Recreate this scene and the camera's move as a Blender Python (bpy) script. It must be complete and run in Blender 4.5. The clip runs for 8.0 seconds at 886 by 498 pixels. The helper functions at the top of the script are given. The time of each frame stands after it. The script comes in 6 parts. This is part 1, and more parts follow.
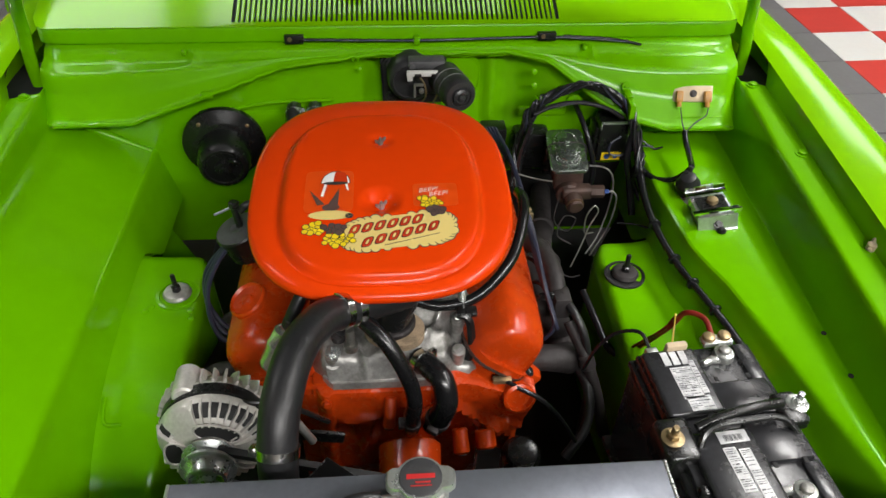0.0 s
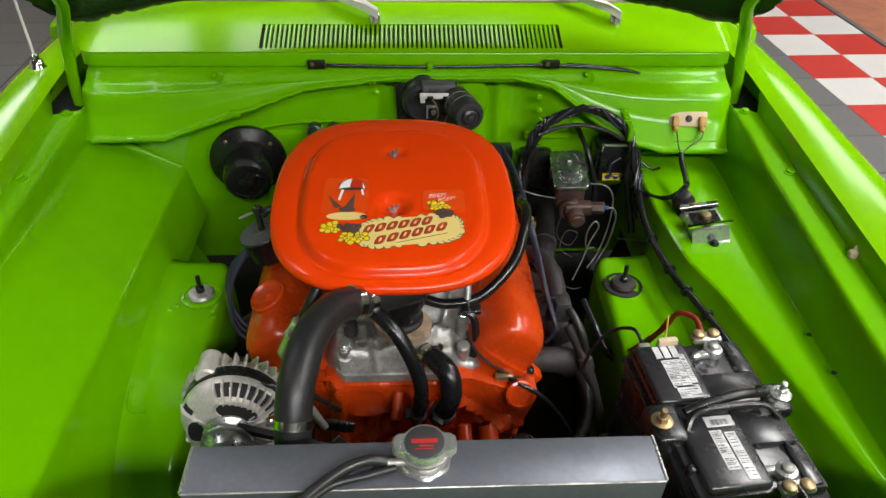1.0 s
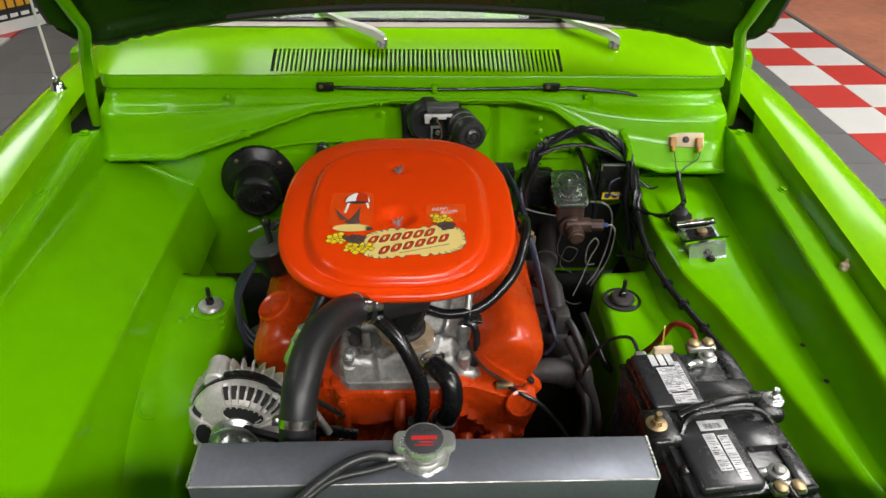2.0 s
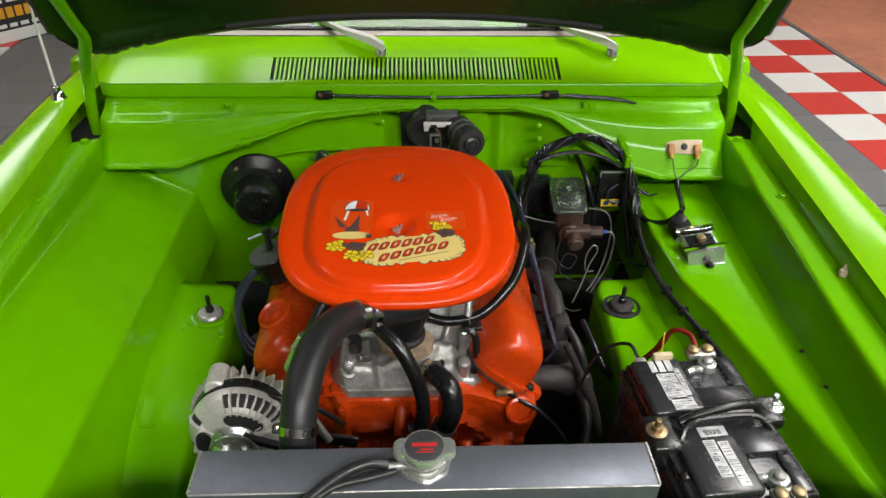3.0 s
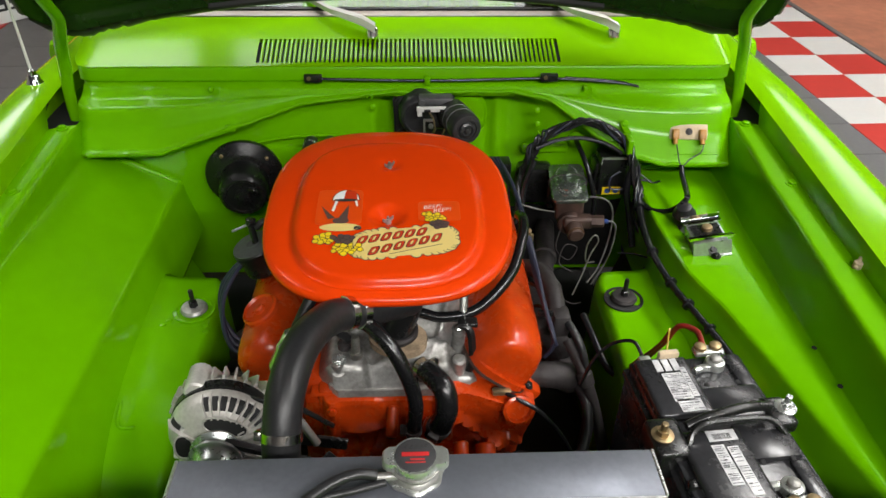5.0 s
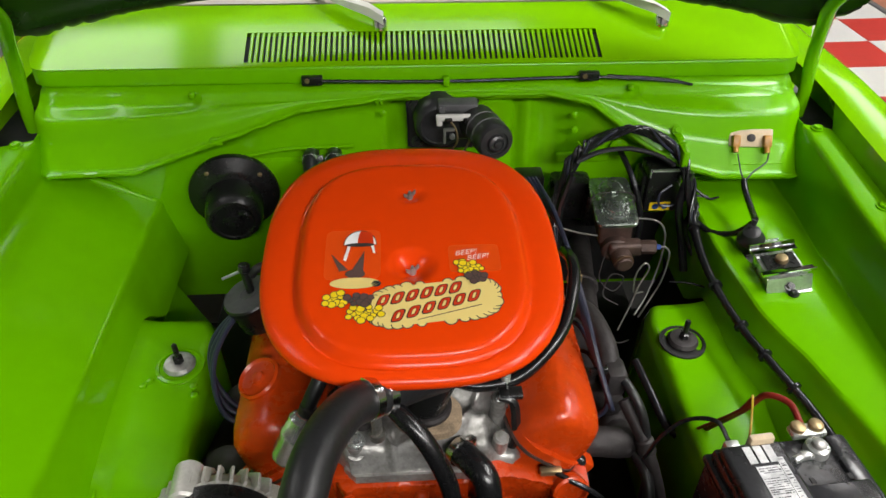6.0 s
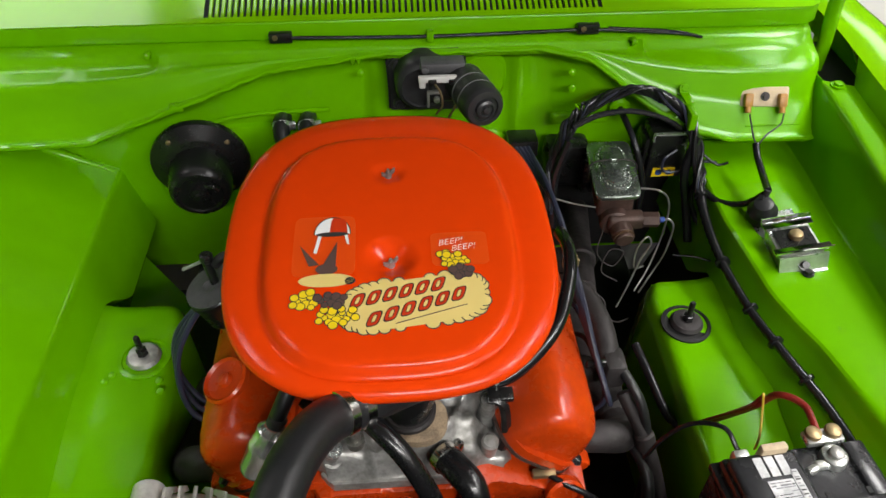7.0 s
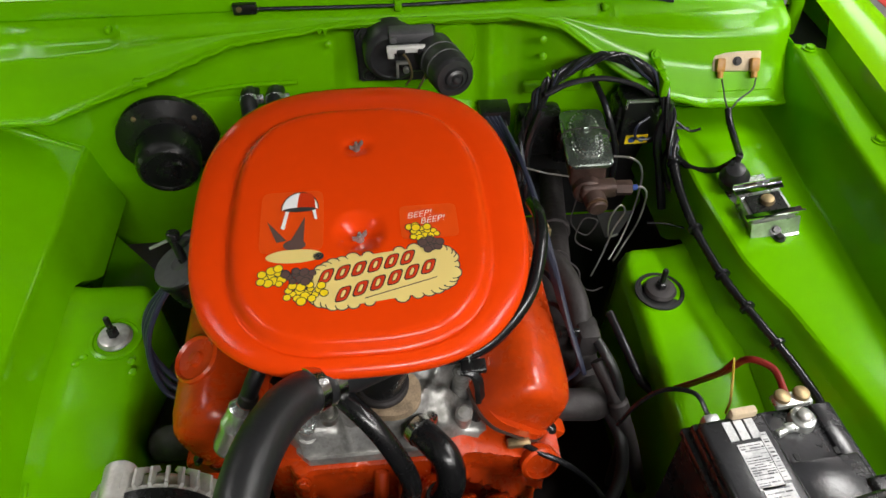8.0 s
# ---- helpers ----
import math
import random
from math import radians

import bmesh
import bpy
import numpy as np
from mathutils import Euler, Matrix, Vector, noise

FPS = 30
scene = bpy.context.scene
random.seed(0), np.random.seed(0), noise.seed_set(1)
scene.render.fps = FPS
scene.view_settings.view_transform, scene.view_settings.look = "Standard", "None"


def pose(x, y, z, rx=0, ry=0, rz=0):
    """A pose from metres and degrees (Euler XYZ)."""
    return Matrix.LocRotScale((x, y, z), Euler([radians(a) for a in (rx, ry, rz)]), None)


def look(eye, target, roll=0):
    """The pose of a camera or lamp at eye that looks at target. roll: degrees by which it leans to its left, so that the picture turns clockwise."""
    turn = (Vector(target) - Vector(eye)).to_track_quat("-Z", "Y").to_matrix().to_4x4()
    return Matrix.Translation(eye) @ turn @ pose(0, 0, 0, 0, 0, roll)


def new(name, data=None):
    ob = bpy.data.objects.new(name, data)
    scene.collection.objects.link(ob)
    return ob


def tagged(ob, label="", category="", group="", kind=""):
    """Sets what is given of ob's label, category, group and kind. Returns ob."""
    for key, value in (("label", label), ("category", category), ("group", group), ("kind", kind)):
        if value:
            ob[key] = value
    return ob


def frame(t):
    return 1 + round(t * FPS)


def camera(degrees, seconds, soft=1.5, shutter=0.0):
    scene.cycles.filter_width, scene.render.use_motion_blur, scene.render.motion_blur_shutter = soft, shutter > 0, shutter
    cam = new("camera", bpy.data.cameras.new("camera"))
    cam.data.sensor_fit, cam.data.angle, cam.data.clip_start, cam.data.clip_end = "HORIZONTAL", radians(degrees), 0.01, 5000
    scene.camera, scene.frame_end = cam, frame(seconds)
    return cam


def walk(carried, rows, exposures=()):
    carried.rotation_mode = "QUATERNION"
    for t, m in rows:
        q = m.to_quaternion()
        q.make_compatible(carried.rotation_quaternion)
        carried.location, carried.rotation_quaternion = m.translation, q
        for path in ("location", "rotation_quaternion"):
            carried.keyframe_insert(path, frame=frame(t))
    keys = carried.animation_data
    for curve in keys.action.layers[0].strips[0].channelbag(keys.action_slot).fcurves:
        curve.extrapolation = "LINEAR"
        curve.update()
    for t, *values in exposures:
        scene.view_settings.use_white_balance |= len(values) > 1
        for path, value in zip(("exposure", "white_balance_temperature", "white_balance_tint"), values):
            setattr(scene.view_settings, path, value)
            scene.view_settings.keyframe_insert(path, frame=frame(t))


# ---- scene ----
cam = camera(62.9, 8.0)
PATH = [
    (0, (-0.014, 0.095, 1.47), (0.112, 1.61, 0.17), 1.3),
    (0.5, (-0.03, 0.056, 1.463), (0.09, 1.604, 0.203), 0.9),
    (1, (-0.012, -0.012, 1.463), (0.082, 1.589, 0.267), 1.3),
    (1.5, (-0.004, -0.057, 1.458), (0.068, 1.578, 0.309), 1.1),
    (3, (-0.005, -0.065, 1.459), (0.07, 1.6, 0.353), 0.9),
    (3.5, (-0.004, -0.06, 1.459), (0.07, 1.607, 0.357), 0.8),
    (4, (0.001, -0.054, 1.457), (0.072, 1.614, 0.356), 0.6),
    (4.2, (0.006, -0.051, 1.458), (0.077, 1.611, 0.348), 0.6),
    (5.3, (0.002, 0.059, 1.43), (0.088, 1.688, 0.272), 0.9),
    (5.5, (-0.013, 0.126, 1.43), (0.08, 1.742, 0.255), 0.8),
    (6, (-0.043, 0.234, 1.419), (0.059, 1.806, 0.188), 0.6),
    (6.5, (-0.016, 0.309, 1.425), (0.086, 1.827, 0.126), 0.2),
    (7, (-0.019, 0.351, 1.412), (0.087, 1.8, 0.037), 0.3),
    (7.5, (-0.025, 0.367, 1.403), (0.096, 1.752, -0.034), 0.6),
    (8, (-0.001, 0.355, 1.408), (0.142, 1.746, -0.022), 0.2),
]
walk(cam, [(t, look(eye, target, roll)) for t, eye, target, roll in PATH], [(0.0, 0.0), (8.0, 0.0)])

# ---- world and lights ----
world = bpy.data.worlds.new("showroom_world")
scene.world = world
world.use_nodes = True
world.node_tree.nodes["Background"].inputs[0].default_value = (0.9, 0.95, 1.0, 1)
world.node_tree.nodes["Background"].inputs[1].default_value = 0.006


def ceiling_lamp(x, y, sx, sy, watts):
    d = bpy.data.lights.new("ceiling_or_fill_lamp", "AREA")
    d.shape, d.size, d.size_y, d.energy = "RECTANGLE", sx, sy, watts
    d.color = (1.0, 0.985, 0.96)
    ob = new("ceiling_or_fill_lamp", d)
    ob.matrix_world = pose(x, y, CEIL - 0.09, 0, 0, 0)
    return ob


CEIL = 3.6
# x, y, width, length, watts: strips over the aisle, wide dim panels behind;
# the 300 W front panel and the strip at y -1.1 are added unseen fills
LAMPS = [(2.35, 0.1, 0.3, 1.5, 46), (2.15, 1.6, 0.9, 1.1, 73), (3.1, 4.7, 1.4, 1.8, 20), (3.4, -1.1, 0.3, 1.5, 30), (5.0, 1.2, 0.3, 1.5, 14), (5.0, 3.4, 0.3, 1.5, 9),
         (-2.4, 1.2, 0.3, 1.5, 5), (-2.8, 4.8, 1.2, 1.2, 24), (1.3, -2.75, 3.2, 0.8, 300), (5.0, -3.4, 0.3, 1.5, 20), (-1.95, 2.55, 1.3, 1.1, 13), (-0.2, 2.55, 1.7, 1.1, 12)]
for lx, ly, lsx, lsy, lw in LAMPS:
    ceiling_lamp(lx, ly, lsx, lsy, lw)


# ---- materials ----
def shader(name, color, rough=0.5, metal=0.0, coat=0.0, spread=0.0, scale=6.0, bump=0.0, bump_scale=60.0, grime=None, rough_spread=0.0, ior=1.5):
    """A paint, metal or plastic: two scales of noise vary the colour, a third one the relief."""
    m = bpy.data.materials.new(name)
    m.use_nodes = True
    nt = m.node_tree
    b = nt.nodes["Principled BSDF"]
    b.inputs["Base Color"].default_value = (*color, 1)
    b.inputs["Roughness"].default_value = rough
    b.inputs["Metallic"].default_value = metal
    b.inputs["Coat Weight"].default_value = coat
    b.inputs["Coat Roughness"].default_value = 0.04
    b.inputs["IOR"].default_value = ior
    tc = nt.nodes.new("ShaderNodeTexCoord")

    def noise_node(s, detail):
        n = nt.nodes.new("ShaderNodeTexNoise")
        n.inputs["Scale"].default_value, n.inputs["Detail"].default_value = s, detail
        nt.links.new(tc.outputs["Object"], n.inputs["Vector"])
        return n

    if spread or grime:
        big, small = noise_node(scale, 4), noise_node(scale * 9, 6)
        add = nt.nodes.new("ShaderNodeMath")
        add.operation = "MULTIPLY_ADD"
        nt.links.new(small.outputs["Fac"], add.inputs[0])
        add.inputs[1].default_value = 0.45
        nt.links.new(big.outputs["Fac"], add.inputs[2])
        ramp = nt.nodes.new("ShaderNodeMapRange")
        ramp.inputs["From Min"].default_value, ramp.inputs["From Max"].default_value = 0.52, 0.95
        nt.links.new(add.outputs[0], ramp.inputs["Value"])
        mix = nt.nodes.new("ShaderNodeMix")
        mix.data_type = "RGBA"
        dark = grime or tuple(c * (1 - spread) for c in color)
        lite = color if grime else tuple(min(1, c * (1 + spread)) for c in color)
        mix.inputs["A"].default_value, mix.inputs["B"].default_value = (*dark, 1), (*lite, 1)
        nt.links.new(ramp.outputs[0], mix.inputs["Factor"])
        nt.links.new(mix.outputs["Result"], b.inputs["Base Color"])
        if rough_spread:
            mr = nt.nodes.new("ShaderNodeMapRange")
            mr.inputs["From Min"].default_value, mr.inputs["From Max"].default_value = 0.45, 1.0
            mr.inputs["To Min"].default_value, mr.inputs["To Max"].default_value = rough + rough_spread, max(0.02, rough - rough_spread)
            nt.links.new(add.outputs[0], mr.inputs["Value"])
            nt.links.new(mr.outputs[0], b.inputs["Roughness"])
    if bump:
        n = noise_node(bump_scale, 3)
        bp = nt.nodes.new("ShaderNodeBump")
        bp.inputs["Strength"].default_value, bp.inputs["Distance"].default_value = bump, 0.002
        nt.links.new(n.outputs["Fac"], bp.inputs["Height"])
        nt.links.new(bp.outputs["Normal"], b.inputs["Normal"])
        if coat:
            nt.links.new(bp.outputs["Normal"], b.inputs["Coat Normal"])
    return m


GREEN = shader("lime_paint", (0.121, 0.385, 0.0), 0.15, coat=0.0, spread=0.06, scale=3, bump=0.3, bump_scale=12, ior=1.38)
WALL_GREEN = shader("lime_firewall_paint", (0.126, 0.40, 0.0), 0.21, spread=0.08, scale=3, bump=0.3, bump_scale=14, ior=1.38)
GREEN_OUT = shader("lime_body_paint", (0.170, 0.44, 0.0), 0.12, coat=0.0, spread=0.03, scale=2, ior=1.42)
# near-black green, far darker than the hood's outer skin
HOOD_IN = shader("hood_underside_dark_green", (0.007, 0.025, 0.003), 0.22, spread=0.3, scale=5, bump=0.1, bump_scale=30, ior=1.45)
LID = shader("orange_lid_paint", (0.70, 0.046, 0.002), 0.2, coat=0.0, spread=0.04, scale=5, bump=0.05, bump_scale=25, ior=1.32)
ORANGE = shader("engine_orange_paint", (0.47, 0.042, 0.003), 0.27, coat=0.0, spread=0.18, scale=14, bump=0.35, bump_scale=70, rough_spread=0.12)
CAST = shader("cast_aluminium", (0.52, 0.51, 0.49), 0.40, metal=0.6, grime=(0.17, 0.165, 0.15), scale=15, bump=0.4, bump_scale=160, rough_spread=0.12)
ALU = shader("polished_aluminium", (0.15, 0.16, 0.185), 0.45, metal=0.6, spread=0.12, scale=14, bump=0.12, bump_scale=60, rough_spread=0.1)
ALT_CAST = shader("bright_cast_aluminium", (0.70, 0.68, 0.64), 0.42, metal=0.45, grime=(0.48, 0.46, 0.42), scale=22, bump=0.4, bump_scale=160, rough_spread=0.1)
PRINT = shader("grey_print", (0.16, 0.16, 0.17), 0.5, spread=0.4, scale=90)
SILVER = shader("satin_silver", (0.66, 0.65, 0.62), 0.4, metal=0.1, spread=0.06, scale=30)
MOULDING = shader("satin_moulding", (0.34, 0.30, 0.27), 0.4, metal=0.6, spread=0.06, scale=20)
CHROME = shader("chrome", (0.82, 0.82, 0.82), 0.07, metal=1.0, spread=0.04, scale=20)
ZINC = shader("zinc_plate", (0.68, 0.70, 0.69), 0.3, metal=0.8, grime=(0.45, 0.46, 0.42), scale=25, rough_spread=0.1)
VALVE_ZINC = shader("bright_zinc", (0.62, 0.63, 0.61), 0.24, metal=0.85, spread=0.15, scale=40)
PULLEY = shader("plated_pulley", (0.52, 0.55, 0.54), 0.3, metal=0.8, spread=0.12, scale=30, rough_spread=0.1)
LID_ZINC = shader("dull_zinc", (0.46, 0.50, 0.47), 0.26, metal=0.9, grime=(0.20, 0.23, 0.20), scale=22, bump=0.15, bump_scale=120, rough_spread=0.1)
LINE = shader("steel_line", (0.42, 0.42, 0.40), 0.35, metal=0.8, grime=(0.2, 0.19, 0.16), scale=40)
BRASS = shader("brass", (0.42, 0.31, 0.16), 0.42, metal=0.8, grime=(0.24, 0.18, 0.10), scale=60)
THIN_RUBBER = shader("glossy_hose_rubber", (0.007, 0.007, 0.0075), 0.24, spread=0.3, scale=25, bump=0.15, bump_scale=120, rough_spread=0.08)
CLAMP = shader("bright_clamp_steel", (0.60, 0.59, 0.56), 0.2, metal=1.0, spread=0.12, scale=40, rough_spread=0.08)
RUBBER = shader("hose_rubber", (0.014, 0.014, 0.015), 0.40, spread=0.25, scale=20, bump=0.25, bump_scale=120, rough_spread=0.1)
BLACK = shader("black_paint", (0.009, 0.009, 0.009), 0.28, spread=0.3, scale=15, bump=0.12, bump_scale=60, rough_spread=0.1)
MOTOR = shader("motor_black", (0.022, 0.022, 0.023), 0.42, spread=0.35, scale=18, bump=0.25, bump_scale=90, rough_spread=0.12)
MOTOR_GREY = shader("motor_grey", (0.075, 0.075, 0.078), 0.4, spread=0.3, scale=20, bump=0.2, bump_scale=90, rough_spread=0.1)
PLASTIC = shader("battery_plastic", (0.030, 0.030, 0.033), 0.24, grime=(0.012, 0.012, 0.013), scale=14, bump=0.12, bump_scale=240, rough_spread=0.1)
WIRE = shader("wire_sleeve", (0.009, 0.009, 0.010), 0.26, spread=0.3, scale=30, bump=0.3, bump_scale=150)
PLUG_WIRE = shader("plug_wire", (0.02, 0.023, 0.042), 0.35, spread=0.2, scale=30)
RED = shader("red_cable", (0.2, 0.013, 0.009), 0.4, spread=0.25, scale=40, bump=0.1)
YELLOW_WIRE = shader("yellow_wire", (0.6, 0.42, 0.03), 0.4)
IRON = shader("bare_iron", (0.036, 0.031, 0.031), 0.6, metal=0.3, spread=0.3, scale=14, bump=0.6, bump_scale=90)
# for black parts and openings, and for surfaces blackened where shade falls
DARK = shader("underbody_and_shade_black", (0.01, 0.01, 0.01), 0.75, spread=0.3, scale=8, bump=0.3)
CERAMIC = shader("ballast_ceramic", (0.52, 0.41, 0.27), 0.75, spread=0.14, scale=40, bump=0.25, bump_scale=200)
AMBER_TAB = shader("amber_insulator", (0.42, 0.20, 0.035), 0.4, spread=0.25, scale=60)
BRASS_DARK = shader("tarnished_brass", (0.13, 0.075, 0.045), 0.42, metal=0.6, spread=0.35, scale=50, bump=0.3, bump_scale=140)
GASKET = shader("gasket_sealer", (0.30, 0.22, 0.14), 0.7, spread=0.45, scale=50, bump=0.6, bump_scale=180)
RUST = shader("rusty_valve_iron", (0.065, 0.038, 0.030), 0.55, metal=0.3, spread=0.35, scale=40, bump=0.4, bump_scale=140)
PAPER = shader("label_paper", (0.70, 0.70, 0.70), 0.4, grime=(0.36, 0.36, 0.37), scale=70, bump=0.3, bump_scale=120)
INK = shader("print_ink", (0.03, 0.03, 0.03), 0.5)
TILE_WHITE = shader("white_tile", (0.62, 0.61, 0.585), 0.45, spread=0.04, scale=5, bump=0.1, bump_scale=80)
TILE_RED = shader("red_tile", (0.5, 0.04, 0.03), 0.45, spread=0.06, scale=5, bump=0.1, bump_scale=80)
TILE_GREY = shader("grey_tile", (0.13, 0.127, 0.13), 0.55, spread=0.1, scale=5, bump=0.15, bump_scale=80)
TERRA = shader("terracotta_floor", (0.50, 0.20, 0.12), 0.45, spread=0.28, scale=1.6, bump=0.1, bump_scale=40)
WALL = shader("wall_paint", (0.24, 0.235, 0.225), 0.8, spread=0.05, scale=2)
WALL_LIGHT = shader("white_wall_paint", (0.75, 0.72, 0.66), 0.8, spread=0.05, scale=2)
CEILING = shader("ceiling_paint", (0.16, 0.16, 0.16), 0.85, spread=0.04, scale=2)
BANNER = shader("banner_black", (0.025, 0.026, 0.028), 0.5, spread=0.1, scale=3)
AMBER = shader("banner_amber", (0.75, 0.36, 0.02), 0.5)
CREAM = shader("decal_cream", (0.72, 0.56, 0.19), 0.35, spread=0.03)
YELLOW = shader("decal_yellow", (0.82, 0.6, 0.01), 0.35, spread=0.03)
BROWN = shader("decal_brown", (0.1, 0.058, 0.05), 0.35)
DECAL_RED = shader("decal_red", (0.55, 0.035, 0.005), 0.35)
DECAL_FILM = shader("decal_film", (0.70, 0.064, 0.004), 0.3)
WHITE = shader("white_print", (0.8, 0.8, 0.78), 0.4)
BLUE = shader("blue_print", (0.03, 0.07, 0.25), 0.4)


def lamp_shader(name, glow):
    m = bpy.data.materials.new(name)
    m.use_nodes = True
    b = m.node_tree.nodes["Principled BSDF"]
    b.inputs["Base Color"].default_value = (0.9, 0.9, 0.9, 1)
    b.inputs["Emission Color"].default_value = (1, 0.985, 0.96, 1)
    b.inputs["Emission Strength"].default_value = glow
    return m


def glass_shader():
    m = bpy.data.materials.new("window_glass")
    m.use_nodes = True
    b = m.node_tree.nodes["Principled BSDF"]
    b.inputs["Base Color"].default_value = (0.92, 0.96, 0.94, 1)
    b.inputs["Roughness"].default_value = 0.0
    b.inputs["Transmission Weight"].default_value = 1.0
    b.inputs["IOR"].default_value = 1.5
    return m


DIFFUSER, PANEL, GLASS = lamp_shader("strip_diffuser", 14.0), lamp_shader("panel_diffuser", 3.0), glass_shader()


# ---- mesh tools ----
def thing(name, at, label, category, group="", kind=""):
    ob = new(name)
    ob.empty_display_size = 0.02
    ob.matrix_basis = Matrix.Translation(at)
    return tagged(ob, label, category, group, kind)


def link(name, bm, material, angle=38):
    me = bpy.data.meshes.new(name)
    bmesh.ops.recalc_face_normals(bm, faces=bm.faces)
    bm.to_mesh(me)
    bm.free()
    me.materials.append(material)
    me.polygons.foreach_set("use_smooth", [True] * len(me.polygons))
    me.set_sharp_from_angle(angle=radians(angle))
    return new(name, me)


def part(name, bm, material, parent, label="", angle=38):
    ob = link(name, bm, material, angle)
    ob.parent = parent
    if parent.type == "EMPTY":
        ob.matrix_parent_inverse = parent.matrix_basis.inverted()
    return tagged(ob, label) if label else ob


def solo(name, bm, material, label="", category="", group="", kind="", angle=38):
    return tagged(link(name, bm, material, angle), label, category, group, kind)


def box(c, s, bevel=0.0, seg=2, turn=None):
    bm = bmesh.new()
    bmesh.ops.create_cube(bm, size=1.0, matrix=Matrix.Diagonal((*s, 1)))
    if bevel:
        bmesh.ops.bevel(bm, geom=bm.edges[:], offset=bevel, segments=seg, affect="EDGES", profile=0.5)
    bm.transform(Matrix.Translation(c) @ (turn or Matrix()))
    return bm


def merge(*bms):
    out = bms[0]
    for b in bms[1:]:
        me = bpy.data.meshes.new("tmp")
        b.to_mesh(me)
        b.free()
        out.from_mesh(me)
        bpy.data.meshes.remove(me)
    return out


def loft(rings, closed=True, caps=True):
    """A skin over rings of equally many points."""
    bm = bmesh.new()
    vs = [[bm.verts.new(p) for p in r] for r in rings]
    n = len(vs[0])
    for a, b in zip(vs, vs[1:]):
        for i in range(n if closed else n - 1):
            j = (i + 1) % n
            bm.faces.new((a[i], a[j], b[j], b[i]))
    if caps and closed:
        bm.faces.new(list(reversed(vs[0])))
        bm.faces.new(vs[-1])
    return bm


def lathe(profile, seg=28, m=None):
    """Turned about z: (radius, height) pairs from the bottom up."""
    rings = [[(r * math.cos(2 * math.pi * i / seg), r * math.sin(2 * math.pi * i / seg), z) for i in range(seg)] for r, z in profile]
    bm = loft(rings)
    if m is not None:
        bm.transform(m)
    return bm


def aim(at, to):
    """A matrix that carries z to the direction from at to to."""
    d = Vector(to) - Vector(at)
    return Matrix.Translation(at) @ d.to_track_quat("Z", "Y").to_matrix().to_4x4()


def rod(a, b, r, seg=14, bevel=0.0):
    h = (Vector(b) - Vector(a)).length
    e = min(bevel, r * 0.6, h * 0.4)
    prof = [(r - e, 0), (r, e), (r, h - e), (r - e, h)] if e else [(r, 0), (r, h)]
    return lathe(prof, seg, aim(a, b))


def spline(pts, res=8):
    """Points on a Catmull-Rom curve through pts."""
    p = [Vector(q) for q in pts]
    p = [p[0] * 2 - p[1]] + p + [p[-1] * 2 - p[-2]]
    out = []
    for i in range(1, len(p) - 2):
        a, b, c, d = p[i - 1:i + 3]
        for k in range(res):
            t = k / res
            out.append(0.5 * (2 * b + (c - a) * t + (2 * a - 5 * b + 4 * c - d) * t * t + (3 * b - a - 3 * c + d) * t ** 3))
    return out + [p[-2]]


def tube(pts, r, seg=10, res=8, ribs=0.0):
    """A hose or wire through pts; r may be a number or one radius a point."""
    path = spline(pts, res) if len(pts) > 2 else [Vector(q) for q in pts]
    n = len(path)
    rad = [r] * n if not isinstance(r, (list, tuple)) else list(np.interp(np.linspace(0, 1, n), np.linspace(0, 1, len(r)), r))
    tan = [(path[min(i + 1, n - 1)] - path[max(i - 1, 0)]).normalized() for i in range(n)]
    side = tan[0].orthogonal().normalized()
    rings = []
    for i in range(n):
        side = (side - tan[i] * side.dot(tan[i])).normalized()
        up = tan[i].cross(side)
        rr = rad[i] * (1 + (ribs if i % 2 else 0))
        rings.append([path[i] + (side * math.cos(2 * math.pi * k / seg) + up * math.sin(2 * math.pi * k / seg)) * rr for k in range(seg)])
    return loft(rings)


def bend(profile, radius=0.008, steps=3):
    """Round the corners of an open line of points."""
    p = [Vector(q) for q in profile]
    out = [p[0]]
    for a, b, c in zip(p, p[1:], p[2:]):
        e = min(radius, (a - b).length * 0.45, (c - b).length * 0.45)
        s, f = b + (a - b).normalized() * e, b + (c - b).normalized() * e
        out += [(s * (1 - t) ** 2 + b * 2 * t * (1 - t) + f * t * t) for t in [k / steps for k in range(steps + 1)]]
    return out + [p[-1]]


def sheet(rows, thick=0.003):
    """Sheet metal over open rows of points; thickened downwards along its normals."""
    bm = loft(rows, closed=False)
    bmesh.ops.recalc_face_normals(bm, faces=bm.faces)
    if thick:
        bmesh.ops.solidify(bm, geom=bm.faces[:], thickness=thick)
    return bm


def ngon(pts, depth, m=None):
    """A flat plate with the outline pts (x, y), from z = 0 up to depth."""
    bm = bmesh.new()
    f = bm.faces.new([bm.verts.new((x, y, 0)) for x, y in pts])
    r = bmesh.ops.extrude_face_region(bm, geom=[f])
    bmesh.ops.translate(bm, verts=[v for v in r["geom"] if isinstance(v, bmesh.types.BMVert)], vec=(0, 0, depth))
    if m is not None:
        bm.transform(m)
    return bm


def superoval(a, b, n, seg=64, ex=2.6):
    """Points of a rounded rectangle: half widths a, b."""
    out = []
    for i in range(seg):
        t = 2 * math.pi * i / seg
        c, s = math.cos(t), math.sin(t)
        out.append((a * math.copysign(abs(c) ** (2 / ex), c), b * math.copysign(abs(s) ** (2 / ex), s), n))
    return out


def lerp_table(table, v):
    """A value read off a table of (key, value) pairs in rising order."""
    return float(np.interp(v, [k for k, _ in table], [w for _, w in table]))


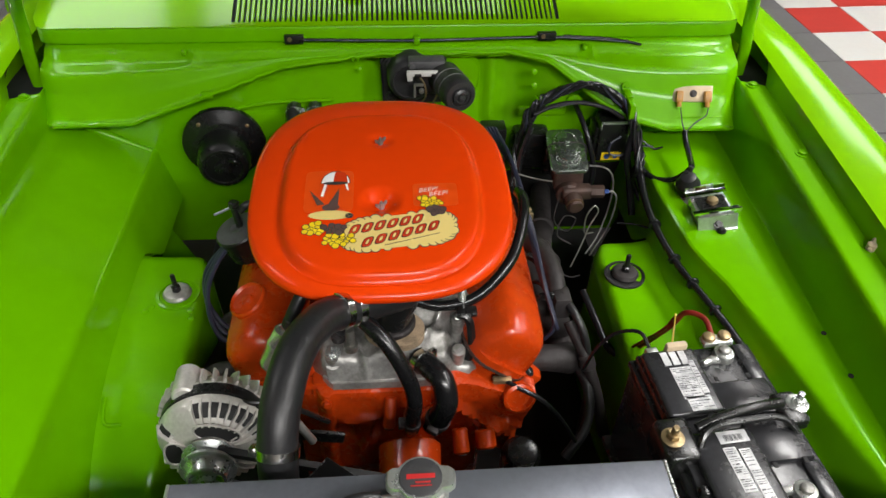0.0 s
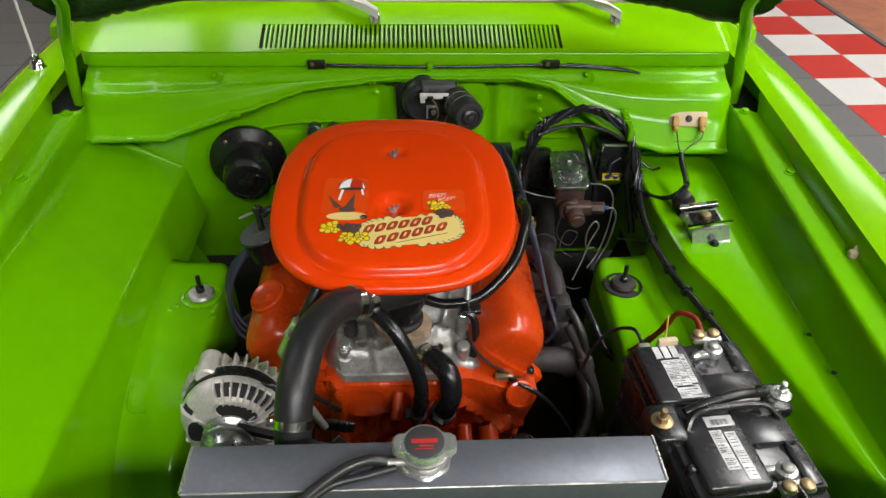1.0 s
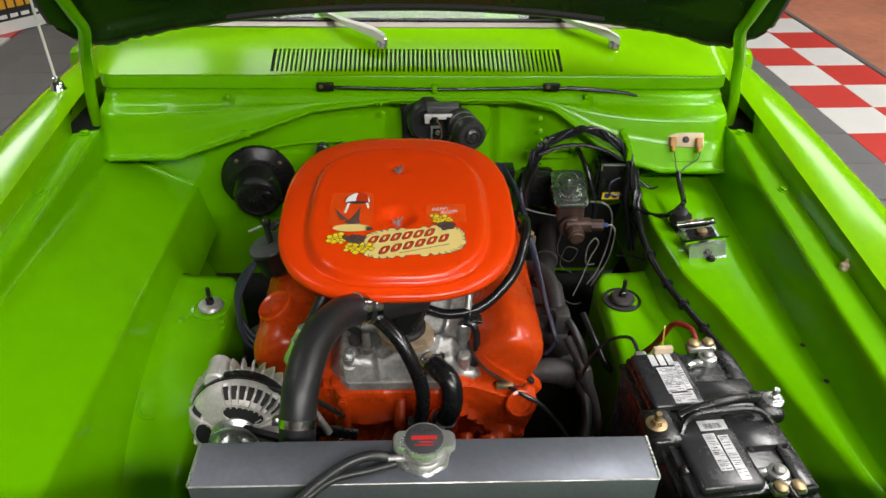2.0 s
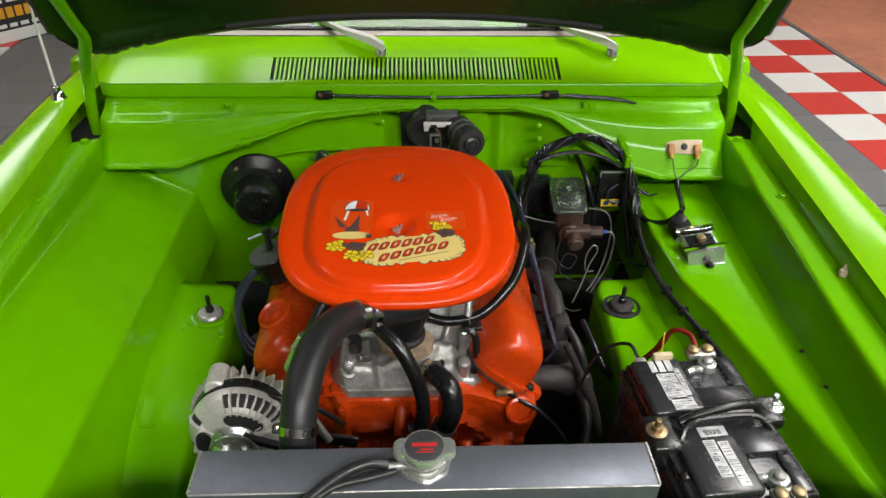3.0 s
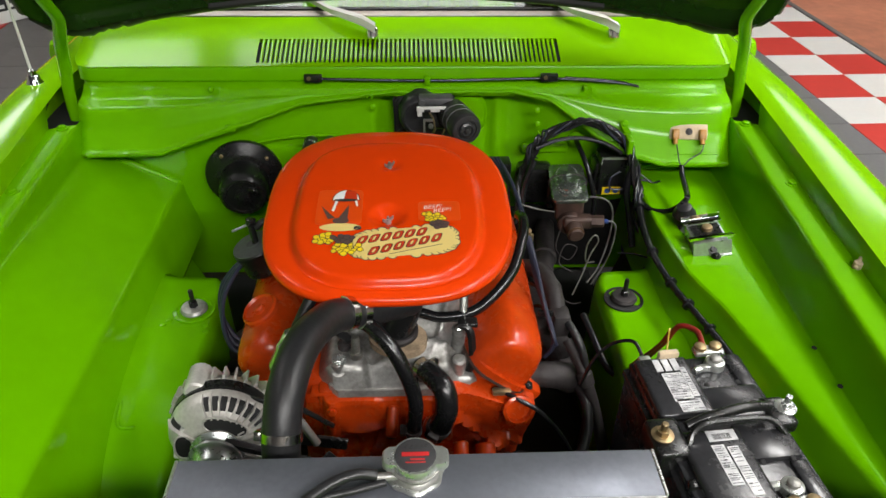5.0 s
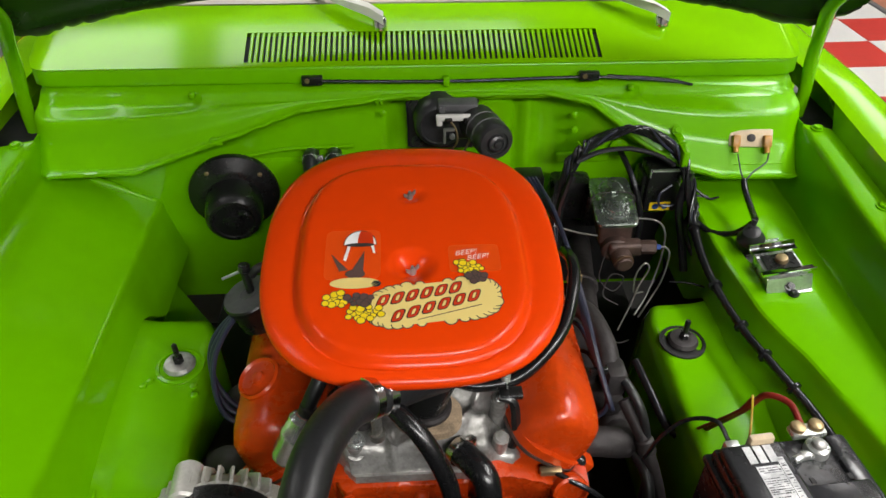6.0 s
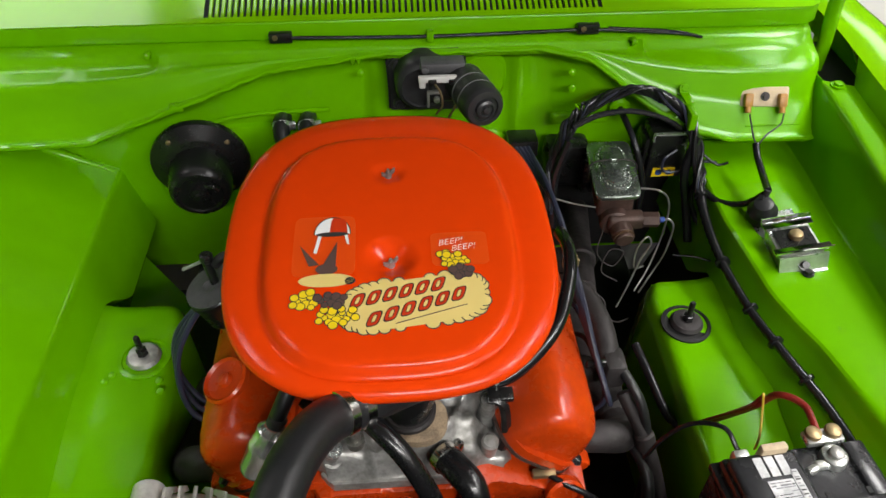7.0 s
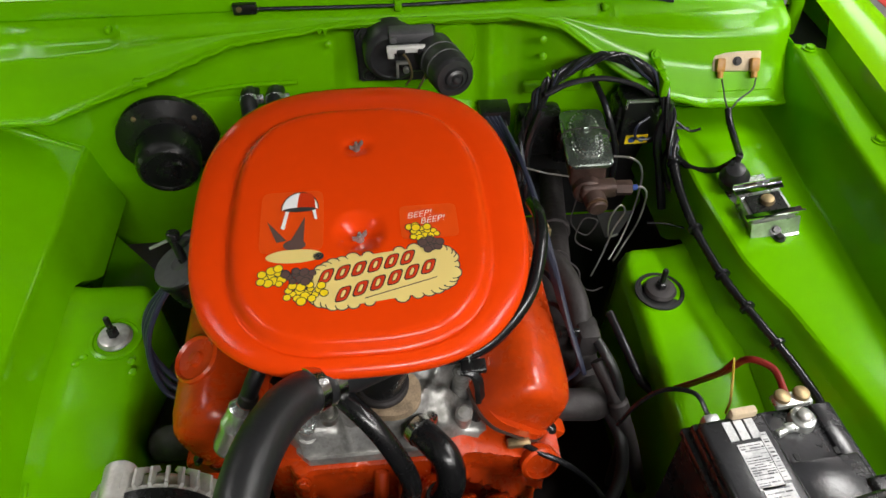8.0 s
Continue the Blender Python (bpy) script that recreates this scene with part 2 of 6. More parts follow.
def hexbolt(at, to, r=0.008, h=0.006, washer=True):
    m = aim(at, to)
    b = lathe([(r * 0.9, 0), (r, 0.001), (r, h - 0.001), (r * 0.85, h)], 6, m)
    return merge(lathe([(r * 1.45, -0.0005), (r * 1.45, 0.0016)], 16, m), b) if washer else b


# ---- the room ----
def build_room():
    x0, x1, y0, y1 = -7.0, 8.0, -6.0, 12.0
    floor = solo("floor", box(((x0 + x1) / 2, (y0 + y1) / 2, -0.06), (x1 - x0, y1 - y0, 0.1)), TILE_GREY,
                 "dark grey joint bed under the showroom floor tiles", "floor", kind="structure")
    solo("ceiling", box(((x0 + x1) / 2, (y0 + y1) / 2, CEIL + 0.05), (x1 - x0, y1 - y0, 0.1)), CEILING,
                "dark grey showroom ceiling", "ceiling", kind="structure")
    for nm, c, s in (("wall_north", ((x0 + x1) / 2, y1 + 0.1, CEIL / 2), (x1 - x0 + 0.4, 0.2, CEIL)),
                     ("wall_south", ((x0 + x1) / 2, y0 - 0.1, CEIL / 2), (x1 - x0 + 0.4, 0.2, CEIL)),
                     ("wall_west", (x0 - 0.1, (y0 + y1) / 2, CEIL / 2), (0.2, y1 - y0, CEIL)),
                     ("wall_east", (x1 + 0.1, (y0 + y1) / 2, CEIL / 2), (0.2, y1 - y0, CEIL))):
        solo(nm, box(c, s), WALL_LIGHT if nm in ("wall_north", "wall_west") else WALL, "plain white showroom wall" if nm in ("wall_north", "wall_west") else "plain grey showroom wall", "wall", kind="structure")
    # every lamp gets a fixture, the added fill lamps too
    for lx, ly, lsx, lsy, lw in LAMPS:
        strip = lsx < 1 and lsy > 1.4
        t = thing("ceiling_or_fill_light", (lx, ly, CEIL), "long white ceiling strip light, inferred or added as fill" if strip else "wide white ceiling light panel, inferred or added as fill", "ceiling light", "strip lights under the ceiling" if strip else "light panels under the ceiling")
        part("frame", box((lx, ly, CEIL - 0.03), (lsx + 0.06, lsy + 0.06, 0.06), 0.01), CEILING, t)
        part("diffuser", box((lx, ly, CEIL - 0.068), (lsx - 0.01, lsy - 0.02, 0.012), 0.004), DIFFUSER if strip else PANEL, t, "glowing white diffuser")
    return floor


FLOOR = build_room()
TURN = pose(0, 0, 0, 0, 0, 1.9)          # the floor tiles lie a little askew to the car
TILE = 0.305


# ---- the car body ----
CAR = thing("car", (0, 1.0, 0), "lime green two-door muscle car with its hood raised", "car")


def flange_z(y):
    return 0.803 - 0.052 * (1.30 - y)


def lip_x(y):
    """Where the fender's inner lip rises from the flange."""
    return 0.702 + 0.045 * (min(y, 1.45) - 1.217)


SHELF = [(0.15, 0.650), (0.40, 0.602), (0.527, 0.577), (0.645, 0.556), (0.763, 0.539), (0.905, 0.512), (0.95, 0.497), (1.00, 0.484), (1.16, 0.474), (1.42, 0.480)]   # notched for the battery
CREST = [(0.15, 0.600), (0.60, 0.579), (0.687, 0.581), (0.76, 0.586), (0.81, 0.589), (0.93, 0.600), (1.04, 0.614), (1.20, 0.626), (1.42, 0.630)]   # the shelf's highest line


RIM = [(0.15, 0.620), (0.62, 0.628), (0.75, 0.632), (0.85, 0.637), (1.00, 0.646), (1.12, 0.650), (1.24, 0.662), (1.34, 0.666)]   # the flange's inner edge on the battery side
TOWER = [(0.50, 0.34), (0.60, 0.42), (0.68, 0.495), (0.72, 0.528), (0.774, 0.556), (0.83, 0.574), (0.90, 0.588), (0.955, 0.595), (1.05, 0.599), (1.09, 0.600), (1.115, 0.596), (1.128, 0.575)]


def apron(side, y):
    """The inner fender at y: its upper edge (x, z) and the crease where it meets the shock tower."""
    s = lerp_table(SHELF, y) if side > 0 else 0.494
    ze = 0.683 if side > 0 else 0.659
    if 0.50 <= y <= 1.12:
        xc, zc = (0.470 if side < 0 else min(max(0.456, s - 0.034), 0.475)), lerp_table(TOWER, y) + 0.008
    elif y > 1.12:
        k = min(1.0, (y - 1.12) / 0.07)
        xc, zc = (0.470 if side < 0 else 0.463), 0.604 - 0.068 * k
    else:
        xc, zc = 0.43, 0.34
    return s, ze, xc, zc


def inner_fender(side):
    rows, low, lower = [], [], []
    for i in range(61):
        y = 0.15 + i * (1.38 - 0.15) / 60
        f = flange_z(y)
        s, ze, xc, zc = apron(side, y)
        o = min(1.0, max(0.0, (1.338 - y) / 0.012))      # the flange stops short of the hinge pocket
        if side > 0:
            q = lerp_table(RIM, y)
            c = max(s + 0.008, min(lerp_table(CREST, y), q - 0.03))
            wall = [(q + 0.004 * o, f), (q, f - 0.006), (q - 0.010, 0.712), (q - 0.018, 0.684), (c, 0.690)]
        else:
            q = 0.661
            wall = [(q + 0.006 * o, f), (q + 0.001, f - 0.008), (0.656, 0.748), (0.640, 0.733), (s + 0.4 * (0.640 - s), ze + 0.38 * (0.733 - ze))]
        prof = [(q + (lip_x(y) + 0.002 - q) * o, f + 0.004)] + wall + [(s, ze), (s - 0.12 * (s - xc), ze - 0.2 * (ze - zc)), (xc, zc)]
        rows.append([(side * p.x, y, p.z) for p in bend([(a, 0, z) for a, z in prof], 0.007, 3)])
        if y > 1.12:
            low.append([(side * (xc + 0.003), y, zc + 0.003), (side * (xc + 0.022), y, zc - 0.012), (side * (s + 0.02), y, 0.45), (side * 0.45, y, 0.30)])
        if y < 0.52:
            lower.append([(side * xc, y, zc), (side * 0.41, y, 0.27)])
    fen = part("inner_fender", sheet(rows, 0.002), GREEN, CAR, "glossy lime green inner fender panel", 24)
    fillet = []
    for k in range(9):
        a = 0.645 - 0.145 * k / 8
        fillet.append((side * a, 1.366, (0.659 + 0.074 * (a - 0.494) / 0.146 if side < 0 else 0.688) + 0.002))
    part("sealer_fillet", tube(fillet, [0.006 + 0.003 * math.sin(5.3 * k + side) for k in range(9)], 10, 3), GREEN, fen, "lime green painted seam sealer")
    part("wheelhouse_panel", sheet(lower, 0.002), GREEN, CAR, "lime green lower wheelhouse panel")
    # the right shield is black to carry its shade; the left is plain green
    part("splash_shield", sheet(low), DARK if side > 0 else GREEN, CAR, "splash shield with its shade painted black" if side > 0 else "lime green splash shield behind the tower")
    return fen


def fender(side):
    rows = []
    for i in range(61):
        y = -0.1 + i * (1.75 + 0.1) / 60
        f = flange_z(min(y, 1.42))
        top = f + 0.052
        q = lip_x(y)
        cut = 0.046 * min(1.0, max(0.0, (y - 1.335) / 0.03))
        prof = [(q + cut, f - 0.03), (q + cut, f + 0.008), (q + 0.006, f + 0.041), (0.740, f + 0.049), (0.775, f + 0.050), (0.795, top - 0.005), (0.818, top - 0.022), (0.845, top - 0.05), (0.885, top - 0.14), (0.90, top - 0.3), (0.885, 0.32), (0.86, 0.22)]
        rows.append([(side * a, y, z) for a, z in prof])
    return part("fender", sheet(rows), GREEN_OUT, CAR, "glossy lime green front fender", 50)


SEAM = [(-0.70, 0.760), (-0.62, 0.760), (-0.50, 0.762), (-0.36, 0.800), (-0.22, 0.840), (-0.10, 0.852), (-0.04, 0.857), (0.22, 0.857), (0.29, 0.842),
        (0.38, 0.785), (0.45, 0.752), (0.52, 0.738), (0.70, 0.736)]


CORNER = 0.045


WALL_HALF, COWL_HALF = 0.665, 0.684


def corner_back(x, half):
    """How far the rounded ends of cowl and firewall fall back."""
    e = max(0.0, abs(x) - (half - CORNER))
    return CORNER - math.sqrt(max(0.0, CORNER * CORNER - e * e))


def ease(v, a, b):
    k = min(1.0, max(0.0, (v - a) / (b - a)))
    return k * k * (3 - 2 * k)


def firewall():
    rows = []
    for i in range(161):
        u = i / 80 - 1
        x = WALL_HALF * (0.94 * u + 0.06 * u ** 15)
        zs = lerp_table(SEAM, x)
        back = corner_back(x, WALL_HALF)
        cut = 0.5 * back
        ys = 1.388 - 0.80 * (0.855 - zs) + cut
        # steps pressed into the ledge under the cowl
        step = 0.004 * ease(x, -0.640, -0.605) * (1 - ease(x, -0.55, -0.515)) + 0.004 * ease(x, -0.52, -0.49) * (1 - ease(x, -0.425, -0.385))
        step -= 0.006 * (math.exp(-((x + 0.385) / 0.006) ** 2) + math.exp(-((x - 0.375) / 0.006) ** 2))
        # the panel falls back round the wiper motor, and more beside it
        hollow = 0.030 * ease(x, -0.078, -0.050) * (1 - ease(x, 0.16, 0.19)) + 0.030 * ease(x, 0.16, 0.215) * (1 - ease(x, 0.225, 0.30))
        prof = [(1.428 + back, 0.899), (1.419 + back, 0.897), (1.417 + back, 0.868), (1.424 + back, 0.866), (1.402 + cut + step, 0.859 - 0.4 * step), (1.388 + cut + step, 0.846 - step), (ys + 0.55 * (1.388 + cut - ys), zs + 0.80 * (0.856 - zs)), (ys + 0.3 * (0.856 - zs), zs + 0.4 * (0.856 - zs)), (ys, zs + 0.004),
                (ys - 0.009, zs - 0.001), (ys - 0.008, zs - 0.006), (ys + 0.004, zs - 0.008), (max(ys + 0.012, 1.372) + hollow, zs - 0.026), (1.374 + hollow, 0.70), (1.376 + 0.4 * hollow, 0.66), (1.379, 0.58), (1.45, 0.36)]
        rows.append([(x * (1 + (COWL_HALF / WALL_HALF - 1) * ease(p.z, 0.861, 0.869)), p.y, p.z) for p in bend([(0, a, z) for a, z in prof], 0.009, 3)])
    # a black sheet in front of the green panel paints the shade low down
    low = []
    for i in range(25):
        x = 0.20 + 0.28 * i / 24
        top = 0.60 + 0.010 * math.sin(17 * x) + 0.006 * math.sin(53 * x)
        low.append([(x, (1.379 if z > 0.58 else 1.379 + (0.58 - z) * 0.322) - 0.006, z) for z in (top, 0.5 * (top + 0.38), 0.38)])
    part("shade_sheet", sheet(low, 0.002), DARK, CAR, "black sheet painting the shade at the firewall's foot")
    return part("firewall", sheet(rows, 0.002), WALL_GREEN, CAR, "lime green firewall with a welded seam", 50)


def cowl_z(y):
    return 0.900 + 0.36 * (y - 1.42) - 0.5 * max(0, y - 1.5) ** 2


VENT_Y0, VENT_Y1, VENT_X = 1.428, 1.498, 0.312


def cowl():
    def grid(x0, x1, y0, y1, nx, ny):
        """The front corners are rounded, and the panel rolls down at its ends."""
        def spot(x, y):
            y = 1.575 - (1.575 - y) * (0.157 - corner_back(x, COWL_HALF)) / 0.157
            return (x, y, cowl_z(y) - 0.03 * max(0, abs(x) - 0.5) ** 2 - 0.012 * max(0, (abs(x) - 0.632) / 0.052) ** 3)
        return [[spot(x0 + (x1 - x0) * i / nx, y0 + (y1 - y0) * j / ny) for i in range(nx + 1)] for j in range(ny + 1)]
    bm = merge(sheet(grid(-COWL_HALF, COWL_HALF, 1.418, VENT_Y0, 96, 2), 0.002), sheet(grid(-COWL_HALF, -VENT_X, VENT_Y0, VENT_Y1, 26, 4), 0.002),
               sheet(grid(VENT_X, COWL_HALF, VENT_Y0, VENT_Y1, 26, 4), 0.002), sheet(grid(-COWL_HALF, COWL_HALF, VENT_Y1, 1.575, 96, 4), 0.002))
    bmesh.ops.remove_doubles(bm, verts=bm.verts[:], dist=0.0002)
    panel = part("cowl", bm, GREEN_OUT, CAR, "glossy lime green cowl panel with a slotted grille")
    part("grille_well", box((0, (VENT_Y0 + VENT_Y1) / 2, cowl_z((VENT_Y0 + VENT_Y1) / 2) - 0.014), (0.632, 0.082, 0.010), 0.0, 2, pose(0, 0, 0, math.degrees(math.atan(0.36)))), DARK, panel)
    count = 65
    pitch = 2 * VENT_X / count
    tilt = pose(0, 0, 0, math.degrees(math.atan(0.36)))
    ym = (VENT_Y0 + VENT_Y1) / 2
    first = None
    for i in range(count - 1):
        x = -VENT_X + (i + 1) * pitch
        if first is None:
            first = part("slat", box((x, ym, cowl_z(ym) - 0.003), (0.0056, (VENT_Y1 - VENT_Y0) * 1.07, 0.006), 0.0008, 1, tilt), GREEN_OUT, panel)
            x_first = x
        else:
            o = first.copy()
            scene.collection.objects.link(o)
            o.location.x += x - x_first
    return panel


def hood():
    # raised, its rear edge lifted forwards by the hinges
    yr, zr, a = 1.368, 0.9875, radians(58)

    def hang(u, d, half, out):
        """A spot of the hood: u across, d up from the rear edge, out from the chord plane."""
        bow = (0.028 * (1 - abs(u) ** 2.2) - 0.065 * (max(0.0, abs(u) - 0.9) * 10) ** 2) * (1 - d)
        along = d * 1.135 - bow
        out += 0.135 * (1 - abs(u) ** 2.2)
        return ((half - 0.015 * d) * u, yr - math.cos(a) * along + math.sin(a) * out, zr + math.sin(a) * along + math.cos(a) * out)

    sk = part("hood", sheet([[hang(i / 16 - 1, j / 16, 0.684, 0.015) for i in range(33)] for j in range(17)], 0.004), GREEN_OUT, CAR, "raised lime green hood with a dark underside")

    def inner(u, d):
        # a stamped field with rounded corners inside a raised frame
        field = (abs(u) / 0.90) ** 5 + (abs(d - 0.5) / 0.465) ** 5
        rim = ease(abs(u), 0.93, 0.97) + ease(abs(d - 0.5), 0.468, 0.484)
        return 0.004 - 0.022 * ease(field, 0.62, 1.0) - 0.012 * min(1.0, rim)
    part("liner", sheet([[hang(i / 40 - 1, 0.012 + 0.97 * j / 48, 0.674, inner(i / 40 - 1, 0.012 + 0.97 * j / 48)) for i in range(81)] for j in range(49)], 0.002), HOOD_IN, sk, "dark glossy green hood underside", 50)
    # the rubber strip is ragged towards its ends and carries a thick lip in the middle
    rnd = random.Random(11)
    rings = []
    for i in range(161):
        u = -1 + i / 80
        c = Vector(hang(u, -0.004, 0.677, -0.006))
        fray = 0.0035 * max(0.0, abs(u) - 0.45) / 0.55
        thick = 0.016 + rnd.uniform(-fray, fray) + (0.003 if abs(u) > 0.86 else 0.0)
        rings.append([c + Vector((0, math.cos(w), math.sin(w))) * thick for w in [2 * math.pi * k / 10 for k in range(10)]])
    part("weatherstrip", loft(rings), RUBBER, sk, "ragged black rubber weatherstrip")
    for side in (-1, 1):
        edge_rings = []
        for i in range(60):
            c = Vector(hang(side, 0.012 * i, 0.682, -0.004))
            edge_rings.append([c + Vector((math.cos(w), math.sin(w) * 0.85, math.sin(w) * 0.53)) * (0.015 + rnd.uniform(-0.002, 0.002)) for w in [2 * math.pi * k / 10 for k in range(10)]])
        part("side_seal", loft(edge_rings), RUBBER, sk, "black rubber side seal")
    lip = [hang(-0.57 + 1.14 * i / 40, 0.010, 0.677, -0.030) for i in range(41)]
    part("weatherstrip_lip", tube(lip, 0.0085, 8, 2), DARK, sk, "black rubber lip")
    for side in (-1, 1):
        pts = [(side * 0.690, 1.412, 0.73), (side * 0.697, 1.420, 0.82), (side * 0.686, 1.414, 0.90), (side * 0.672, 1.392, 0.945), (side * 0.648, 1.352, 0.985), (side * 0.623, 1.308, 1.030), (side * 0.615, 1.262, 1.072), (side * 0.602, 1.19, 1.14)]
        path = spline(pts, 6)
        rings = []
        for k, p in enumerate(path):
            q = path[min(k + 1, len(path) - 1)] - path[max(k - 1, 0)]
            q.normalize()
            n = Vector((1, 0, 0)).cross(q).normalized()
            e = n.cross(q)
            rings.append([p + e * 0.0125 * math.cos(w) + n * 0.0085 * math.sin(w) for w in [2 * math.pi * w0 / 14 for w0 in range(14)]])
        part("hood_hinge", loft(rings), GREEN, CAR, "curved lime green hood hinge arm")
    return sk


def shock_tower(side):
    x0 = 0.349
    rows = []
    for k in range(41):
        y = 0.50 + k * 0.628 / 40
        top = lerp_table(TOWER, y)
        dx = 0.05 * max(0.0, (0.86 - y) / 0.36) + 0.014 * max(0.0, (y - 1.08) / 0.048)
        s, ze, xc, zc = apron(side, min(y, 1.12))
        prof = [(x0 + dx - 0.012, 0.25), (x0 + dx, top - 0.022), (x0 + dx + 0.010, top), (xc - 0.022, top + 0.002), (xc, min(zc, top + 0.012))]
        rows.append([(side * p.x, y, p.z) for p in bend([(a, 0, z) for a, z in prof], 0.014, 4)])
    tw = part("shock_tower", sheet(rows, 0.002), GREEN, CAR, "lime green shock absorber tower", 50)
    back = [[(side * (x0 + 0.008), 1.128, 0.30), (side * 0.50, 1.128, 0.30)], [(side * (x0 + 0.024), 1.128, 0.572), (side * 0.50, 1.128, 0.572)]]
    part("tower_end", sheet(back, 0.003), GREEN, tw)
    if side < 0:
        part("sealer_bead", tube([(-0.462, 0.815, 0.5775), (-0.461, 0.79, 0.5690), (-0.457, 0.777, 0.5640), (-0.448, 0.775, 0.5605), (-0.434, 0.777, 0.5585)], 0.0030, 8, 5), GREEN, tw)
        for gx, gy in ((-0.436, 0.975), (-0.428, 0.985), (-0.362, 0.972), (-0.357, 0.955)):
            part("weld_spot", lathe([(0.006, 0), (0.005, 0.0022), (0.002, 0.003)], 10, Matrix.Translation((gx, gy, lerp_table(TOWER, gy) + 0.002))), GREEN, tw)
    s = (side * 0.39, 1.024 if side > 0 else 1.012, 0.5975)
    up = (s[0], s[1], 2)
    part("stud_hole", lathe([(0.036, 0.0), (0.036, 0.003), (0.031, 0.004), (0.030, 0.001)], 28, aim(s, up)), DARK if side > 0 else GREEN, tw)
    part("washer", lathe([(0.023, 0.003), (0.024, 0.006), (0.021, 0.011), (0.012, 0.0135), (0.008, 0.012)], 24, aim(s, up)), IRON if side > 0 else CAST, tw, "grey cupped washer")
    part("stud", merge(lathe([(0.008, 0.012), (0.008, 0.021), (0.006, 0.023)], 6, aim(s, up)), lathe([(0.0042, 0.02), (0.0042, 0.046), (0.003, 0.048)], 10, aim(s, up))), BLACK, tw, "threaded stud and nut")
    return tw


def body_shell():
    for side in (-1, 1):
        inner_fender(side)
        fender(side)
        shock_tower(side)
        # frame rail below the bay
        part("frame_rail", box((side * 0.40, 0.75, 0.27), (0.12, 1.5, 0.1), 0.01), DARK, CAR)
        # hinge pocket behind the inner fender: a solid box, its shade painted black
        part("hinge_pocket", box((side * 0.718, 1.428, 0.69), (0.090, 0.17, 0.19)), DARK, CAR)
    firewall()
    cowl()
    hood()
    part("crossmember", box((0, 0.95, 0.26), (0.8, 0.35, 0.12), 0.03), DARK, CAR)
    part("splash_pan", box((0, 0.7, 0.17), (1.5, 1.7, 0.02)), DARK, CAR)
    part("radiator_support", merge(box((0, 0.435, 0.55), (1.25, 0.02, 0.42), 0.004), box((0, 0.40, 0.752), (1.28, 0.075, 0.018), 0.006)), GREEN, CAR, "lime green radiator support panel")
    part("front_valance", merge(box((0, -0.1, 0.5), (1.7, 0.04, 0.5), 0.01), box((0, 0.12, 0.725), (1.40, 0.45, 0.02), 0.006)), GREEN_OUT, CAR)
    # windscreen and cabin
    part("windscreen_trim", sheet([[(0.68 * u, 1.570 + dy, cowl_z(1.572) + dz) for u in (-1, -0.5, 0, 0.5, 1)] for dy, dz in ((0.0, -0.006), (0.001, 0.002), (0.006, 0.005), (0.016, 0.008))], 0.004), MOULDING, CAR, "bright windscreen moulding")
    part("windscreen_seal", tube([(-0.66, 1.592, 0.960), (0, 1.592, 0.960), (0.66, 1.592, 0.960)], 0.006, 8), BLACK, CAR, "black rubber seal")
    ws = [[(0.66 * u * (1 - 0.12 * k), 1.60 + 0.62 * k, 0.965 + 0.36 * k) for u in (-1, -0.75, -0.5, -0.25, 0, 0.25, 0.5, 0.75, 1)] for k in (0, 0.5, 1)]
    g = part("windscreen", sheet(ws, 0.005), GLASS, CAR, "clear windscreen glass")
    # green top and dark slots imitate the cowl grille mirrored in the glass
    dash = part("dashboard", box((0, 1.90, 0.80), (1.36, 0.46, 0.26), 0.03), GREEN_OUT, CAR, "lime green dashboard with slots imitating the grille's reflection")
    for k in range(26):
        part("mirrored_vent_slot", box((-0.16 + k * 0.0128, 1.74, 0.9305), (0.0055, 0.05, 0.002)), DARK, dash)
    for sx in (-1, 1):
        part("dash_pad", box((sx * 0.36, 1.75, 0.932), (0.22, 0.10, 0.012), 0.004), BLACK, dash)
    part("cabin_floor", box((0, 2.6, 0.45), (1.5, 1.6, 0.2), 0.05), BLACK, CAR)
    for sx in (-1, 1):
        part("seat", merge(box((sx * 0.34, 2.55, 0.62), (0.6, 0.5, 0.2), 0.06), box((sx * 0.34, 2.82, 0.92), (0.6, 0.18, 0.6), 0.06)), BLACK, CAR, "black bucket seat")
    part("rear_panel", box((0, 3.2, 0.9), (1.36, 0.1, 0.75), 0.03), BLACK, CAR)
    part("roof", merge(box((0, 2.95, 1.335), (1.22, 1.5, 0.04), 0.018), box((0, 3.9, 0.6), (1.66, 1.1, 0.55), 0.05), box((0, 3.75, 1.05), (1.2, 0.3, 0.5), 0.05)), GREEN_OUT, CAR)
    for side in (-1, 1):
        part("door", box((side * 0.86, 2.58, 0.53), (0.08, 1.62, 0.60), 0.03), GREEN_OUT, CAR)
        part("pillar", tube([(side * 0.70, 1.58, 0.93), (side * 0.62, 2.2, 1.33)], 0.025), GREEN_OUT, CAR)
        for y in (0.55, 3.7):
            part("wheel", lathe([(0.12, -0.1), (0.31, -0.1), (0.325, -0.06), (0.325, 0.06), (0.31, 0.1), (0.12, 0.1)], 40, pose(side * 0.75, y, 0.325, 0, 90)), RUBBER, CAR)


body_shell()

# ---- the air cleaner ----
AC_X, AC_Y, AC_Z, AC_TILT = -0.0355, 1.007, 0.8205, math.degrees(math.atan(0.1))
AC = pose(AC_X, AC_Y, AC_Z, AC_TILT)      # the lid's rim plane


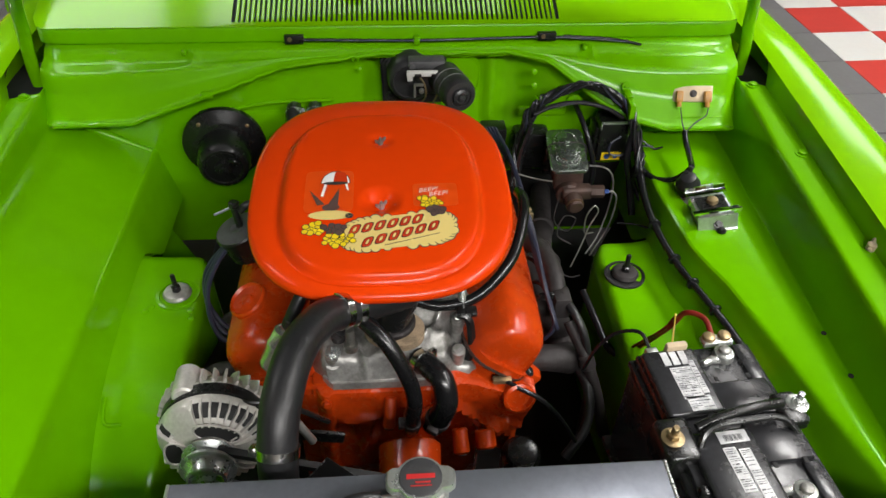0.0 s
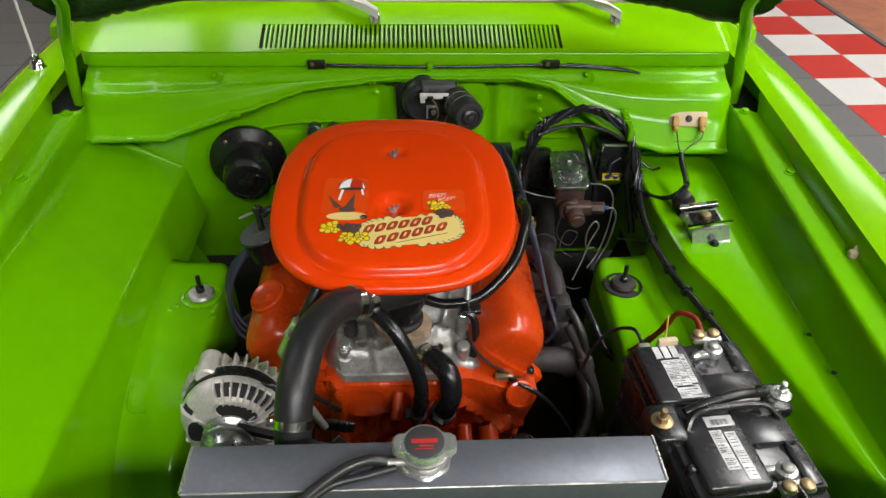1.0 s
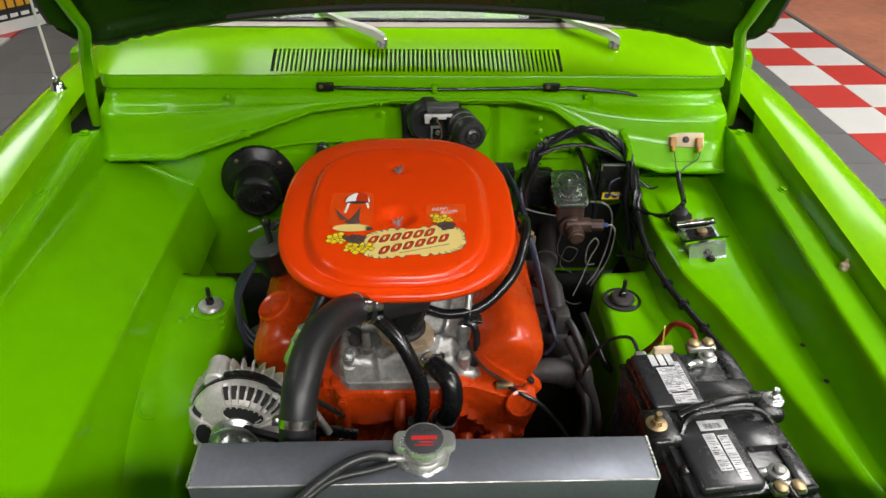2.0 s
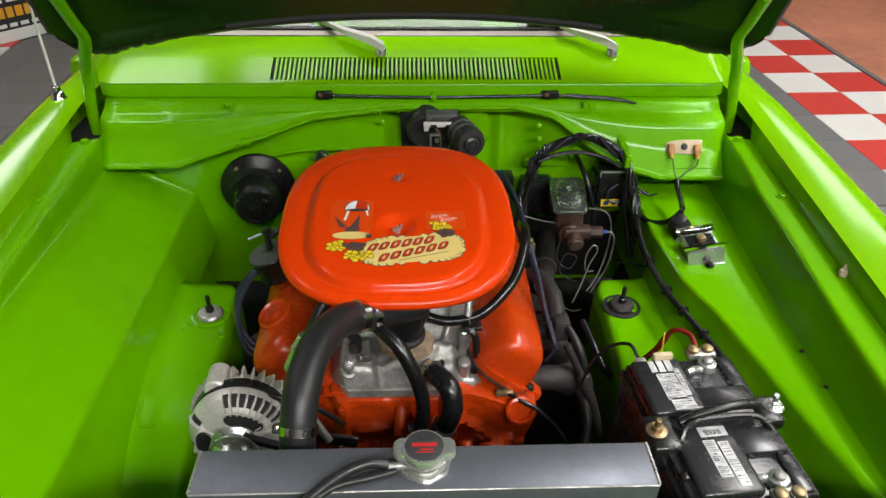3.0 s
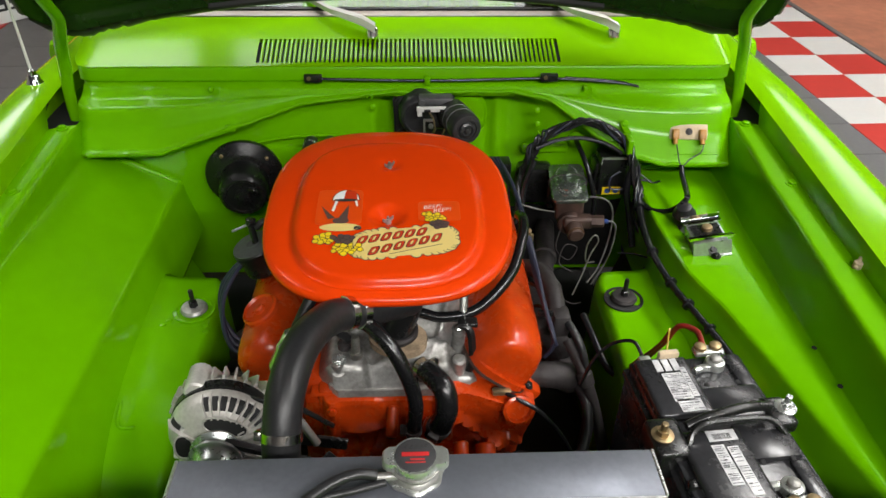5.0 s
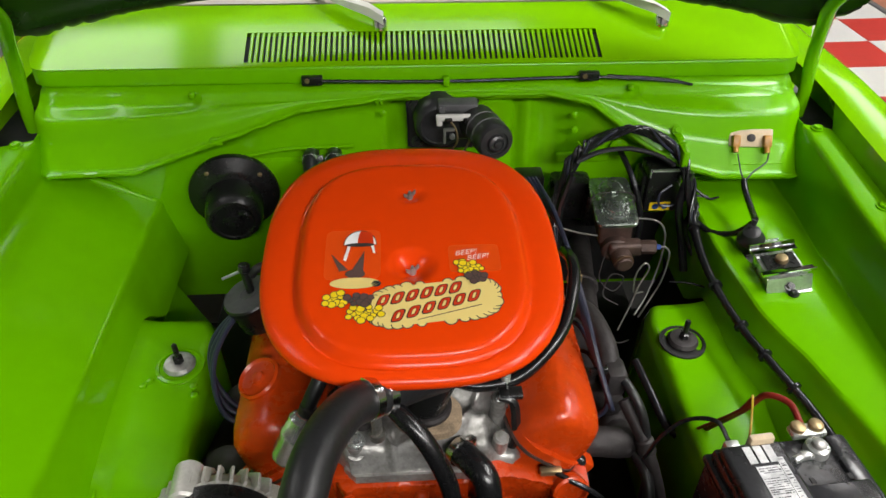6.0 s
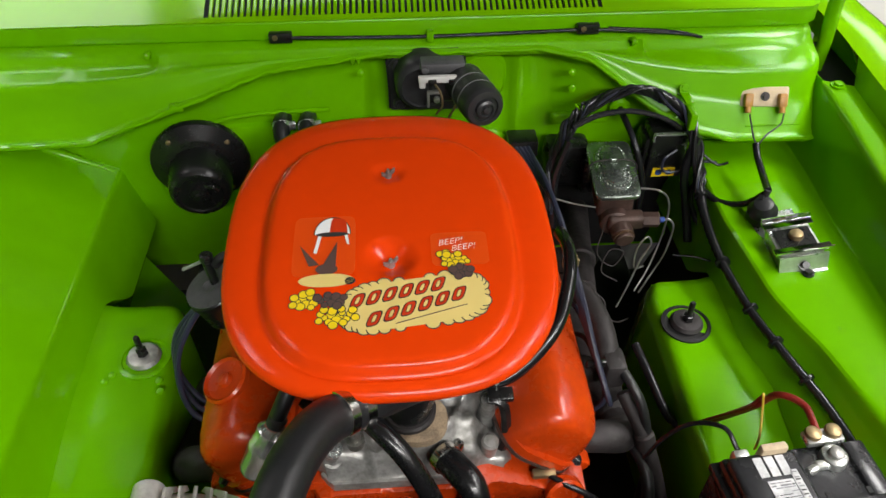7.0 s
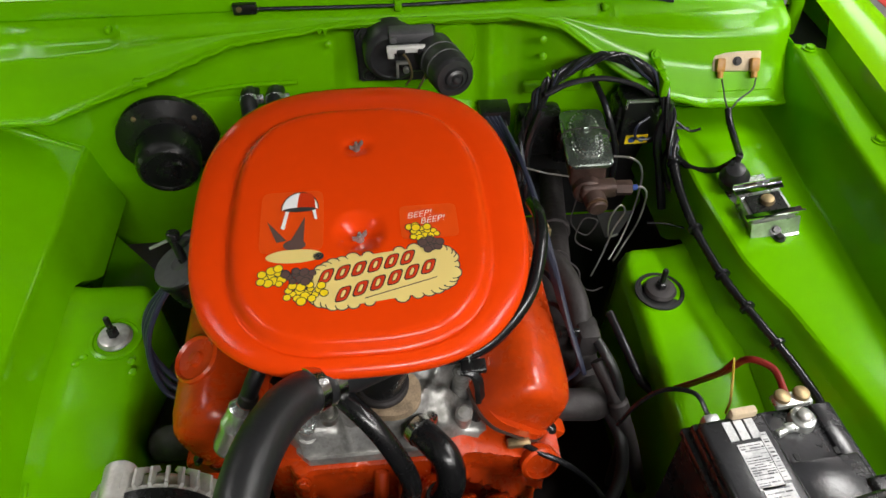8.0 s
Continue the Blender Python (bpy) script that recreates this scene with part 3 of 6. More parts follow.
def air_cleaner():
    t = thing("air_cleaner", AC @ Vector((0, 0, -0.07)), "orange oval air cleaner with a cartoon dust-cloud decal on the engine", "air cleaner")
    a, b = 0.1985, 0.2265

    def ring(k, z, ex=2.75, f=0.0):
        """f: 0 at the rim, 1 at the raised panel's edge, which sits nearer the front"""
        return [(x, y - 0.020 * f, zz) for x, y, zz in superoval(a - k - 0.004 * f, b - k + 0.003 * f, z, 120, ex)]
    rings = [ring(0.006, -0.014), ring(0.001, -0.012), ring(0.0, -0.007), ring(0.002, -0.001), ring(0.008, 0.002), ring(0.024, 0.0055, 2.8, 0.4), ring(0.036, 0.0052, 2.9, 0.8), ring(0.041, 0.0048, 3.0, 1), ring(0.0435, 0.0058, 3.0, 1),
             ring(0.047, 0.0105, 3.0, 1), ring(0.0505, 0.0155, 3.1, 1), ring(0.0545, 0.0186, 3.15, 1), ring(0.060, 0.0197, 3.2, 1), ring(0.066, 0.0200, 3.2, 1)]
    last = rings[-1]
    for k in range(1, 52):
        f = 1 - k / 51.5
        rings.append([(x * f, -0.020 + (y + 0.020) * f, 0.0200) for x, y, _ in last])
    bm = loft(rings)
    # the two dimples that hold the wing nuts
    for v in bm.verts:
        if v.co.z > 0.015:
            for cy, rr, dd in ((-0.056, 0.037, 0.016), (0.0855, 0.024, 0.008)):
                d = math.hypot(v.co.x, v.co.y - cy)
                if d < rr:
                    v.co.z -= dd * (0.5 + 0.5 * math.cos(math.pi * d / rr))
    bm.transform(AC)
    lid = part("lid", bm, LID, t, "glossy orange pressed lid", 60)
    for cy, dz in ((-0.056, 0.0045), (0.0855, 0.0125)):
        p = AC @ Vector((0, cy, dz))
        u = AC @ Vector((0, cy, 1))
        n = aim(p, u) @ Matrix.Diagonal((0.68, 0.68, 0.8, 1)) @ Matrix.Rotation(0.5, 4, "Z")
        wing = [lathe([(0.007, 0), (0.0075, 0.001), (0.0045, 0.008), (0.0045, 0.011)], 14, n), lathe([(0.0028, 0), (0.0028, 0.016)], 10, n)]
        for s in (-1, 1):
            wing.append(loft([[n @ Vector((s * x, yy, z)) for yy, z in ((-0.0018, z0), (0.0018, z0), (0.0018, z1), (-0.0018, z1))] for x, z0, z1 in ((0.003, 0.002, 0.008), (0.009, 0.004, 0.012), (0.0135, 0.008, 0.0145))]))
        part("wing_nut", merge(*wing), CAST, t, "chrome wing nut")
    bm = loft([ring(0.060, -0.062), ring(0.052, -0.058), ring(0.034, -0.020), ring(0.026, -0.006)])
    bm.transform(AC)
    part("base_pan", bm, BLACK, t, "black air cleaner base")
    # decal
    top = 0.0202

    def blob(pts, dz, name, mat, label=""):
        return part(name, ngon(pts, 0.0002, AC @ Matrix.Translation((0, 0, top + dz))), mat, lid, label)

    film = [(x, y) for x, y, _ in superoval(0.036, 0.046, 0, 24, 9)]
    blob([(x - 0.076, y - 0.034) for x, y in film], 0.0, "decal_film", DECAL_FILM)
    blob([(x * 0.92 + 0.080, y * 0.55 - 0.047) for x, y in film], 0.0, "decal_film", DECAL_FILM)

    def disc(cx, cy, r, n=14):
        return [(cx + r * math.cos(2 * math.pi * k / n), cy + r * math.sin(2 * math.pi * k / n)) for k in range(n)]
    # the dust cloud: a filled body with a rim of small round puffs
    rnd = random.Random(3)
    rim = []
    for k in range(34):
        a2 = 2 * math.pi * k / 34
        x = 0.076 * math.copysign(abs(math.cos(a2)) ** 0.62, math.cos(a2))
        y = 0.0305 * math.copysign(abs(math.sin(a2)) ** 0.62, math.sin(a2))
        rim.append((0.026 + x, -0.121 + y + 0.11 * x, rnd.uniform(0.0052, 0.0080)))
    body = [(0.026 + x, -0.121 + y + 0.11 * x) for x, y, _ in superoval(0.0768, 0.0318, 0, 40, 3.2)]
    for k, (x, y, r) in enumerate(rim):
        blob(disc(x, y, r + 0.0013), 0.0001 + 0.00001 * k, "puff_outline", INK)
        blob(disc(x, y, r), 0.000105 + 0.00001 * k, "puff", CREAM)
    blob(body, 0.00055, "dust_cloud", CREAM)
    count = 0
    for cx, cy, rx, ry, n, mt in ((-0.060, -0.136, 0.024, 0.012, 17, YELLOW), (-0.093, -0.113, 0.016, 0.012, 13, YELLOW), (-0.066, -0.114, 0.017, 0.009, 11, BROWN),
                                  (0.060, -0.058, 0.007, 0.005, 4, YELLOW), (0.073, -0.066, 0.016, 0.011, 16, YELLOW), (0.080, -0.083, 0.011, 0.009, 10, BROWN)):
        for k in range(n):
            a2 = k * 2.4
            q = math.sqrt((k + 0.5) / n)
            x, y, r = cx + rx * q * math.cos(a2), cy + ry * q * math.sin(a2), rnd.uniform(0.0030, 0.0050)
            blob(disc(x, y, r + 0.0010), 0.0006 + 0.00002 * count, "puff_outline", INK)
            blob(disc(x, y, r), 0.00061 + 0.00002 * count, "dust_puff", mt)
            count += 1
    # plain shapes where the picture of the animal is printed
    for cx, cy, rx, ry, mt in ((-0.072, -0.087, 0.031, 0.0095, CREAM), (-0.072, -0.071, 0.0125, 0.0075, BROWN),
                               (-0.0455, -0.089, 0.006, 0.005, INK)):
        blob([(cx + rx * math.cos(k * math.pi / 14), cy + ry * math.sin(k * math.pi / 14)) for k in range(28)], 0.0017 + 0.0001 * (ry < 0.0135), "printed_patch", mt)
    for tri in ([(-0.092, -0.066), (-0.081, -0.064), (-0.104, -0.034)], [(-0.076, -0.064), (-0.062, -0.066), (-0.061, -0.030)]):
        blob(tri, 0.0016, "printed_patch", BROWN)
    dome = [(0.0205 * math.cos(math.pi * k / 16), 0.026 * math.sin(math.pi * k / 16)) for k in range(17)]
    for grow, dz, mt in ((1.06, 0.0018, INK), (1.0, 0.0020, WHITE)):
        blob([(-0.067 + x * grow, -0.0185 + y * grow) for x, y in dome], dz, "printed_patch", mt)
    blob([(-0.066 + 0.2 * x, -0.0185 + y) for x, y in dome[8:]] + [(-0.0555 + 0.3 * x, -0.0185 + y * 0.93) for x, y in dome[:8]], 0.0022, "printed_patch", DECAL_RED)
    blob([(-0.067 + 0.019 * math.cos(k * math.pi / 12), -0.0190 + 0.0034 * math.sin(k * math.pi / 12)) for k in range(24)], 0.0024, "printed_patch", INK)
    blob([(-0.083, -0.019), (-0.079, -0.019), (-0.084, -0.048), (-0.088, -0.046)], 0.0018, "printed_patch", WHITE)
    blob([(-0.053, -0.020), (-0.049, -0.020), (-0.047, -0.035), (-0.050, -0.034)], 0.0018, "printed_patch", WHITE)
    # the name as plain slanted shapes
    marks = [(-0.037 + 0.0178 * k, -0.1165 + 0.0036 * k) for k in range(6)] + [(-0.019 + 0.0186 * k, -0.1415 + 0.0057 * k) for k in range(6)]
    for cx, cy in marks:
        for w2, h2, mt, dz in ((0.0074, 0.0100, INK, 0.0007), (0.0061, 0.0087, DECAL_RED, 0.0009), (0.0027, 0.0052, INK, 0.0010), (0.0019, 0.0044, CREAM, 0.0012)):
            blob([(cx + x + 0.34 * y, cy + y + 0.2 * x) for x, y, _ in superoval(w2, h2, 0, 20, 3.4)], dz, "name_mark", mt)
    blob([(0.004, -0.1495), (0.082, -0.1285), (0.082, -0.1272), (0.004, -0.1482)], 0.0006, "small_print_bar", BROWN)
    for text, x, y in (("BEEP!", 0.055, -0.0425), ("BEEP!", 0.0695, -0.0515)):
        cu = bpy.data.curves.new("text", "FONT")
        cu.body, cu.size, cu.shear, cu.extrude, cu.offset = text, 0.0125, 0.35, 0.0001, -0.00022
        o = new("text", cu)
        dg = bpy.context.evaluated_depsgraph_get()
        me = bpy.data.meshes.new_from_object(o.evaluated_get(dg))
        bpy.data.objects.remove(o)
        me.transform(AC @ pose(x, y, top + 0.0006, 0, 0, 8))
        me.materials.clear()
        me.materials.append(WHITE)
        w = new("lettering", me)
        w.parent = lid
    return t


air_cleaner()

# ---- the engine ----
EX = -0.034
ENGINE = thing("engine", (EX, 1.0, 0.3), "orange painted V8 engine with a silver intake manifold", "engine")


def valve_cover(side):
    # cross-section along y, leaning outwards
    def section(y, grow, zlift=0.0):
        # local frame: u across the cover, v up from its rail
        c = Vector((EX + side * 0.174, y, 0.620))
        ang = radians(38)
        u = Vector((side * math.cos(ang), 0, -math.sin(ang)))
        v = Vector((side * math.sin(ang), 0, math.cos(ang)))
        prof = [(-0.062, 0.0), (-0.060, 0.02), (-0.047, 0.056), (-0.036, 0.070), (-0.015, 0.076), (0.018, 0.075), (0.038, 0.064), (0.054, 0.028), (0.058, 0.0)]
        pts = bend([(a * grow, b * (0.25 + 0.75 * grow) + zlift, 0) for a, b in prof], 0.014, 3)
        return [c + u * p.x + v * p.y for p in pts]
    rings = []
    for y, g in ((0.812, 0.62), (0.816, 0.80), (0.826, 0.92), (0.846, 0.985), (0.87, 1.0), (1.0, 1.0), (1.15, 1.0), (1.22, 0.97), (1.24, 0.8)):
        rings.append(section(y, g))
    cover = part("valve_cover", loft(rings), ORANGE, ENGINE, "orange pressed-steel valve cover", 55)
    c = Vector((EX + side * 0.174, 1.02, 0.618))
    ang = radians(38)
    m = Matrix.Translation(c) @ Matrix.Rotation(side * ang, 4, "Y")
    rail = [m @ Vector(p) for p in superoval(0.074, 0.217, 0, 56, 4)]
    part("rail", loft([[p - m.to_3x3() @ Vector((0, 0, 0.008)) for p in rail], [p + m.to_3x3() @ Vector((0, 0, 0.004)) for p in rail]]), ORANGE, cover)
    under = [m @ Vector(p) for p in superoval(0.0755, 0.2185, 0, 56, 4)]
    part("gasket", loft([[p - m.to_3x3() @ Vector((0, 0, 0.0125)) for p in under], [p - m.to_3x3() @ Vector((0, 0, 0.0082)) for p in under]]), RUST, cover, "dark cork gasket")
    for y in (-0.198, 0.0, 0.196):
        for s in ((-1, 1) if y > 0.1 else (side,)):
            w = 0.0635 if y == 0 else 0.054
            p = m @ Vector((s * w, y, 0.004))
            part("bolt", hexbolt(p, m @ Vector((s * w, y, 1)), 0.0065, 0.006), BLACK, cover)
    return cover


def engine():
    for s in (-1, 1):
        valve_cover(s)
    # heads and block
    for s in (-1, 1):
        ang = radians(38)
        m = Matrix.Translation((EX + s * 0.160, 1.035, 0.560)) @ Matrix.Rotation(s * ang, 4, "Y")
        bm = box((0, 0, 0), (0.135, 0.42, 0.11), 0.008)
        bm.transform(m)
        head = part("cylinder_head", bm, ORANGE, ENGINE, "orange painted cylinder head")
        q = Vector((EX + s * 0.198, 0.790, 0.572))
        part("core_plug", lathe([(0.024, 0), (0.025, 0.012), (0.021, 0.014), (0.019, 0.006), (0.001, 0.005)], 24, aim(q, q + Vector((s * 0.15, -1, 0.35)))), ORANGE, head)
    part("block", merge(box((EX, 1.03, 0.43), (0.30, 0.46, 0.30), 0.03), box((EX, 0.83, 0.555), (0.235, 0.06, 0.10), 0.012), box((EX, 1.02, 0.57), (0.2, 0.42, 0.08), 0.01)), ORANGE, ENGINE, "orange painted cylinder block")
    # front cover and water pump
    pump = part("water_pump", box((EX - 0.005, 0.822, 0.515), (0.215, 0.03, 0.15), 0.007, 2), ORANGE, ENGINE, "orange painted water pump housing", 45)

    def bump(v, c, w):
        return math.exp(-((v - c) / w) ** 4)
    rnd = random.Random(77)
    rows = []
    for k in range(57):
        x = -0.126 + 0.190 * k / 56
        row = [(EX + x, 0.820, 0.598), (EX + x, 0.797, 0.5975)]
        for q in range(38):
            z = 0.593 - 0.165 * q / 37
            y = 0.790 - 0.10 * (0.593 - z)
            y -= 0.006 * bump(x, -0.092, 0.007)                                   # left frame of the face
            y += 0.005 * bump(x, -0.05, 0.032) * bump(z, 0.562, 0.017)                           # recessed field under the rim
            y -= 0.008 * bump(z, 0.535 + 0.10 * (x + 0.05), 0.005) * bump(x, -0.045, 0.03)       # a ledge across
            y += 0.016 * bump(x, -0.018 + 0.25 * (z - 0.51), 0.012) * bump(z, 0.512, 0.018)      # hollows beside the stub
            y += 0.012 * bump(x, -0.070, 0.014) * bump(z, 0.510, 0.010)
            y -= 0.012 * bump(x, 0.030, 0.010) * bump(z, 0.52, 0.045)                           # webs
            y -= 0.009 * bump(x - 0.4 * (z - 0.50), -0.035, 0.006) * bump(z, 0.492, 0.03)
            y += 0.030 * ease(-x, 0.100, 0.122)                                                  # the far side falls back
            row.append((EX + x + rnd.uniform(-0.0004, 0.0004), y + rnd.uniform(-0.0005, 0.0005), z))
        rows.append(row)
    part("pump_face", sheet(rows, 0.003), ORANGE, pump, "orange cast front face", 45)
    stub = part("pipe_stub", rod((EX + 0.003, 0.792, 0.580), (EX - 0.001, 0.760, 0.542), 0.0095, 18, 0.003), ORANGE, pump)
    part("stub_end", lathe([(0.0068, 0), (0.0068, 0.0008), (0.005, 0.0008)], 14, aim((EX - 0.0011, 0.7596, 0.5415), (EX - 0.0051, 0.7276, 0.5035))), DARK, stub)
    # the rough casting below the cylinder head
    rnd = random.Random(31)
    rows = [[(EX + 0.080 + 0.150 * i / 24, 0.84, 0.628 - 0.060 * i / 24) for i in range(25)]]
    for j in range(26):
        v = j / 25
        row = []
        for i in range(25):
            u = i / 24
            x, z = 0.080 + 0.150 * u - 0.040 * v * u, 0.622 - 0.060 * u - 0.175 * v
            ridge = 0.016 * math.exp(-((v - 0.30 - 0.35 * u) / 0.05) ** 2) + 0.012 * math.exp(-((u - 0.10) / 0.06) ** 2) + 0.012 * math.exp(-((v - 0.75 + 0.3 * u) / 0.05) ** 2) * (u > 0.2)
            pit = 0.012 * math.exp(-((u - 0.55) / 0.12) ** 2 - ((v - 0.75) / 0.10) ** 2) + 0.010 * math.exp(-((u - 0.85) / 0.09) ** 2 - ((v - 0.45) / 0.07) ** 2)
            row.append((EX + x + rnd.uniform(-0.001, 0.001), 0.788 + 0.03 * v - ridge + pit + rnd.uniform(-0.0013, 0.0013), z + rnd.uniform(-0.001, 0.001)))
        rows.append(row)
    part("rough_casting", sheet(rows, 0.003), ORANGE, pump, "rough orange cast iron", 34)
    part("pump_nose", rod((EX + 0.03, 0.78, 0.47), (EX + 0.03, 0.70, 0.44), 0.050, 28, 0.004), ORANGE, pump)
    for a, b, r in (((0.066, 0.795, 0.53), (0.066, 0.748, 0.575), 0.018), ((0.034, 0.795, 0.545), (0.034, 0.744, 0.575), 0.0125), ((0.110, 0.785, 0.50), (0.113, 0.752, 0.476), 0.013), ((0.150, 0.785, 0.495), (0.153, 0.760, 0.476), 0.017)):
        part("boss", rod((EX + a[0], a[1], a[2]), (EX + b[0], b[1], b[2]), r, 16, 0.003), ORANGE, pump)
    for x, y, z, r in ((0.1132, 0.7510, 0.4754, 0.0075), (0.1533, 0.7588, 0.4752, 0.011)):
        part("boss_hole", lathe([(r, 0), (r, 0.001), (r * 0.7, 0.001)], 16, aim((EX + x, y, z), (EX + x + 0.1, y - 0.8, z - 0.6))), DARK, pump)
    for x, y, z in ((-0.092, 0.782, 0.580), (-0.092, 0.774, 0.505), (0.092, 0.782, 0.545)):
        part("bolt", hexbolt((EX + x, y, z), (EX + x, 0, z + 0.1), 0.0065, 0.006), ORANGE, pump)
    # intake manifold
    mx = EX + 0.012
    def step(v, a, b):
        k = min(1.0, max(0.0, (v - a) / (b - a)))
        return k * k * (3 - 2 * k)

    def casting(u, y):
        """The casting's upper surface: a low front deck, a raised plenum, runners, pads and webs."""
        z = 0.650 + 0.10 * (y - 0.80)
        mid = 1 - step(abs(u - 0.004), 0.082, 0.104)
        z += 0.062 * step(y, 0.868 - 0.15 * max(0.0, u), 0.93 - 0.15 * max(0.0, u)) * mid
        pad = math.exp(-((u - 0.0) / 0.042) ** 6 - ((y - 0.838) / 0.032) ** 6)
        z = max(z, 0.668 * pad + z * (1 - pad))
        pipe = math.exp(-((y - 0.835 - 0.25 * (u - 0.055)) / 0.013) ** 2) * (1 - step(abs(u - 0.06), 0.03, 0.045))
        z += 0.017 * pipe
        web = math.exp(-((u - 0.062 - 0.5 * (y - 0.86)) / 0.0045) ** 2) * step(y, 0.815, 0.83)
        web += math.exp(-((u + 0.055 + 0.4 * (y - 0.83)) / 0.005) ** 2) * (1 - step(y, 0.85, 0.87))
        z += 0.009 * web
        for yr in (0.905, 0.985, 1.065, 1.145):
            z += 0.020 * math.exp(-((y - yr) / 0.020) ** 2) * step(abs(u), 0.06, 0.10)
        z -= 0.042 * step(abs(u - 0.004), 0.108, 0.134)
        z -= 0.030 * step(u, 0.072, 0.096) * (1 - step(y, 0.87, 0.91))      # the low corner by the throttle bracket
        z -= 0.007 * math.exp(-((u + 0.02) / 0.045) ** 4 - ((y - 0.812) / 0.008) ** 2)
        z -= 0.012 * math.exp(-((u - 0.088) / 0.014) ** 2 - ((y - 0.862) / 0.014) ** 2)
        z -= 0.010 * math.exp(-((u + 0.035) / 0.020) ** 2 - ((y - 0.822) / 0.008) ** 2)
        return z - 0.036 * (1 - step(y, 0.797, 0.812))
    nu, ny = 66, 84
    grid = [[(mx + 0.004 + (0.132 - 0.028 * (1 - step(0.797 + 0.37 * j / ny, 0.797, 0.835))) * (2 * i / nu - 1), 0.797 + 0.37 * j / ny, 0) for i in range(nu + 1)] for j in range(ny + 1)]
    grid = [[(x, y, casting(x - mx, y)) for x, y, _ in r] for r in grid]
    grid = [[(x, 0.799, 0.600) for x, _, _ in grid[0]]] + grid
    grid = [[(r[0][0] + 0.002, r[0][1], 0.598)] + r + [(r[-1][0] - 0.002, r[-1][1], 0.598)] for r in grid]
    intake = part("intake_manifold", sheet(grid, 0.0), CAST, ENGINE, "silver cast aluminium intake manifold", 60)
    part("flange", ngon([(-0.092, -0.013), (0.084, -0.013), (0.098, 0.0), (0.098, 0.012), (-0.104, 0.012), (-0.108, 0.002)], 0.014, Matrix.Translation((mx - 0.002, 0.806, 0.5985))), CAST, intake)
    ring = (mx - 0.093, 0.812, 0.640)
    part("boss_ring", lathe([(0.0135, -0.03), (0.0130, 0.0), (0.0115, 0.003), (0.0075, 0.003), (0.0065, -0.003), (0.001, -0.003)], 22, aim(ring, (ring[0], ring[1] - 0.75, ring[2] + 0.7))), CAST, intake)
    for s in (-1, 1):
        part("boss", rod((mx + s * 0.094, 0.822, 0.62), (mx + s * 0.094, 0.812, 0.659), 0.0105, 18, 0.003), CAST, intake)
    for p in ((mx + 0.095, 0.856, 0.658), (mx + 0.112, 0.888, 0.66), (mx - 0.085, 0.86, 0.655)):
        part("boss", lathe([(0.013, -0.035), (0.0105, -0.01), (0.0105, 0.028), (0.009, 0.030), (0.0055, 0.030), (0.005, 0.022)], 18, aim(p, (p[0], p[1] - 0.2, p[2] + 1))), CAST, intake)
    part("carburettor", merge(box((EX, 1.0, 0.735), (0.12, 0.15, 0.06), 0.012), box((EX, 0.935, 0.725), (0.10, 0.03, 0.05), 0.01)), CAST, ENGINE)
    # thermostat housing
    th = (EX + 0.012, 0.838, 0.672)
    part("thermostat_gasket", ngon([(x, y) for x, y, _ in superoval(0.046, 0.033, 0, 32, 2.2)], 0.014, pose(*th, 8, 0, -18)), GASKET, intake, "tan sealer-smeared housing flange")
    neck = part("thermostat_neck", tube([(th[0] - 0.002, th[1], th[2] + 0.006), (th[0] + 0.002, th[1], th[2] + 0.04), (th[0] + 0.012, th[1] + 0.004, th[2] + 0.072), (th[0] + 0.008, th[1] + 0.0, th[2] + 0.09)], [0.027, 0.026, 0.026, 0.022], 20), BLACK, intake, "black thermostat neck")
    part("neck_collar", lathe([(0.029, 0), (0.0315, 0.003), (0.0315, 0.009), (0.029, 0.012)], 24, pose(th[0], th[1], th[2] + 0.018, 6)), IRON, neck)
    for p in ((EX - 0.079, 0.812, 0.660), (EX + 0.107, 0.854, 0.682)):
        part("bolt", hexbolt(p, (p[0], p[1] - 0.2, 2), 0.008, 0.006), ZINC, intake)
    for k, (p, h) in enumerate((((-0.086, 0.815, 0.665), 0.035), ((-0.105, 0.835, 0.665), 0.025))):
        part("sender", merge(lathe([(0.011, 0), (0.011, 0.010), (0.007, 0.011), (0.007, h), (0.005, h + 0.004)], 12, Matrix.Translation(p))), IRON if k else LINE, intake)
    # exhaust manifold on the steering side
    part("exhaust_manifold", merge(tube([(0.17, 0.875, 0.56), (0.225, 0.865, 0.568), (0.262, 0.875, 0.552), (0.275, 0.915, 0.51), (0.275, 1.0, 0.46)], [0.021, 0.022, 0.024, 0.027, 0.028], 14),
                                   tube([(0.275, 0.93, 0.50), (0.262, 1.05, 0.50), (0.25, 1.2, 0.47)], 0.03, 14), tube([(0.16, 0.96, 0.57), (0.215, 0.955, 0.595), (0.262, 0.96, 0.55), (0.27, 0.97, 0.50)], 0.022, 12)), IRON, ENGINE, "dull grey cast-iron exhaust manifold")
    part("exhaust_manifold", merge(tube([(-0.24, 0.87, 0.55), (-0.30, 0.87, 0.55), (-0.33, 0.91, 0.50), (-0.33, 1.05, 0.44)], 0.024, 12), tube([(-0.24, 1.0, 0.55), (-0.30, 1.0, 0.54), (-0.33, 1.03, 0.48)], 0.022, 12)), IRON, ENGINE)


engine()


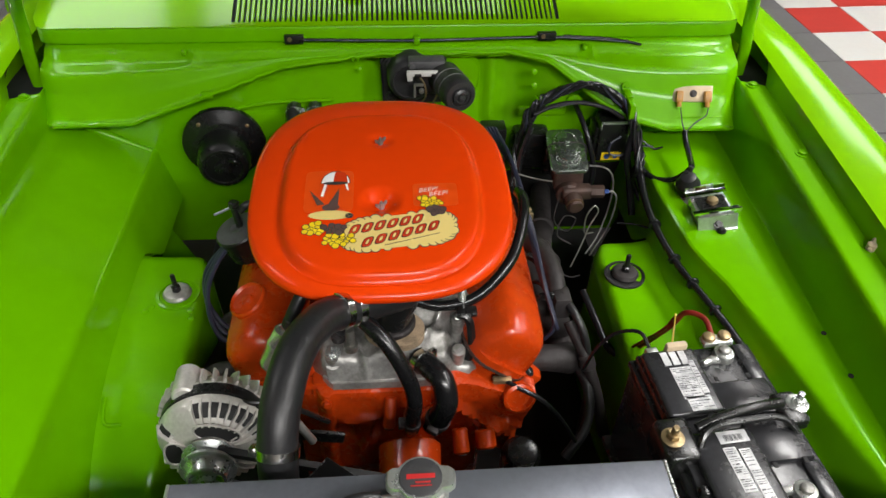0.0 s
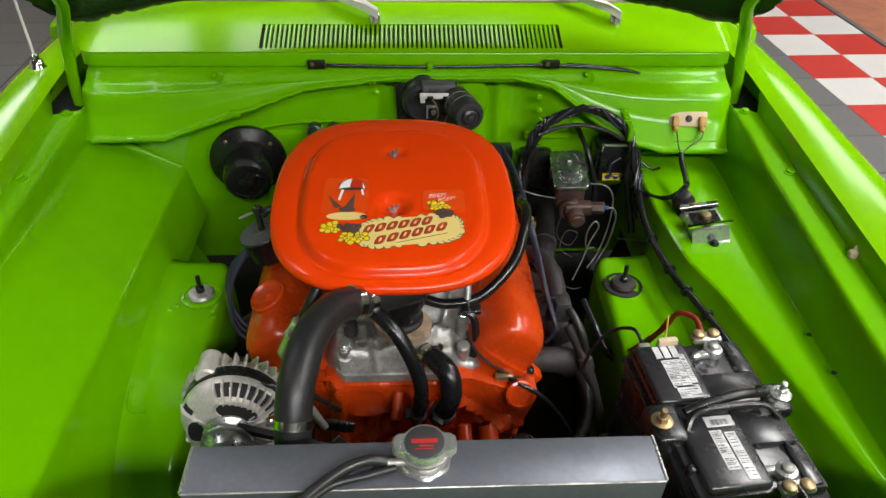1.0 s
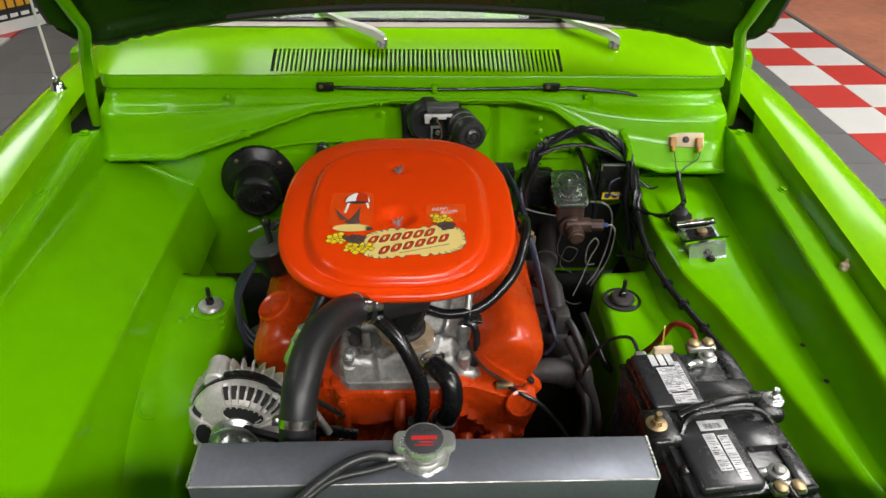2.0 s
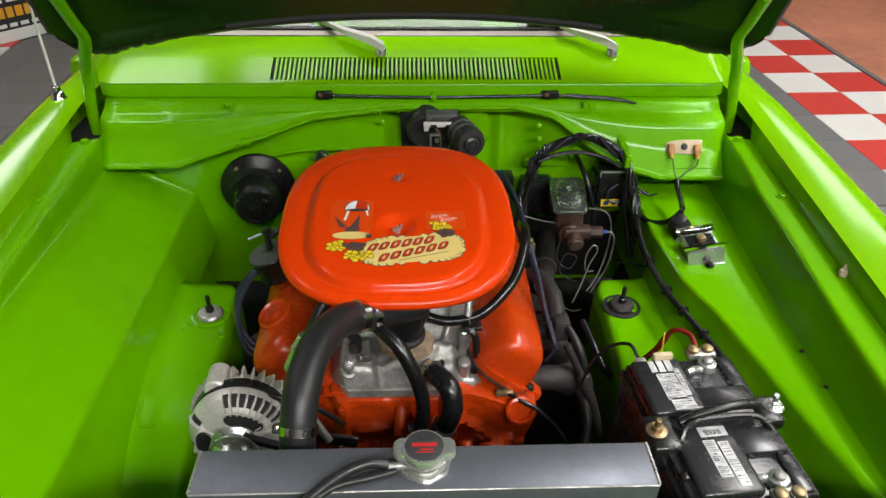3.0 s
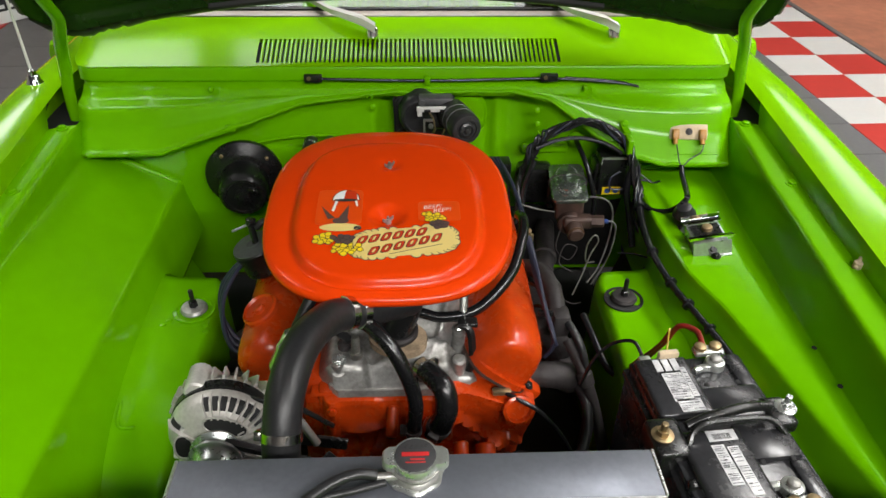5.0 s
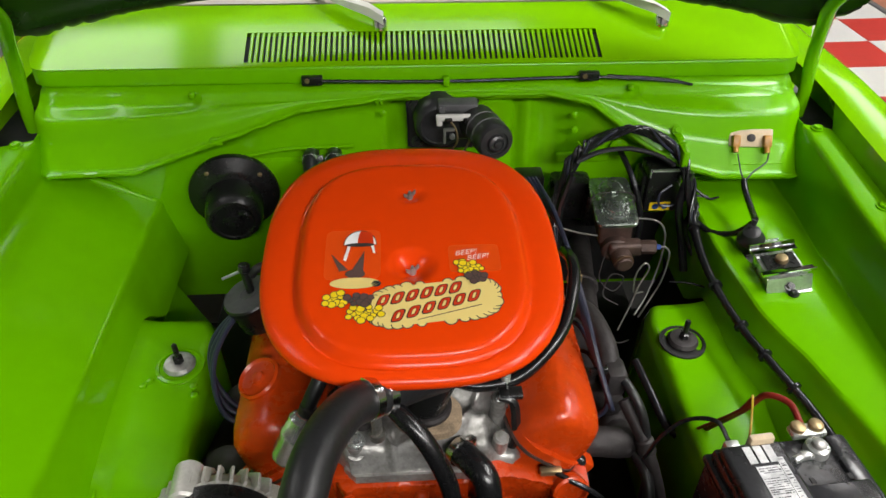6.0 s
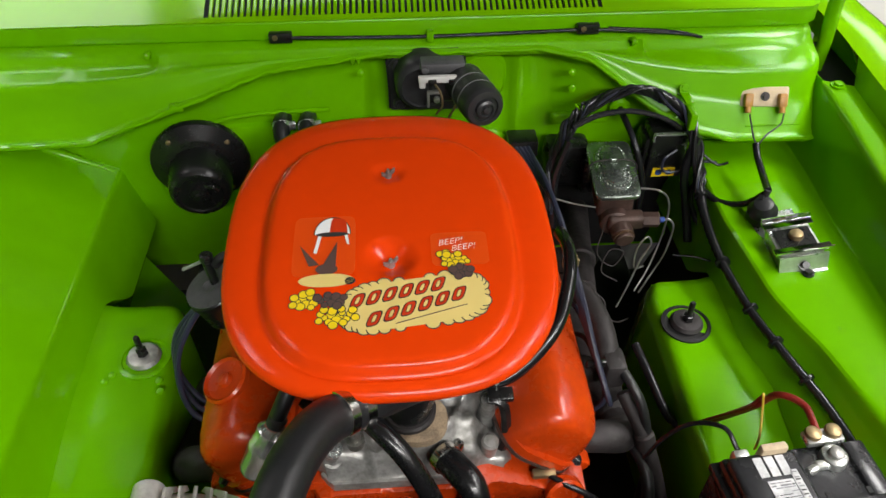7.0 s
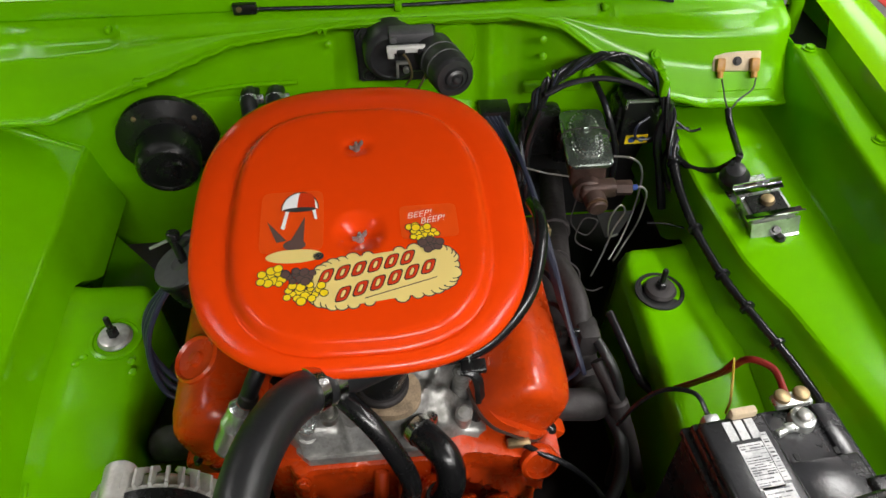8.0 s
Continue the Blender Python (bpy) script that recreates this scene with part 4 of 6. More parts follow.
def radiator():
    t = thing("radiator", (0.005, 0.507, 0.3), "polished aluminium radiator standing ahead of the engine", "radiator")
    part("top_tank", box((0.005, 0.507, 0.737), (0.545, 0.066, 0.064), 0.004, 2), ALU, t, "polished aluminium top tank")
    for sx in (-1, 1):
        part("weld", tube([(0.005 + sx * 0.2715, 0.476, 0.768), (0.005 + sx * 0.2715, 0.507, 0.7685), (0.005 + sx * 0.2715, 0.538, 0.768)], 0.0022, 6), ZINC, t, "bright weld bead")
    part("weld", tube([(-0.266, 0.4745, 0.768), (0.0, 0.4745, 0.7685), (0.276, 0.4745, 0.768)], 0.0012, 6, 16), CAST, t, "bright weld bead")
    part("core", box((0.005, 0.507, 0.52), (0.54, 0.055, 0.37), 0.003), BLACK, t, "dark finned core")
    for s in (-1, 1):
        part("side_channel", box((0.005 + s * 0.272, 0.507, 0.52), (0.012, 0.062, 0.37), 0.002), ALU, t)
    n = (0.003, 0.514, 0.769)
    neck = part("filler_neck", merge(lathe([(0.028, -0.002), (0.026, 0.006), (0.024, 0.008), (0.024, 0.014), (0.0285, 0.016), (0.0285, 0.018)], 30, Matrix.Translation(n)),
                                     rod((n[0], n[1] - 0.01, n[2] + 0.009), (n[0] - 0.045, n[1] - 0.012, n[2] + 0.009), 0.005)), CAST, t, "welded filler neck")
    rnd = random.Random(8)
    bead = [(n[0] + (0.0285 + rnd.uniform(-0.002, 0.002)) * math.cos(2 * math.pi * k / 22), n[1] + (0.0285 + rnd.uniform(-0.002, 0.002)) * math.sin(2 * math.pi * k / 22), n[2] + rnd.uniform(0.0, 0.002)) for k in range(23)]
    part("weld", tube(bead, [0.0035 + rnd.uniform(-0.0008, 0.0012) for _ in bead], 7, 3), ZINC, t, "uneven weld round the filler neck")
    rr = []
    for z, k in ((0.0, 0.96), (0.003, 1.0), (0.008, 1.0), (0.011, 0.94)):
        ring = []
        for i in range(48):
            a = 2 * math.pi * i / 48
            r = 0.0265 + 0.0105 * min(1.0, max(0.0, abs(math.cos(a)) - 0.86) / 0.09)
            ring.append((n[0] + r * k * math.cos(a), n[1] + r * k * math.sin(a), n[2] + 0.018 + z))
        rr.append(ring)
    cap = part("cap", loft(rr), ZINC, t, "chrome pressure cap with a dark round label")
    part("cap_label", lathe([(0.0225, 0), (0.0225, 0.0012), (0.0215, 0.0016)], 40, pose(n[0], n[1], n[2] + 0.0288)), shader("cap_grey", (0.03, 0.03, 0.032), 0.6), cap)
    for x, y, w, h in ((0, 0.0005, 0.030, 0.0055), (0.002, -0.0065, 0.016, 0.002), (0.0, -0.0105, 0.022, 0.0013)):
        part("print_bar", box((n[0] + x, n[1] + y, n[2] + 0.0307), (w, h, 0.0006)), shader("cap_red", (0.45, 0.02, 0.02), 0.4), cap)
    for i in range(10):
        part("print_bar", box((n[0] - 0.011 + 0.0055 * (i // 2) + (0.0015 if i % 2 else 0), n[1] + 0.0095 + 0.003 * (i % 2) + (0.002 if i // 2 in (0, 4) else 0), n[2] + 0.0306), (0.0026, 0.0026, 0.0004)), INK, cap)
    # hose inlet
    part("inlet", tube([(-0.160, 0.53, 0.70), (-0.160, 0.558, 0.70), (-0.160, 0.572, 0.715), (-0.158, 0.582, 0.74)], 0.0205, 18), ALU, t)
    return t


radiator()


def clamp(a, b, r, mat=None, width=0.012):
    """A band round a hose at a, along the way to b."""
    m = aim(a, b)
    bm = merge(lathe([(r, 0), (r + 0.0013, 0.0004), (r + 0.0013, width - 0.0004), (r, width)], 28, m))
    s = box((r + 0.004, 0, width / 2), (0.009, 0.018, width * 0.95), 0.002)
    s.transform(m)
    return merge(bm, s)


def hoses():
    t = thing("radiator_hose", (-0.15, 0.55, 0.77), "thick black upper radiator hose with steel clamps", "hose")
    pts = [(-0.160, 0.570, 0.700), (-0.158, 0.586, 0.752), (-0.153, 0.625, 0.790), (-0.140, 0.690, 0.803), (-0.116, 0.750, 0.793), (-0.086, 0.786, 0.775), (-0.045, 0.816, 0.760), (-0.005, 0.838, 0.752), (0.006, 0.846, 0.745)]
    h = part("hose", tube(pts, [0.023, 0.0235, 0.024, 0.024, 0.024, 0.0238, 0.0235, 0.023, 0.017], 28, 24, 0.004), RUBBER, t, "ribbed black rubber hose", 70)
    part("clamp", clamp((-0.158, 0.583, 0.746), (-0.1565, 0.598, 0.768), 0.0240), CLAMP, t, "steel worm clamp")
    part("clamp", clamp((-0.0955, 0.7765, 0.781), (-0.076, 0.794, 0.771), 0.0244), CLAMP, t, "steel worm clamp")
    part("clamp", clamp((-0.079, 0.7915, 0.772), (-0.06, 0.806, 0.765), 0.0242), CLAMP, t, "steel worm clamp")
    t = thing("heater_hose", (0.0, 0.74, 0.57), "slim black heater hose curving to the water pump", "hose")
    part("hose", tube([(-0.075, 0.80, 0.75), (-0.055, 0.775, 0.755), (-0.028, 0.752, 0.735), (-0.005, 0.735, 0.69), (0.004, 0.735, 0.64), (0.0, 0.74, 0.59), (0.0, 0.745, 0.56)], 0.0115, 16, 10), THIN_RUBBER, t)
    part("clamp", clamp((0.0, 0.741, 0.583), (0.0, 0.744, 0.56), 0.012, width=0.009), IRON, t)
    t = thing("bypass_hose", (0.03, 0.75, 0.57), "short thick black bypass hose bent downwards", "hose")
    part("hose", tube([(0.012, 0.805, 0.650), (0.028, 0.785, 0.652), (0.046, 0.762, 0.645), (0.050, 0.747, 0.615), (0.040, 0.745, 0.582), (0.032, 0.75, 0.56)], 0.0175, 18, 8), THIN_RUBBER, t)
    part("clamp", clamp((0.014, 0.803, 0.650), (0.026, 0.787, 0.652), 0.0182, width=0.011), CLAMP, t)
    part("clamp", clamp((0.040, 0.746, 0.583), (0.034, 0.749, 0.563), 0.0182, width=0.01), IRON, t)
    t = thing("vacuum_hose", (0.1, 0.86, 0.7), "long black vacuum hose sweeping past the air cleaner", "hose")
    part("hose", tube([(0.01, 0.87, 0.705), (0.05, 0.862, 0.70), (0.105, 0.868, 0.712), (0.155, 0.90, 0.752), (0.178, 0.95, 0.785), (0.186, 1.0, 0.79), (0.187, 1.05, 0.77)], 0.0085, 14, 10), THIN_RUBBER, t)
    for at, to, r in (((-0.158, 0.583, 0.746), (-0.1565, 0.598, 0.768), 0.0254), ((0.014, 0.803, 0.650), (0.026, 0.787, 0.652), 0.0196)):
        band = aim(at, to)
        for k in range(9):
            w = -1.25 + 0.11 * k
            slit = box((r, 0, 0.006), (0.0006, 0.0011, 0.0075))
            slit.transform(band @ Matrix.Rotation(w, 4, "Z"))
            part("clamp_slot", slit, DARK, t)


hoses()



def battery():
    c = Vector((0.405, 0.622, 0))
    m = Matrix.Translation(c) @ Matrix.Rotation(radians(5), 4, "Z")
    t = thing("battery", (c.x, c.y, 0.51), "black car battery strapped down on its tray", "battery")

    def b(p, s, bev=0.0, seg=2, turn=None):
        bm = box(p, s, bev, seg, turn)
        bm.transform(m)
        return bm

    def v(p):
        return m @ Vector(p)
    part("case", merge(b((0, 0, 0.602), (0.172, 0.262, 0.184), 0.006), b((0, 0, 0.688), (0.177, 0.267, 0.012), 0.003)), PLASTIC, t, "black plastic case")
    lid = part("lid", b((0, 0, 0.700), (0.166, 0.256, 0.020), 0.004), PLASTIC, t, "black moulded lid")
    for p, sz, bev in (((-0.043, 0.068, 0.714), (0.076, 0.108, 0.018), 0.006), ((-0.030, -0.068, 0.714), (0.084, 0.112, 0.018), 0.007)):
        part("cell_cover", b(p, sz, bev, 3), PLASTIC, lid)
    for p, sz, bev in (((0.032, 0.034, 0.712), (0.082, 0.056, 0.012), 0.004), ((0.040, -0.034, 0.713), (0.070, 0.060, 0.014), 0.005), ((0.066, 0.09, 0.710), (0.022, 0.07, 0.010), 0.003), ((0.066, -0.095, 0.710), (0.022, 0.06, 0.010), 0.003)):
        part("lid_step", b(p, sz, bev), PLASTIC, lid)
    part("rear_plug", b((-0.030, 0.122, 0.720), (0.030, 0.010, 0.024), 0.003), CERAMIC, lid, "tan rear plug")
    part("rear_terminal", b((-0.062, 0.124, 0.712), (0.018, 0.014, 0.016), 0.003), ZINC, lid)
    part("rear_wire", tube([v((-0.062, 0.132, 0.715)), v((-0.07, 0.155, 0.725)), v((-0.09, 0.18, 0.70)), v((-0.11, 0.19, 0.66)), v((-0.12, 0.20, 0.60))], 0.0028, 8), WIRE, lid)
    for y in (0.021, -0.024, -0.085):
        part("vent_plug", b((-0.078, y, 0.706), (0.012, 0.014, 0.02), 0.004), BLACK, lid)
    for sx, sy in ((0.005, 0.066), (0.05, 0.066), (0.018, -0.068), (0.058, -0.066)):
        part("lid_notch", b((sx, sy, 0.7185), (0.006, 0.008, 0.002), 0.0008, 1), DARK, lid)
    # labels with illegible print as bars
    z = 0.7236
    rnd = random.Random(11)

    def label(cx, cy, w, h):
        lb = part("label", b((cx, cy, z), (w, h, 0.0006)), PAPER, lid, "white paper label")
        y = cy + h / 2 - 0.003
        while y > cy - h / 2 + 0.002:
            x = cx - w / 2 + 0.0015
            while x < cx + w / 2 - 0.003:
                k = min(rnd.uniform(0.002, 0.012), cx + w / 2 - 0.0012 - x)
                if rnd.random() < 0.8:
                    part("print_bar", b((x + k / 2, y, z + 0.0005), (k, rnd.choice((0.0008, 0.0011, 0.0016)), 0.0003)), rnd.choice((INK, PRINT, PRINT)), lb)
                x += k + 0.0012
            y -= rnd.choice((0.0026, 0.0032, 0.0045))
        return lb
    for k in range(3):
        part("label", b((-0.052 + k * 0.0125, 0.104, z), (0.0095, 0.023, 0.0006)), PAPER, lid, "white paper label strip")
    label(-0.039, 0.062, 0.028, 0.052)
    label(-0.020, 0.070, 0.008, 0.055)
    label(-0.034, 0.028, 0.032, 0.022)
    lb = part("label", b((-0.018, -0.026, z), (0.038, 0.017, 0.0006)), PAPER, lid, "white label with a bar code")
    for k in range(13):
        part("print_bar", b((-0.030 + 0.0019 * k, -0.0275, z + 0.0005), (0.0011 if k % 3 else 0.0006, 0.009, 0.0003)), INK, lb)
    label(-0.030, -0.070, 0.016, 0.060)
    label(-0.012, -0.080, 0.014, 0.072)
    # posts and cable clamps
    for y, s in ((0.108, 1), (-0.105, -1)):
        p = v((0.036, y, 0.706))
        up = Vector((0, 0, 1))
        cl = part("terminal_clamp", merge(lathe([(0.0145, 0), (0.0150, 0.002), (0.0135, 0.014), (0.012, 0.015)], 22, aim(p, p + up)), b((0.026, y - 0.006 * s, 0.713), (0.03, 0.010, 0.010), 0.003),
                                          b((0.036, y + 0.024 * s, 0.717), (0.044, 0.018, 0.009), 0.003)), ZINC, t, "grey lead cable clamp")
        part("post", lathe([(0.0085, 0), (0.0078, 0.020), (0.0065, 0.021)], 20, aim(p, p + up)), CAST, cl)
        for dx in (-0.012, 0.011):
            q = v((0.036 + dx, y + 0.026 * s, 0.7215))
            part("clamp_bolt", lathe([(0.0088, 0), (0.0095, 0.002), (0.0085, 0.005), (0.005, 0.0065)], 14, aim(q, q + up)), BRASS, cl, "brassy clamp bolt")
        q = v((0.012, y - 0.008 * s, 0.714))
        part("pinch_bolt", rod(q, v((0.0, y - 0.012 * s, 0.714)), 0.005, 8, 0.001), ZINC, cl)
    # hold-down
    h = thing("battery_hold_down", v((0, 0, 0.72)), "black steel battery hold-down bar with two bolts", "bracket")
    up, a, c2 = 0.737, v((-0.094, -0.020, 0.727)), v((0.088, 0.010, 0.722))
    side = (c2 - a).normalized()
    pts = [v((-0.060, -0.012, 0.730)), v((-0.03, -0.006, 0.737)), v((0.02, 0.0, 0.741)), v((0.06, 0.006, 0.734))]
    part("bar", merge(tube(pts, 0.0065, 10), b((-0.085, -0.018, 0.700), (0.045, 0.062, 0.05), 0.008, 3), b((0.078, 0.008, 0.712), (0.036, 0.05, 0.022), 0.007, 3), tube([v((-0.07, -0.05, 0.70)), v((-0.052, -0.022, 0.735)), v((0.0, -0.014, 0.737)), v((0.05, -0.014, 0.732)), v((0.07, -0.03, 0.716))], 0.0045, 8)), BLACK, h, "black painted clamp bar")
    for p, mat in ((a, BRASS), (c2, ZINC)):
        part("washer", lathe([(0.014, 0), (0.0145, 0.002), (0.012, 0.003)], 20, Matrix.Translation(p)), mat, h)
        part("nut", lathe([(0.008, 0.003), (0.0085, 0.004), (0.008, 0.010)], 6, Matrix.Translation(p)), mat, h)
        part("bolt", lathe([(0.0045, 0.0), (0.0045, 0.021), (0.0035, 0.022)], 12, Matrix.Translation(p)), mat, h)
    tray = thing("battery_tray", (c.x, c.y, 0.49), "black steel battery tray on the inner fender", "tray")
    part("tray", b((0, 0, 0.503), (0.19, 0.28, 0.012), 0.004), BLACK, tray)
    part("tray_leg", b((0.02, 0.0, 0.40), (0.05, 0.22, 0.20), 0.006), BLACK, tray)
    # cables
    k = thing("battery_cable", v((0.036, 0.13, 0.72)), "red battery cable looping over to the shock tower", "cable")
    e = v((0.030, 0.138, 0.723))
    part("cable", tube([e, (0.424, 0.795, 0.722), (0.407, 0.818, 0.711), (0.400, 0.835, 0.665), (0.384, 0.862, 0.60), (0.366, 0.880, 0.555), (0.350, 0.892, 0.538)], 0.0042, 12), RED, k, "thick red cable")
    part("branch_wire", tube([(0.402, 0.832, 0.69), (0.392, 0.838, 0.655), (0.374, 0.862, 0.60), (0.355, 0.882, 0.552)], 0.0025, 8), RED, k)
    part("sense_wire", tube([(0.40, 0.832, 0.695), (0.394, 0.815, 0.690), (0.386, 0.79, 0.672), (0.382, 0.782, 0.655)], 0.0016, 6), YELLOW_WIRE, k, "thin yellow wire")
    part("sheath", tube([(0.352, 0.890, 0.540), (0.338, 0.91, 0.545), (0.325, 0.95, 0.565), (0.315, 1.01, 0.575)], 0.0065, 10), WIRE, k, "black cable sheath")
    k = thing("ground_cable", v((0.036, -0.13, 0.70)), "black battery ground cable", "cable")
    part("cable", tube([v((0.036, -0.128, 0.718)), v((0.040, -0.15, 0.712)), v((0.05, -0.17, 0.68)), v((0.05, -0.18, 0.60))], 0.0065, 10), WIRE, k)


battery()


def alternator():
    c = Vector((-0.268, 0.705, 0.642))
    ax = Vector((0.06, -1.0, 0.10)).normalized()
    t = thing("alternator", (c.x, c.y, c.z - 0.08), "bare aluminium round-back alternator with finned case", "alternator")
    m = aim(c, c + ax)          # z runs towards the pulley
    R = 0.0715
    n = 30
    front = part("front_case", lathe([(R - 0.004, 0.006), (R, 0.009), (R, 0.020), (R - 0.006, 0.028), (R - 0.022, 0.038), (0.030, 0.044), (0.028, 0.052), (0.012, 0.053)], 48, m), ALT_CAST, t, "cast aluminium front case")
    part("stator", lathe([(R - 0.003, -0.012), (R + 0.0005, -0.011), (R + 0.0005, 0.005), (R - 0.003, 0.006)], 48, m), BLACK, t, "black laminated stator ring")
    rear = part("rear_case", lathe([(0.03, -0.050), (R - 0.030, -0.048), (R - 0.014, -0.038), (R - 0.009, -0.030), (R - 0.007, -0.018), (R - 0.001, -0.016), (R - 0.001, -0.012)], 48, m), ALT_CAST, t, "cast aluminium rear case")
    for i in range(n):
        a = 2 * math.pi * i / n
        # fins on the rear case
        f = loft([[m @ (Matrix.Rotation(a, 4, "Z") @ Vector(p)) for p in q] for q in ([(R - 0.006, -0.0025, -0.012), (R + 0.006, -0.0014, -0.014), (R + 0.006, 0.0014, -0.014), (R - 0.006, 0.0025, -0.012)],
                 [(R - 0.010, -0.0025, -0.036), (R + 0.005, -0.0014, -0.034), (R + 0.005, 0.0014, -0.034), (R - 0.010, 0.0025, -0.036)], [(R - 0.03, -0.0025, -0.052), (R - 0.018, -0.002, -0.050), (R - 0.018, 0.002, -0.050), (R - 0.03, 0.0025, -0.052)])])
        part("fin", f, ALT_CAST, rear)
    # open slots between ribs, round the upper and lower right of the front case
    for k in list(range(8, 104, 10)) + [150] + list(range(196, 346, 10)):
        a = math.radians(k)
        s = loft([[m @ (Matrix.Rotation(a, 4, "Z") @ Vector(p)) for p in q] for q in ([(R - 0.0015, -0.0046, 0.0205), (R - 0.0015, 0.0046, 0.0205), (R - 0.0015, 0.0046, 0.0235), (R - 0.0015, -0.0046, 0.0235)],
                 [(R - 0.0075, -0.0044, 0.0275), (R - 0.0075, 0.0044, 0.0275), (R - 0.0065, 0.0044, 0.0302), (R - 0.0065, -0.0044, 0.0302)],
                 [(R - 0.0155, -0.0038, 0.0325), (R - 0.0155, 0.0038, 0.0325), (R - 0.0155, 0.0038, 0.0355), (R - 0.0155, -0.0038, 0.0355)])])
        part("cooling_slot", s, DARK, front)
        a += math.radians(5)
        e = 0.024 if 30 < k < 105 else 0.038      # cut short above the window
        f = loft([[m @ (Matrix.Rotation(a, 4, "Z") @ Vector(p)) for p in q] for q in ([(R - 0.003, -0.0017, 0.017), (R + 0.003, -0.0015, 0.018), (R + 0.003, 0.0015, 0.018), (R - 0.003, 0.0017, 0.017)],
                 [(R - 0.008, -0.0017, 0.027), (R - 0.001, -0.0014, 0.0335), (R - 0.001, 0.0014, 0.0335), (R - 0.008, 0.0017, 0.027)], [(R - 0.022, -0.0017, 0.036), (R - 0.020, -0.0014, 0.0440), (R - 0.020, 0.0014, 0.0440), (R - 0.022, 0.0017, 0.036)],
                 [(R - e - 0.002, -0.0015, 0.038), (R - e, -0.0012, 0.0450), (R - e, 0.0012, 0.0450), (R - e - 0.002, 0.0015, 0.038)])])
        part("rib", f, ALT_CAST, front)
    for a in (0.4, 2.6, 4.4):
        p = m @ Vector((0.05 * math.cos(a), 0.05 * math.sin(a), 0.031))
        part("case_screw", hexbolt(p, p + ax, 0.006, 0.006), ZINC, front)
    for k, rr, wx, wy in ((68, 0.036, 0.029, 0.0135), (176, 0.046, 0.019, 0.0115)):
        at = m @ Matrix.Rotation(math.radians(k), 4, "Z") @ Matrix.Translation((rr, 0, 0.0412)) @ Matrix.Rotation(math.pi / 2, 4, "Z")
        part("window", ngon([(x, y) for x, y, _ in superoval(wx, wy, 0, 24, 2.3)], 0.0032, at), DARK, front)
        rim = [at @ Vector(p) for p in superoval(wx + 0.001, wy + 0.001, 0.003, 24, 2.3)]
        part("window_rim", tube(rim + [rim[0]], 0.0016, 6, 2), ALT_CAST, front)
    part("pulley", lathe([(0.012, 0.050), (0.034, 0.051), (0.036, 0.054), (0.027, 0.061), (0.036, 0.069), (0.036, 0.073), (0.034, 0.074), (0.031, 0.0742), (0.027, 0.078), (0.025, 0.090), (0.022, 0.092), (0.018, 0.090), (0.011, 0.090), (0.0105, 0.097), (0.006, 0.098)], 48, m), PULLEY, t, "zinc-plated pulley")
    for bx, by, br_ in ((-0.03, 0.058, 0.017), (-0.06, -0.03, 0.012)):
        part("rear_boss", rod(m @ Vector((bx, by, -0.05)), m @ Vector((bx, by, 0.0)), br_, 16, 0.003), ALT_CAST, t)
    b = thing("drive_belt", (-0.1, 0.66, 0.55), "black rubber drive belt to the alternator", "belt")
    p0 = m @ Vector((0, 0, 0.061))
    up = Vector((0, 0, 1))
    q0 = Vector((0.0, p0.y, 0.50))
    d = (q0 - p0).normalized()
    nrm = Vector((-d.z, 0, d.x))
    for s in (-1, 1):
        a0, a1 = p0 + nrm * 0.03 * s, q0 + nrm * 0.07 * s
        w = Vector((0, 0.005, 0))
        k = nrm * 0.004
        part("strand", loft([[a0 - w - k, a0 + w - k, a0 + w + k, a0 - w + k], [a1 - w - k, a1 + w - k, a1 + w + k, a1 - w + k]]), RUBBER, b)
    br = thing("alternator_bracket", (-0.2, 0.74, 0.55), "black steel alternator bracket on the engine front", "bracket")
    part("arm", merge(tube([(-0.235, 0.70, 0.70), (-0.17, 0.715, 0.665), (-0.12, 0.735, 0.60)], 0.004, 8), box((-0.15, 0.742, 0.560), (0.10, 0.008, 0.022), 0.003, 2, pose(0, 0, 0, 0, 12))), BLACK, br)
    part("spacer", rod((-0.165, 0.715, 0.64), (-0.14, 0.705, 0.595), 0.006, 12, 0.001), ZINC, br)


alternator()


